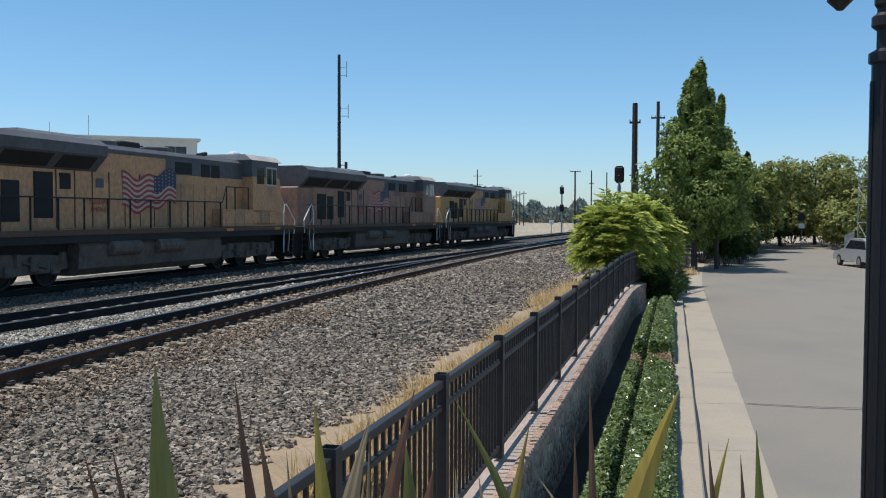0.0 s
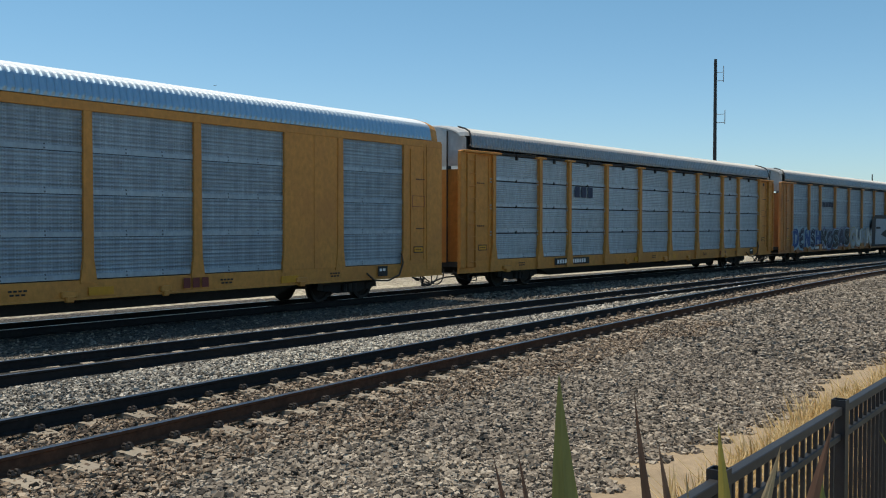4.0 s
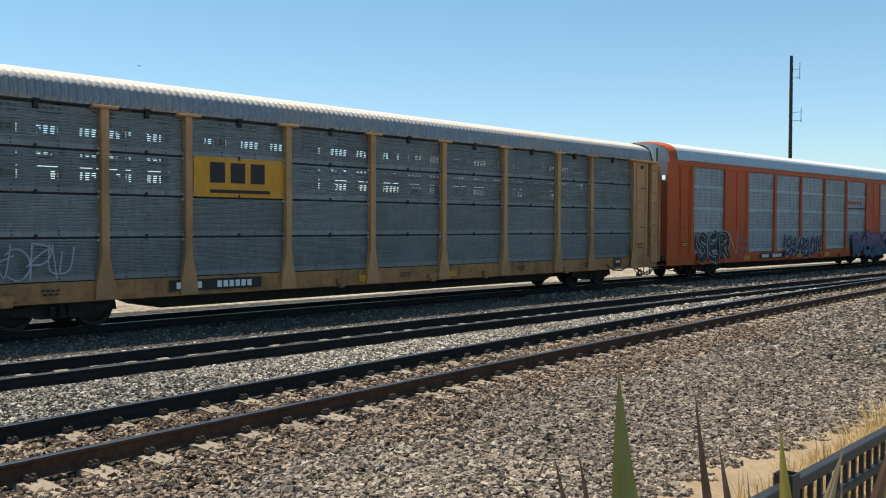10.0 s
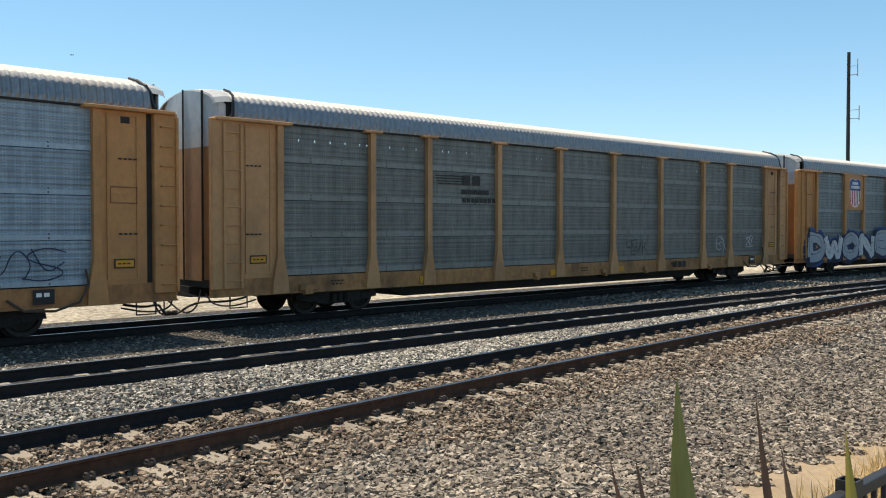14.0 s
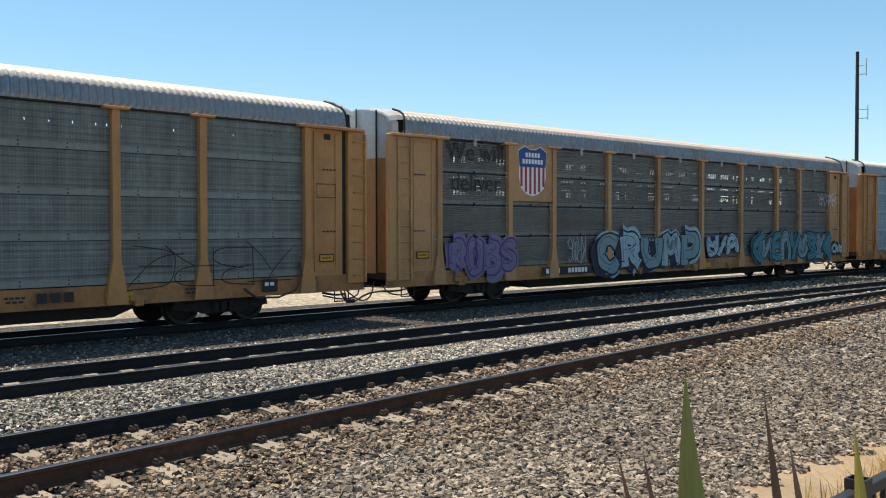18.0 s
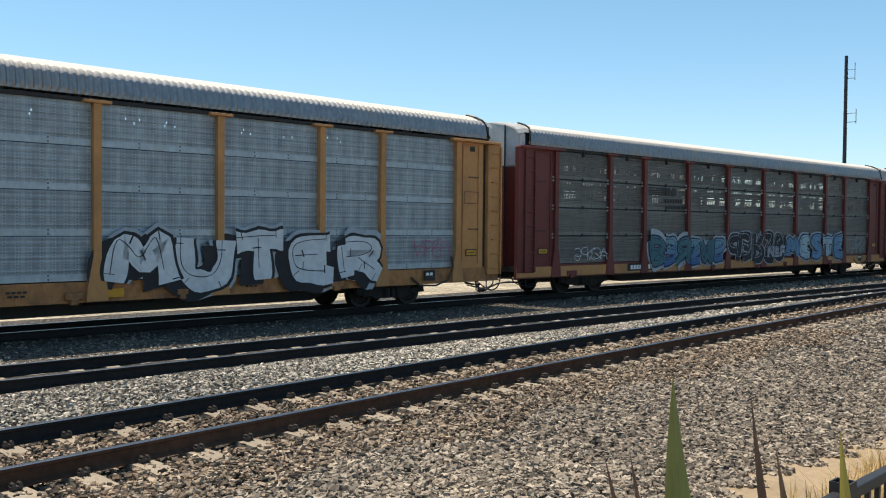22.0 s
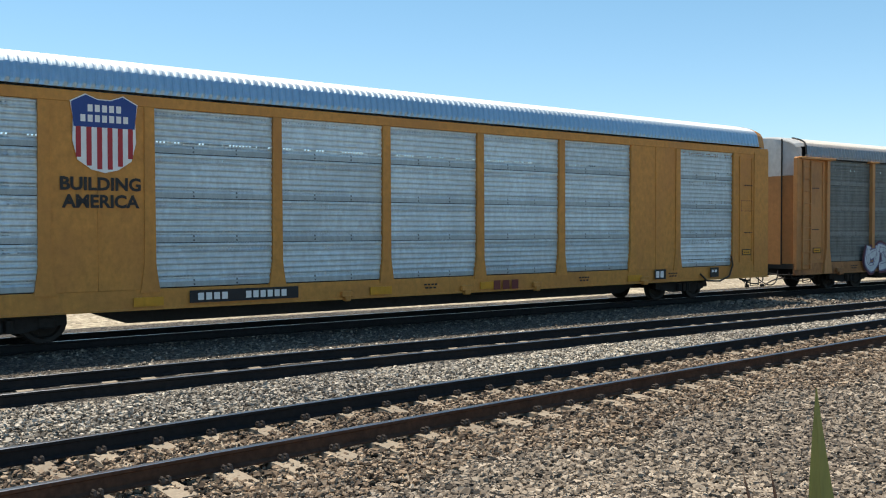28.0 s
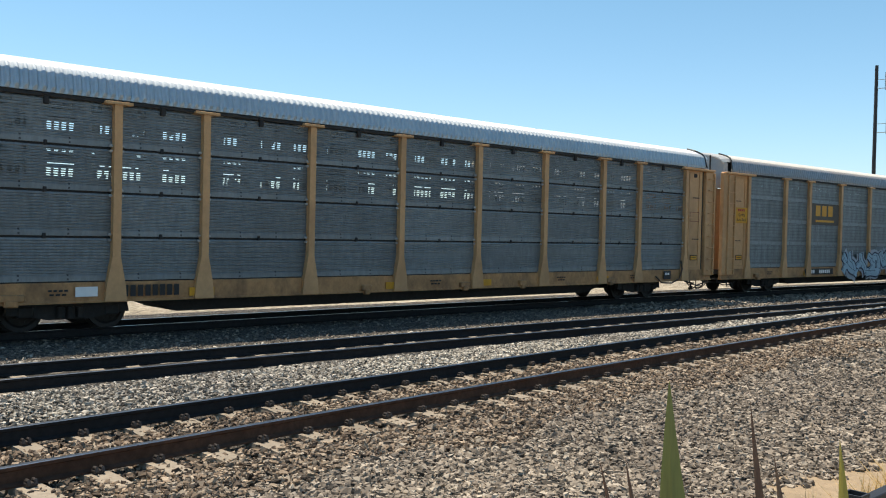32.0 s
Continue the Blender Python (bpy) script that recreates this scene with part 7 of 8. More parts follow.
def tree(name, label, x, y, z, height, radius, material, count, size, seed, shape="round", trunk=0.16, bare=0.18, lobes=9):
    """A tapered trunk, limbs to each lobe of the crown, and a crown of many small leaves with gaps."""
    rng = np.random.default_rng(seed)
    root = thing(name, label, "tree", m=pose(x, y, z))
    tr = Shape().tube([(0, 0, 0), (0.05, 0.03, height * bare), (-0.04, 0.02, height * 0.5), (0.03, 0, height * 0.85)], trunk, 8, trunk * 0.25)
    blobs = []
    for i in range(lobes):
        if shape == "tall":
            k = (i + 0.5) / lobes
            r = radius * (0.62 + 0.5 * math.sin(math.pi * min(1, k * 1.25 + 0.12))) * (1.0 - 0.72 * max(0, k - 0.45) / 0.55)
            a = i * 2.4
            c = (math.cos(a) * r * 0.55, math.sin(a) * r * 0.55, height * (bare + (1 - bare) * k * 0.96))
            blobs.append((c, (r * 0.62, r * 0.62, height * 0.11)))
        else:
            a, k = i * 2.4, (i % 4) / 3.2
            rr = radius * (0.25 + 0.45 * ((i * 0.618) % 1))
            c = (math.cos(a) * rr, math.sin(a) * rr, height * (bare + 0.2 + 0.55 * k + 0.08 * rng.uniform(-1, 1)))
            s = radius * rng.uniform(0.38, 0.58)
            blobs.append((c, (s, s, s * 0.75)))
        tr.tube([(0, 0, max(height * bare, c[2] * 0.55)), (c[0] * 0.5, c[1] * 0.5, c[2] * 0.85), c], trunk * 0.38, 5, 0.015)
    part("trunk", tr, M_bark, root, "grey-brown bark")
    pts, nr = [], []
    per = count // lobes
    for c, s in blobs:
        d = rng.normal(size=(per, 3))
        d /= np.linalg.norm(d, axis=1, keepdims=True)
        r = rng.uniform(0.45, 1.0, (per, 1)) ** 0.5 * (1 + 0.18 * np.sin(d[:, :1] * 5 + c[0]) * np.sin(d[:, 1:2] * 6))
        keep = np.sin(d[:, 0] * 4.3 + c[2]) * np.sin(d[:, 1] * 5.1 + c[0]) * np.sin(d[:, 2] * 4.7) < 0.22
        pts.append((np.array(c) + d * r * np.array(s))[keep])
        nr.append(d[keep] + [0, 0, 0.4])
    part("crown", leaf_mesh("crown", leaf_cards(np.concatenate(pts), np.concatenate(nr), size, rng), material), material, root, "uneven crown of small leaves")
    return root


tree("poplar_tree", "tall narrow green tree beside the road", 52.5, -6.0, -0.75, 11.2, 2.7, M_leaf_poplar, 42000, (0.08, 0.16), 31, "tall", 0.2, 0.18, 19)
tree("poplar_tree", "slim green tree leaning beside a taller one", 53.5, -7.35, -0.75, 9.6, 1.5, M_leaf_poplar, 12000, (0.08, 0.16), 32, "tall", 0.14, 0.25, 11)
tree("poplar_tree", "slim green tree behind a taller one", 57.0, -7.9, -0.75, 7.4, 1.5, M_leaf_poplar, 9000, (0.08, 0.16), 33, "tall", 0.15, 0.15, 9)
tree("shade_tree", "dark broad-leaved tree leaning over the road", 66, -10.9, -0.75, 7.2, 1.5, M_leaf_dark, 6000, (0.1, 0.2), 34, "tall", 0.2, 0.3, 11)
for i, (x, y, h, r, mt) in enumerate(((66, -10.0, 5.6, 2.8, M_leaf_mid), (74, -9.3, 6.0, 3.0, M_leaf_mid), (80, -13.2, 6.6, 3.6, M_leaf_mid), (90, -16.0, 8.3, 4.2, M_leaf_olive), (97, -19.5, 8.0, 4.4, M_leaf_olive), (104, -24.5, 8.6, 4.6, M_leaf_olive), (100, -28.5, 8.8, 4.8, M_leaf_olive), (98, -33, 8.4, 4.6, M_leaf_olive), (84, -10.4, 6.8, 3.6, M_leaf_mid), (95, -13.0, 7.6, 4.0, M_leaf_mid), (88, -24.0, 4.4, 3.0, M_leaf_olive), (92, -37, 8.6, 5.0, M_leaf_olive))):
    tree("shade_tree", "broad mid-green shade tree at the road's end" if mt is M_leaf_mid else "broad olive-green tree at the road's end", x, y, -0.75, h, r, mt, 11000, (0.14, 0.28), 40 + i, "round", 0.2, 0.16, 11)


def shrub(name, label, x, y, z, r, h, material, count, length, seed):
    """A shrub of long arching leaves."""
    rng = np.random.default_rng(seed)
    d = rng.normal(size=(count, 3))
    d[:, 2] = np.abs(d[:, 2]) * 0.9 - 0.15
    d /= np.linalg.norm(d, axis=1, keepdims=True)
    k = rng.uniform(0.35, 1.0, (count, 1)) ** 0.6
    lump = 1 + 0.22 * np.sin(d[:, :1] * 6) * np.sin(d[:, 1:2] * 7 + 1)
    p = np.array((0, 0, h * 0.42)) + d * k * lump * np.array((r, r, h * 0.6))
    along = d * 0.6 + rng.normal(scale=0.35, size=(count, 3))
    along[:, 2] -= 0.25
    along /= np.linalg.norm(along, axis=1, keepdims=True)
    side = np.cross(along, rng.normal(size=(count, 3)))
    side /= np.linalg.norm(side, axis=1, keepdims=True)
    s = rng.uniform(length * 0.6, length, (count, 1))
    v = np.stack([p, p + along * s * 0.5 + side * s * 0.13, p + along * s, p + along * s * 0.5 - side * s * 0.13], 1).reshape(-1, 3)
    root = thing(name, label, "shrub", m=pose(x, y, z))
    stems = Shape()
    for i in range(9):
        a = i * 2.4
        stems.tube([(0.1 * math.cos(a), 0.1 * math.sin(a), 0), (r * 0.5 * math.cos(a), r * 0.5 * math.sin(a), h * 0.55)], 0.03, 5, 0.01)
    part("stem", stems, M_bark, root)
    part("foliage", leaf_mesh("foliage", v, material), material, root, "long bright green leaves")
    return root


def frond_shrub(label, x, y, z, r, h, fronds, seed):
    """A shrub of long arching fronds, each with pairs of narrow drooping leaflets."""
    rng = np.random.default_rng(seed)
    root = thing("large_shrub", label, "shrub", m=pose(x, y, z))
    d = rng.normal(size=(fronds, 3))
    d[:, 2] = np.abs(d[:, 2]) - 0.2
    d /= np.linalg.norm(d, axis=1, keepdims=True)
    lump = 1 + 0.16 * np.sin(d[:, :1] * 5 + seed) * np.sin(d[:, 1:2] * 6 + 1)
    start = np.array((0, 0, h * 0.4)) + d * lump * rng.uniform(0.3, 0.95, (fronds, 1)) ** 0.6 * np.array((r, r, h * 0.55))
    out = d * np.array((1, 1, 0.35)) + rng.normal(scale=0.25, size=(fronds, 3))
    out /= np.linalg.norm(out, axis=1, keepdims=True)
    size = rng.uniform(0.5, 0.85, (fronds, 1))
    quads = []
    for k in range(13):
        u = 0.12 + 0.88 * k / 12
        at = start + out * size * u + np.array((0, 0, 1)) * size * (0.28 * u - 0.55 * u * u)
        for hand in (-1, 1):
            side = np.cross(out, (0, 0, 1.0)) * hand
            side /= np.linalg.norm(side, axis=1, keepdims=True)
            way = side * 0.75 + out * 0.65 + np.array((0, 0, -0.35)) + rng.normal(scale=0.12, size=(fronds, 3))
            way /= np.linalg.norm(way, axis=1, keepdims=True)
            broad = np.cross(way, side + np.array((0, 0, 1.0)))
            broad /= np.linalg.norm(broad, axis=1, keepdims=True)
            s = (0.17 + 0.1 * math.sin(u * 2.8)) * rng.uniform(0.75, 1.15, (fronds, 1))
            quads.append(np.stack([at, at + way * s * 0.4 + broad * s * 0.15, at + way * s, at + way * s * 0.4 - broad * s * 0.15], 1))
    stems = Shape()
    for i in range(9):
        a = i * 2.4
        stems.tube([(0.1 * math.cos(a), 0.1 * math.sin(a), 0), (r * 0.5 * math.cos(a), r * 0.5 * math.sin(a), h * 0.6)], 0.03, 5, 0.01)
    part("stem", stems, M_bark, root)
    part("foliage", leaf_mesh("foliage", np.concatenate(quads).reshape(-1, 3), M_leaf_lime), M_leaf_lime, root, "long feathery yellow-green fronds")
    return root


frond_shrub("large feathery yellow-green shrub overhanging the fence", 31.0, -0.95, -0.15, 0.9, 3.0, 900, 51)
frond_shrub("feathery yellow-green shrub behind the fence", 33.6, -1.95, -0.15, 0.9, 3.1, 800, 52)
# the shade at the wall's end is this shrub's dark leaf colour
shrub("shrub", "shaded dark green shrub at the wall's end", 30.8, -2.35, -0.75, 0.65, 1.2, M_leaf_dark, 2500, 0.25, 53)
# dark-leaved shrubs added to fill in the deep shade beneath the trees
for i, (x, y, mt) in enumerate(((56.5, -8.3, M_leaf_dark), (59.5, -9.6, M_leaf_dark), (62, -7.6, M_leaf_dark), (66, -8.6, M_leaf_dark), (71, -9.8, M_leaf_dark), (77, -11.5, M_leaf_dark), (84, -13.6, M_leaf_dark), (91, -16.2, M_leaf_dark), (98, -20, M_leaf_dark), (96, -23.5, M_leaf_olive), (99, -27.5, M_leaf_olive), (97, -31.5, M_leaf_olive), (95, -36, M_leaf_olive), (106, -20, M_leaf_dark), (110, -23.5, M_leaf_dark), (112, -27.5, M_leaf_dark), (112, -31, M_leaf_dark), (104, -17.5, M_leaf_dark))):
    shrub("shrub", "dense dark green shrub put in for the shade under the trees" if mt is M_leaf_dark else "dense olive shrub under the trees", x, y, -0.75, 2.5 if x > 60 else 0.9, 3.8 if x > 60 else 2.2, mt, 5000, 0.6 if x > 60 else 0.3, 90 + i)
shrub("shrub", "low green shrub beside the kerb", 34, -3.0, -0.75, 0.7, 1.2, M_leaf_hedge, 2500, 0.2, 54)
shrub("shrub", "low green shrub beside the kerb", 40, -3.6, -0.75, 0.7, 1.1, M_leaf_hedge, 2000, 0.22, 55)


def dry_grass(name, count, place, tall, seed, label):
    rng = np.random.default_rng(seed)
    p = place(rng, count)
    a = rng.uniform(0, 6.28, (count, 1))
    lean = rng.uniform(0.1, 1.3, (count, 1))
    h = rng.uniform(tall[0], tall[1], (count, 1))
    up = np.concatenate([np.cos(a) * lean * h, np.sin(a) * lean * h, h], 1)
    sd = np.concatenate([-np.sin(a), np.cos(a), 0 * a], 1) * 0.010
    v = np.stack([p - sd, p + sd, p + up * 0.6 + sd * 0.9, p + up], 1).reshape(-1, 3)
    return thing(name, label, "dry grass", what=leaf_mesh(name, v, M_straw), kind="stuff")


def verge(x0, x1, o0, o1, clump):
    def place(rng, n):
        x = rng.uniform(x0, x1, n)
        o = o0 + (o1 - o0) * rng.uniform(0, 1, n)
        k = np.sin(x * 2.1) * np.sin(o * 4 + x) * clump
        x, o = x + k, o + 0.3 * k
        return np.stack([x, np.array([fence_y(a) for a in x]) + o, -0.16 + 0 * x], 1)
    return place


dry_grass("dry_grass", 26000, verge(7.6, 26, 0.25, 1.75, 0.5), (0.08, 0.42), 61, "golden dry grass along the fence")
dry_grass("dry_grass_far", 7000, verge(24, 40, 0.3, 2.4, 0.5), (0.12, 0.4), 62, "dry yellow grass beside the gravel")


def blade(base, tip, w, material, bend):
    """A long stiff leaf of a flax plant, from the ground to its tip."""
    base, tip = Vector(base), Vector(tip)
    root = Vector((base.x * 0.5 + 0.95, base.y * 0.6 + 0.2, -0.74))
    side = Vector((tip.y - 0.0, -tip.x, 0)).normalized()
    pts = []
    for i in range(13):
        k = i / 12
        p = root.lerp(base, k / 0.5) if k < 0.5 else base.lerp(tip, (k - 0.5) / 0.5)
        p = p + side * bend * math.sin(math.pi * max(0, k - 0.4) / 0.6) * -1
        wide = w * (0.8 if k < 0.5 else 1.0) * min(1, (1 - k) * 2.6 + 0.02)
        pts.append((p, wide))
    fold = Vector((-tip.x, -tip.y, 0)).normalized()
    sh = Shape().grid([[p - side * q, p + fold * q * 0.35, p + side * q] for p, q in pts])
    part("leaf", sh, material, flax)


flax = thing("flax_plant", "flax plant with long green, brown and dry leaves", "plant")
blade((2.05, 0.88, 1.29), (2.02, 0.95, 1.94), 0.052, M_leaf_green, 0.02)
blade((2.21, 0.73, 1.29), (2.18, 0.82, 1.89), 0.019, M_leaf_brown, 0.01)
blade((2.12, 0.67, 1.41), (2.10, 0.73, 1.79), 0.018, M_leaf_brown, 0.00)
blade((2.05, 1.00, 1.38), (2.02, 1.06, 1.74), 0.014, M_leaf_brown, 0.00)
blade((2.10, 0.55, 1.42), (2.10, 0.59, 1.85), 0.026, M_leaf_yellow, 0.00)
blade((2.07, 0.50, 1.48), (2.08, 0.45, 1.82), 0.018, M_leaf_tan, 0.01)
blade((2.23, 0.68, 1.41), (2.22, 0.70, 1.70), 0.008, M_leaf_tan, 0.00)
blade((1.99, 0.41, 1.36), (2.00, 0.33, 1.91), 0.030, M_leaf_brown, 0.02)
blade((1.96, 0.53, 1.41), (1.98, 0.43, 1.84), 0.016, M_leaf_tan, 0.01)
blade((2.03, 0.45, 1.40), (2.03, 0.44, 1.79), 0.009, M_leaf_tan, 0.00)
blade((2.14, 0.09, 1.33), (2.12, 0.26, 1.87), 0.022, M_leaf_green, -0.05)
blade((2.03, 0.14, 1.41), (2.04, 0.08, 1.83), 0.020, M_leaf_yellow, 0.01)
blade((1.94, -0.03, 1.48), (1.94, -0.02, 1.84), 0.012, M_leaf_brown, 0.00)
blade((1.99, -0.07, 1.39), (1.99, -0.05, 1.94), 0.014, M_leaf_brown, 0.00)
blade((1.94, -0.06, 1.52), (1.94, 0.06, 1.75), 0.012, M_leaf_tan, -0.02)
blade((1.84, -0.11, 1.47), (1.83, -0.22, 1.96), 0.045, M_leaf_yellow, 0.03)
blade((1.87, -0.31, 1.53), (1.87, -0.28, 1.85), 0.011, M_leaf_brown, 0.00)
blade((1.87, -0.27, 1.52), (1.87, -0.32, 1.86), 0.014, M_leaf_yellow, 0.01)
blade((1.86, -0.36, 1.55), (1.86, -0.34, 1.83), 0.010, M_leaf_brown, 0.00)
blade((1.81, -0.38, 1.55), (1.81, -0.36, 1.89), 0.016, M_leaf_green, 0.00)
blade((2.00, 0.33, 1.47), (2.01, 0.29, 1.73), 0.030, M_leaf_brown, 0.00)
blade((2.10, 0.34, 1.39), (2.10, 0.37, 1.76), 0.035, M_leaf_green, 0.00)
blade((2.07, 0.23, 1.45), (2.07, 0.25, 1.72), 0.011, M_leaf_tan, 0.00)
blade((2.03, 0.16, 1.48), (2.02, 0.19, 1.72), 0.012, M_leaf_tan, 0.00)
blade((2.06, 1.06, 1.38), (2.02, 1.13, 1.72), 0.014, M_leaf_brown, 0.00)
blade((1.97, 0.46, 1.49), (1.98, 0.44, 1.71), 0.010, M_leaf_tan, 0.00)


# ---- poles, signals and distant things ----
M_wood = surface("dark_pole_wood", (0.045, 0.036, 0.03), 0.9, grain=18, spread=0.35, bump=0.3, stretch=(1, 1, 0.2))
M_steel = surface("grey_steel", (0.35, 0.36, 0.37), 0.5, 0.6, grain=20, spread=0.15, bump=0.05)


def pole(label, x, y, base, top, r, arms=(), material=None, name="utility_pole"):
    p = thing(name, label, "pole", m=pose(x, y, base))
    part("shaft", Shape().tube([(0, 0, 0), (0.02, 0, (top - base) * 0.5), (0, 0, top - base)], r, 8, r * 0.75), material or M_wood, p)
    for z, half in arms:
        part("crossarm", Shape().block(-0.06, 0.06, -half, half, z - base - 0.06, z - base + 0.06, 0.01), M_wood, p)
        for s in (-0.9, -0.4, 0.4, 0.9):
            part("insulator", Shape().lathe([(0.03, 0), (0.05, 0.08), (0.02, 0.16)], "z", 6, (0, s * half, z - base + 0.06)), M_steel, p)
    return p


mast = pole("tall dark pole with small antennas", 106.05, 29.3, -0.35, 21.4, 0.24, name="antenna_mast", material=M_black)
for z, o, h in ((18.9, 0.9, 1.7), (14.1, 1.1, 1.4)):
    part("antenna", Shape().tube([(0, 0, z + 0.35), (0.1, -o, z + 0.35)], 0.04, 5).tube([(0.1, -o, z + 0.35 - 0.2), (0.1, -o, z + 0.35 + h)], 0.045, 5).tube([(0, 0, z + 1.3), (0.1, -o, z + 1.3)], 0.03, 5), M_steel, mast)
part("lamp_box", Shape().tube([(0, 0, 8.6), (0, -0.8, 8.6)], 0.05, 5).block(-0.15, 0.15, -1.0, -0.7, 8.2, 9.0, 0.03), M_black, mast)
pole("thick dark wooden pole behind shrubs", 59.96, -3.04, -0.3, 9.53, 0.22, ((8.3, 0.35),))
pole("dark wooden pole with a short crossarm", 74.83, -5.59, -0.3, 11.43, 0.17, ((10.13, 0.55),))
pole("distant light pole beside the yard", 150.03, 1.89, -0.4, 9.58, 0.16, ((9.5, 0.9),))
pole("distant dark wooden pole", 170.04, -0.83, -0.4, 10.65, 0.14, ((8.2, 0.5),))
pole("distant dark wooden pole", 150.0, -3.18, -0.4, 9.38, 0.12)
pole("wooden pole with a crossarm", 109.9, -5.9, -0.3, 7.8, 0.15, ((7.1, 0.95),))
pole("distant wooden pole with crossarms", 258, 30.8, -0.4, 15.4, 0.2, ((13.5, 1.3), (11.0, 1.6)))
for i in range(7):
    pole("distant dark wooden pole", 235 + 16 * i, 16 + 2.2 * i, -0.4, 8.6 + 0.4 * (i % 3), 0.13, ((8.0, 0.7),))


def signal(label, x, y, base, top, heads):
    s = thing("railway_signal", label, "railway signal", m=pose(x, y, base))
    part("mast", Shape().tube([(0, 0, 0), (0, 0, top - base)], 0.08, 8), M_steel, s)
    for z in heads:
        part("signal_head", Shape().block(-0.12, 0.05, -0.28, 0.28, z - base - 0.5, z - base + 0.5, 0.12), M_black, s, "black oval backboard with hooded lamps")
        for k in (-0.28, 0.0, 0.28):
            part("hood", Shape().lathe([(0.1, -0.35), (0.1, -0.1)], "x", 10, (0, 0, z - base + k)), M_black, s)
    part("ladder", Shape().tube([(0.25, 0.1, 0.3), (0.15, 0.1, top - base - 0.3)], 0.02, 4).tube([(0.25, -0.1, 0.3), (0.15, -0.1, top - base - 0.3)], 0.02, 4), M_steel, s)
    return s


signal("two-headed railway signal beside the track", 120, 3.2, -0.3, 6.3, (5.6, 3.3))
near_signal = signal("railway signal behind the shrubs", 55.0, -1.92, -0.3, 4.4, (4.75,))
M_redlamp = bpy.data.materials.new("red_signal_lamp")
M_redlamp.use_nodes = True
M_redlamp.node_tree.nodes["Principled BSDF"].inputs["Base Color"].default_value = (0.5, 0.02, 0.02, 1)
M_redlamp.node_tree.nodes["Principled BSDF"].inputs["Emission Color"].default_value = (1.0, 0.03, 0.04, 1)
M_redlamp.node_tree.nodes["Principled BSDF"].inputs["Emission Strength"].default_value = 3.0
part("lens", Shape().lathe([(0.02, -0.3), (0.085, -0.29), (0.085, -0.2)], "x", 12, (0, 0, 4.75 + 0.3 - 0.02)), M_redlamp, near_signal, "glowing red lens")
ws = thing("trackside_sign", "small white sign on a post beside the track", "sign", m=pose(130, 4.9, -0.3))
part("post", Shape().tube([(0, 0, 0), (0, 0, 1.7)], 0.05, 6), M_steel, ws)
part("board", Shape().block(-0.03, 0.0, -0.3, 0.3, 1.4, 1.95, 0.02), M_letter, ws)

# street lamp beside the road
lamp = thing("street_lamp", "tall fluted black street lamp post", "street lamp", m=pose(6.28, -1.92, -0.74))
part("post", Shape().lathe([(0.2, 0.0), (0.2, 0.25), (0.13, 0.4), (0.105, 0.6), (0.085, 1.2), (0.08, 4.0), (0.06, 4.1)], "z", 14), M_black, lamp)
for i in range(7):
    a = i * 0.8976
    part("flute", Shape().tube([(0.088 * math.cos(a), 0.088 * math.sin(a), 0.7), (0.082 * math.cos(a), 0.082 * math.sin(a), 3.9)], 0.014, 5), M_black, lamp)
for z, r in ((4.05, 0.1), (4.28, 0.085), (4.42, 0.07)):
    part("collar", Shape().lathe([(0.05, z - 0.06), (r, z - 0.03), (r, z + 0.03), (0.05, z + 0.06)], "z", 14), M_black, lamp)
part("upper_post", Shape().lathe([(0.055, 4.1), (0.05, 5.4)], "z", 12), M_black, lamp)
part("arm", Shape().tube([(0, 0, 5.1), (0.0, 0.2, 5.3), (0.0, 0.42, 5.2), (0, 0.42, 4.75)], 0.022, 6), M_black, lamp)
part("lantern", Shape().lathe([(0.02, 4.36), (0.08, 4.42), (0.1, 4.58), (0.04, 4.8)], "z", 10, (0, 0.28, 0)), M_black, lamp, "black hanging lantern")


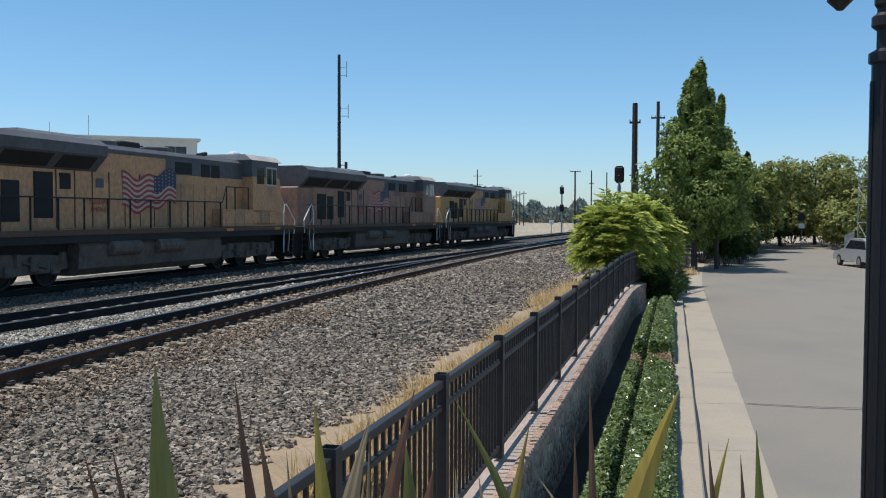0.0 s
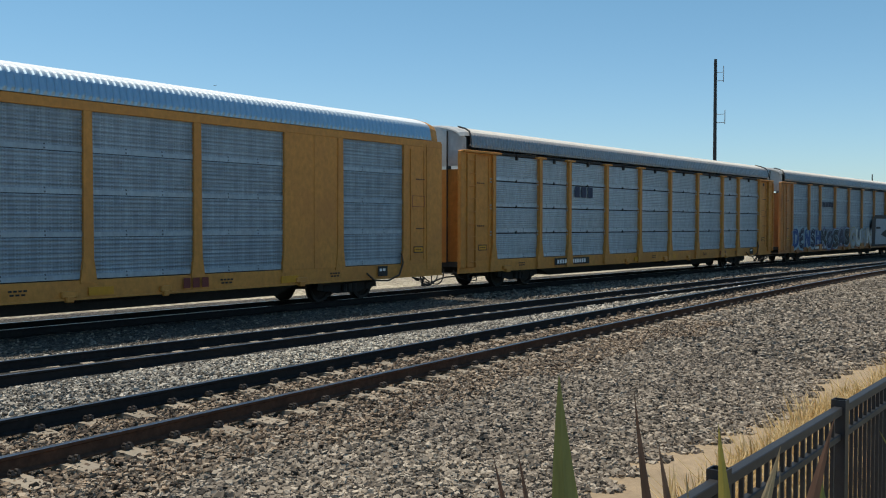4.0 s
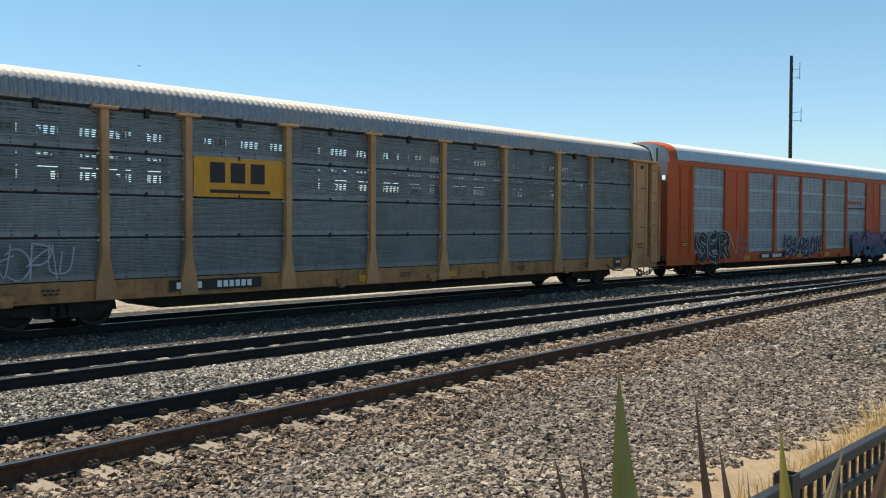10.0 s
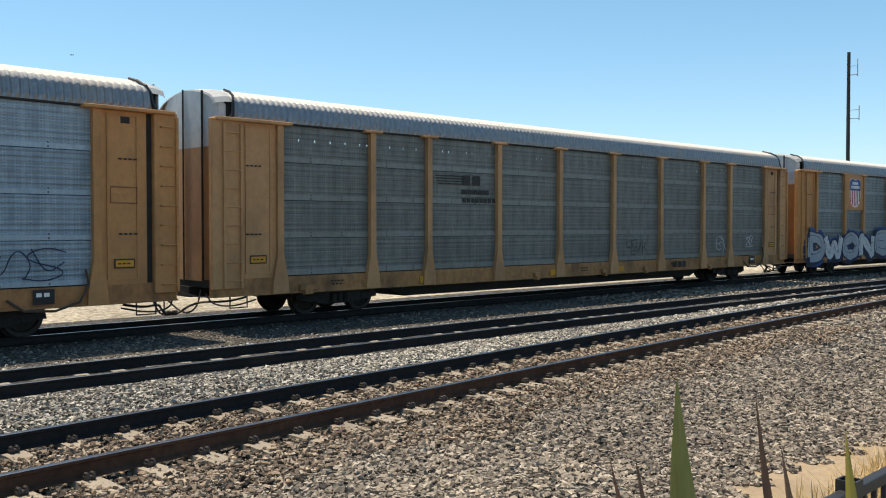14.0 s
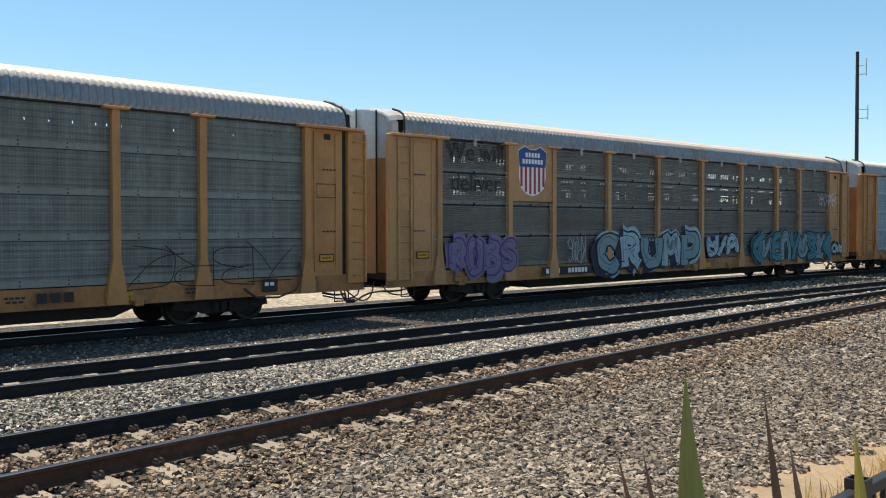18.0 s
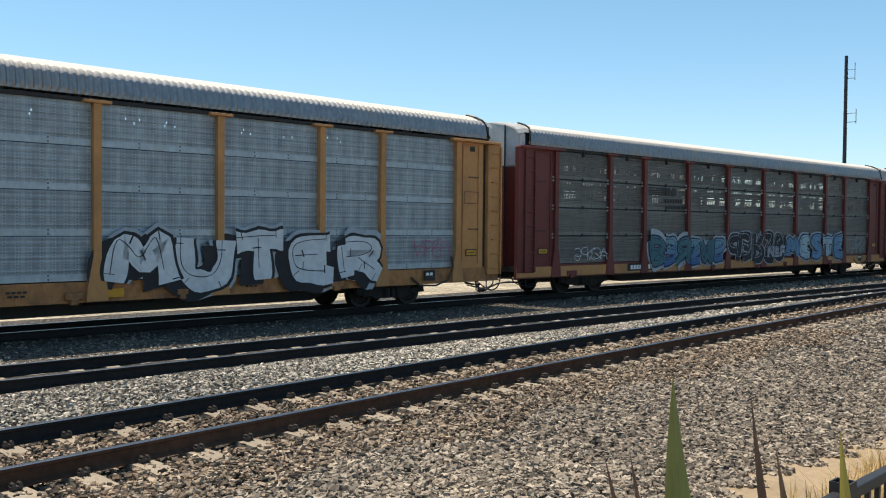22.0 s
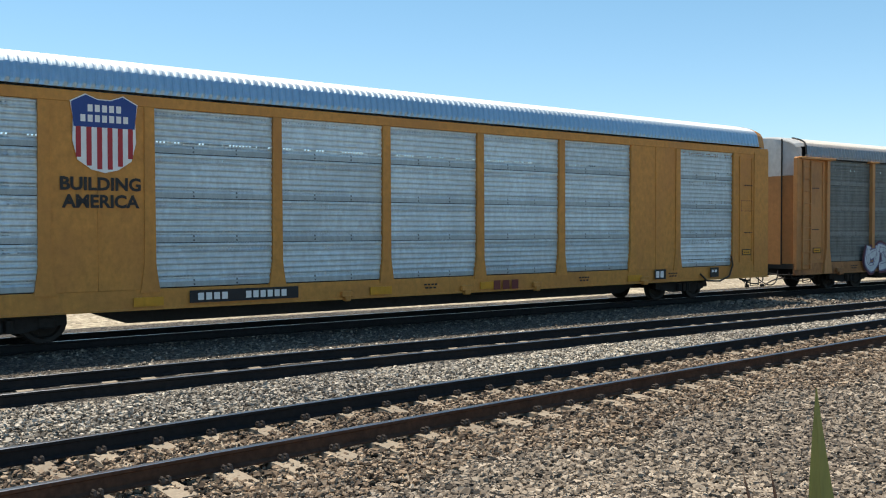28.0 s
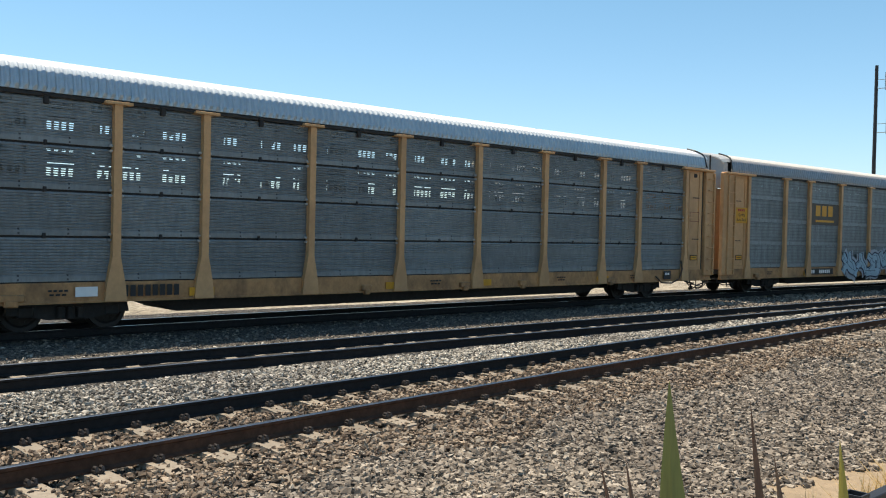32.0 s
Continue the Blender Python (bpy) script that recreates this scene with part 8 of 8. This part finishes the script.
def parked_car(label, x, y, z, turn, paint_material, tall=1.68, length=4.6):
    """A parked car: body with wheel arches and cabin, glass, lamps and four wheels. Its nose is towards +x."""
    c = thing("parked_car", label, "car", "parked cars", pose(x, y, z, 0, 0, turn))
    h, hl = tall, length / 2
    body = [(-hl, 0.35), (-hl + 0.02, 0.9), (-hl + 0.12, 1.02), (hl * 0.42, 1.02), (hl * 0.92, 0.86), (hl, 0.7), (hl, 0.35)]
    part("body", Shape().prism(body, "y", -0.88, 0.88), paint_material, c)
    cab = [(-hl + 0.12, 1.02), (-hl + 0.35, h - 0.12), (-hl + 0.8, h), (hl * 0.05, h), (hl * 0.45, 1.02)]
    part("cabin", Shape().prism(cab, "y", -0.76, 0.76), paint_material, c)
    glass = [(-hl + 0.3, 1.06), (-hl + 0.5, h - 0.14), (hl * 0.03, h - 0.1), (hl * 0.36, 1.06)]
    for s in (-1, 1):
        part("side_window", Shape().prism(glass, "y", *sorted((s * 0.755, s * 0.775))), M_glass, c)
    part("rear_window", Shape().prism([(-hl + 0.12, 1.1), (-hl + 0.10, 1.1), (-hl + 0.30, h - 0.15), (-hl + 0.33, h - 0.15)], "y", -0.62, 0.62), M_glass, c)
    for s in (-1, 1):
        part("tail_lamp", Shape().block(-hl - 0.02, -hl + 0.1, s * 0.7 - 0.14, s * 0.7 + 0.14, 0.78, 0.98, 0.03), M_red, c, "red tail lamp")
        for xw in (-hl * 0.6, hl * 0.62):
            w = part("wheel", Shape().lathe([(0.2, s * 0.7), (0.34, s * 0.72), (0.34, s * 0.88), (0.24, s * 0.9)], "y", 18, (xw, 0, 0.34)), M_black, c, "black tyre")
            part("rim", Shape().lathe([(0.05, s * 0.905), (0.21, s * 0.9), (0.22, s * 0.88)], "y", 12, (xw, 0, 0.34)), M_steel, w, "silver rim")
    part("bumper", Shape().block(-hl - 0.04, -hl + 0.1, -0.85, 0.85, 0.35, 0.6, 0.04), M_black, c)
    return c


M_silver = surface("silver_car_paint", (0.5, 0.52, 0.53), 0.3, 0.4, grain=4, spread=0.06, bump=0)
M_darkcar = surface("dark_car_paint", (0.06, 0.07, 0.09), 0.3, 0.3, grain=4, spread=0.1, bump=0)
M_darkplane = surface("dull_dark_aircraft_paint", (0.09, 0.09, 0.10), 0.5, 0.0, grain=2, spread=0.1, bump=0)
M_whitecar = surface("white_car_paint", (0.7, 0.7, 0.69), 0.35, 0.0, grain=4, spread=0.05, bump=0)
parked_car("silver sport utility car parked beside the road", 58, -16.5, -0.68, 8, M_silver)

# scaffold and site fence by the road
sc = thing("scaffold_tower", "grey steel scaffold tower beside the road", "scaffold", m=pose(60, -17.9, -0.75))
for a in (-1.1, 1.1):
    for b in (-0.9, 0.9):
        part("standard", Shape().tube([(a, b, 0), (a, b, 5.6)], 0.04, 6), M_steel, sc)
for z in (1.6, 2.7, 3.8, 4.9, 5.5):
    part("ledger", Shape().tube([(-1.1, 0.9, z), (1.1, 0.9, z)], 0.03, 5).tube([(1.1, 0.9, z), (1.1, -0.9, z)], 0.03, 5).tube([(1.1, -0.9, z), (-1.1, -0.9, z)], 0.03, 5).tube([(-1.1, -0.9, z), (-1.1, 0.9, z)], 0.03, 5), M_steel, sc)
for z in (1.6, 3.8):
    part("brace", Shape().tube([(-1.1, 0.92, z), (1.1, 0.92, z + 1.1)], 0.025, 5), M_steel, sc)
    part("platform", Shape().block(-1.1, 1.1, -0.85, 0.85, z + 1.06, z + 1.1, 0.01), M_wood, sc)
M_mesh = surface("grey_mesh_panel", (0.36, 0.35, 0.32), 0.8, grain=20, spread=0.2)
for i in range(5):
    f = thing("site_fence", "grey mesh site fence panel", "fence", "site fence panels", pose(64 + 3.2 * i, -17.0 - 1.0 * i, -0.75, 0, 0, -17))
    part("frame", Shape().tube([(0, 0, 0), (0, 0, 1.8), (3.1, 0, 1.8), (3.1, 0, 0)], 0.03, 5), M_steel, f)
    grid = Shape()
    for k in range(16):
        grid.box(0.1 + 0.19 * k, 0.12 + 0.19 * k, -0.01, 0.01, 0.1, 1.75)
    for k in range(9):
        grid.box(0.05, 3.05, -0.01, 0.01, 0.15 + 0.19 * k, 0.17 + 0.19 * k)
    tagged(part("mesh", grid, M_mesh, f), kind="stuff")
sg = thing("road_sign", "round sign over a white plate on a post", "sign", m=pose(90, -20.0, -0.75))
part("post", Shape().tube([(0, 0, 0), (0, 0, 3.3)], 0.05, 6), M_steel, sg)
part("disc", Shape().lathe([(0.02, -0.04), (0.36, -0.02), (0.36, 0.02), (0.02, 0.04)], "x", 20, (-0.07, 0, 3.0)), M_under, sg)
part("plate", Shape().block(-0.09, -0.05, -0.28, 0.28, 1.95, 2.4, 0.02), M_letter, sg)
for i in range(6):
    b = thing("bollard", "pale concrete post along the kerb", "bollard", "posts along the kerb", pose(40 + 3.4 * i, kerb_y(40 + 3.4 * i) + 0.1, -0.72))
    part("shaft", Shape().lathe([(0.11, 0), (0.1, 0.62), (0.05, 0.68)], "z", 10), M_concrete, b)

# the far side of the yard
M_render = surface("white_render", (0.66, 0.66, 0.63), 0.85, grain=6, spread=0.08)
M_brown = surface("brown_cladding", (0.10, 0.075, 0.06), 0.8, grain=6, spread=0.2)


def building(label, x, y, turn, w, d, h, material, storeys, bays, roof=None, base=-0.35, lip=0.35):
    """A flat-roofed building with real window openings in its front, which faces -y before it is turned."""
    b = thing("building", label, "building", m=pose(x, y, base, 0, 0, turn))
    part("side_wall", Shape().box(-w / 2, -w / 2 + 0.3, 0.3, d, 0, h), material, b)
    part("side_wall", Shape().box(w / 2 - 0.3, w / 2, 0.3, d, 0, h), material, b)
    part("rear_wall", Shape().box(-w / 2 + 0.3, w / 2 - 0.3, d - 0.3, d, 0, h), material, b)
    front = Shape()
    sh, bw = h / storeys, w / bays
    for s in range(storeys):
        front.box(-w / 2, w / 2, 0, 0.3, s * sh, s * sh + sh * 0.35)
        front.box(-w / 2, w / 2, 0, 0.3, s * sh + sh * 0.8, (s + 1) * sh)
        for i in range(bays):
            x0 = -w / 2 + i * bw
            front.box(x0, x0 + bw * 0.25, 0, 0.3, s * sh + sh * 0.35, s * sh + sh * 0.8)
            front.box(x0 + bw * 0.75, x0 + bw, 0, 0.3, s * sh + sh * 0.35, s * sh + sh * 0.8)
            win = part("window", Shape().box(x0 + bw * 0.25, x0 + bw * 0.75, 0.14, 0.17, s * sh + sh * 0.35, s * sh + sh * 0.8), M_glass, b)
            part("mullion", Shape().box(x0 + bw * 0.5 - 0.03, x0 + bw * 0.5 + 0.03, 0.10, 0.14, s * sh + sh * 0.35, s * sh + sh * 0.8), M_steel, win)
    part("front_wall", front, material, b)
    part("roof", Shape().box(-w / 2 - lip, w / 2 + lip, -lip, d + lip, h, h + 0.35), roof or material, b)
    return b


wh = building("large pale flat-roofed building behind the train", 123, 75.5, -60, 38, 30, 13.9, M_render, 3, 6, lip=0.5)
for x, h in ((-2, 2.6), (3.5, 3.8)):
    part("antenna", Shape().tube([(x, 5, 13.9), (x, 5, 13.9 + h)], 0.05, 5), M_steel, wh)
building("white building with dark windows across the yard", 17.6, 112, -10, 6.0, 10, 6.2, M_render, 2, 2)
building("dark brown building across the yard", 23.2, 108, -8, 6.5, 10, 6.1, M_brown, 2, 2)
tree("street_tree", "green street tree before a white building", 13.2, 70, -0.35, 3.1, 1.6, M_leaf_poplar, 3500, (0.10, 0.2), 71, "round", 0.1, 0.25, 9)
tree("street_tree", "dark green tree across the yard", 13.0, 95, -0.35, 5.6, 2.8, M_leaf_dark, 3500, (0.16, 0.3), 72, "round", 0.18, 0.2, 9)
tree("street_tree", "dark green tree across the yard", 27.5, 92, -0.35, 6.0, 3.0, M_leaf_dark, 3500, (0.16, 0.3), 73, "round", 0.18, 0.2, 9)
parked_car("pale car parked across the yard", 11.0, 78, -0.33, -80, M_silver, 1.5)
parked_car("dark car parked across the yard", 13.2, 76, -0.33, -80, M_darkcar, 1.45)
parked_car("white car parked across the yard", 15.2, 79, -0.33, -80, M_whitecar, 1.5)
low = thing("low_wall", "low pale concrete wall across the yard", "wall", what=Shape().block(-30, 60, 0, 0.25, 0, 0.5, 0.02), material=M_concrete, m=pose(0, 62, -0.33, 0, 0, -3), kind="structure")
mk = thing("marker_post", "short brown post beside the far track", "post", what=Shape().tube([(0, 0, 0), (0, 0, 0.75)], 0.055, 8), material=M_orange, m=pose(3.3, 22.4, -0.3))
for x in (-20, 40):
    pole("wooden wire pole across the yard", x, 60, -0.35, 5.6, 0.13)
thing("overhead_wire", "thin wire between poles across the yard", "wire", what=Shape().tube([(-20, 60, 5.4), (9.5, 60, 4.95), (40, 60, 5.4)], 0.015, 4), material=M_black)



def far_woods(name, label, n, arc0, arc1, dist, tall, material, seed):
    rng = np.random.default_rng(seed)
    a = np.radians(rng.uniform(arc0, arc1, n))
    r = dist * rng.uniform(0.9, 1.15, n)
    lump = 0.55 + 0.45 * np.abs(np.sin(a * 47)) * np.abs(np.sin(a * 131 + 1))
    z = -0.4 + rng.uniform(0, 1, n) ** 0.7 * tall * lump
    p = np.stack([np.sin(a) * r, np.cos(a) * r, z], 1)
    return thing(name, label, "trees", what=leaf_mesh(name, leaf_cards(p, np.tile([0.0, -1.0, 0.5], (n, 1)), (0.7, 1.6), rng, 0.8), material), kind="stuff")


# far woods: haze comes from the leaf colour alone
far_woods("distant_trees", "distant line of trees in a haze-paled grey-green", 9000, 76, 92, 360, 9, M_leaf_far, 81)
far_woods("distant_trees_left", "distant line of haze-paled trees behind the yard", 9000, 0, 76, 420, 7, M_leaf_far, 82)


# a small aeroplane far off in the sky; its nose is towards -x
plane = thing("aeroplane", "small dark aeroplane far off in the sky", "aeroplane")
part("fuselage", Shape().lathe([(0.1, -3.6), (0.45, -3.0), (0.62, -1.2), (0.5, 1.0), (0.2, 3.4), (0.08, 3.7)], "x", 12), M_darkplane, plane)
for side in (-1, 1):
    part("wing", Shape().prism([(-1.5, 0.0), (0.1, 0.0), (-0.1, side * 5.0), (-1.2, side * 5.0)][::side], "z", 0.5, 0.62), M_darkplane, plane)
part("tailplane", Shape().block(2.7, 3.6, -1.6, 1.6, 0.1, 0.18, 0.02), M_darkplane, plane)
part("fin", Shape().prism([(2.4, 0.1), (3.7, 0.1), (3.8, 1.5), (3.2, 1.5)], "y", -0.06, 0.06), M_darkplane, plane)


# ---- what moves ----
arc_x = np.arange(-700.0, 700.5, 0.5)
arc_y = np.array([main_y(x) for x in arc_x])
arc_s = np.concatenate([[0.0], np.cumsum(np.hypot(np.diff(arc_x), np.diff(arc_y)))])
arc_s -= np.interp(0.0, arc_x, arc_s)


def on_track(s):
    x = float(np.interp(s, arc_s, arc_x))
    return Vector((x, main_y(x) + GAUGE / 2, Z_MAIN))


# the train's slack runs in and out a little on the way (seconds, metres)
SURGE = ((0, 0.0), (3, 0.08), (4, -0.11), (7, -0.09), (8, 0.08), (9, 0.06), (10, -0.04), (11, -0.07), (12, -0.12), (13, -0.15), (16, 0.0), (17, 0.2), (18, -0.38), (19, 0.13), (20, 0.16), (21, -0.35), (22, -0.06), (23, 0.43), (24, -0.18), (27, 0.06), (29, 0.06), (30, -0.07), (31, -0.04), (32, -0.2))


def joint_s(t):
    """Way along the track, at t seconds, of the joint behind the locomotives."""
    return 18.7 + 16.103 * t - 0.01342 * t * t + float(np.interp(t, *zip(*SURGE)))


def motions():
    times = [i * 0.5 for i in range(65)]
    for vehicle, middle in TRAIN:
        half = 9.9 if middle < 0 else 6.9
        rows = []
        for t in times:
            a, b = on_track(joint_s(t) + middle - half), on_track(joint_s(t) + middle + half)
            mid, d = (a + b) / 2, b - a
            rows.append((t, pose(*mid, 0, 0, math.degrees(math.atan2(d.y, d.x)))))
        walk(vehicle, rows)
    walk(plane, [(0.0, pose(1650, 1445, 302, 0, 0, -5)), (32.0, pose(-235, 1608, 302, 0, 0, -5))])
    # wheels roll while their vehicle is near
    offset = {v: middle for v, middle in TRAIN}
    for w, vehicle, axle, r in SPINNERS:
        turns = [(i / 30, ((joint_s(i / 30) - joint_s(0)) / r) % 6.283185307) for i in range(961) if -32 < joint_s(i / 30) + offset[vehicle] < 75]
        if not turns:
            continue
        if turns[0][0] > 0:
            turns.insert(0, (0.0, turns[0][1]))
        if turns[-1][0] < 32:
            turns.append((32.0, turns[-1][1]))
        rows = [(t, Matrix.Translation((axle, 0, r)) @ Matrix.Rotation(a, 4, "Y")) for t, a in turns]
        walk(w, rows)


motions()
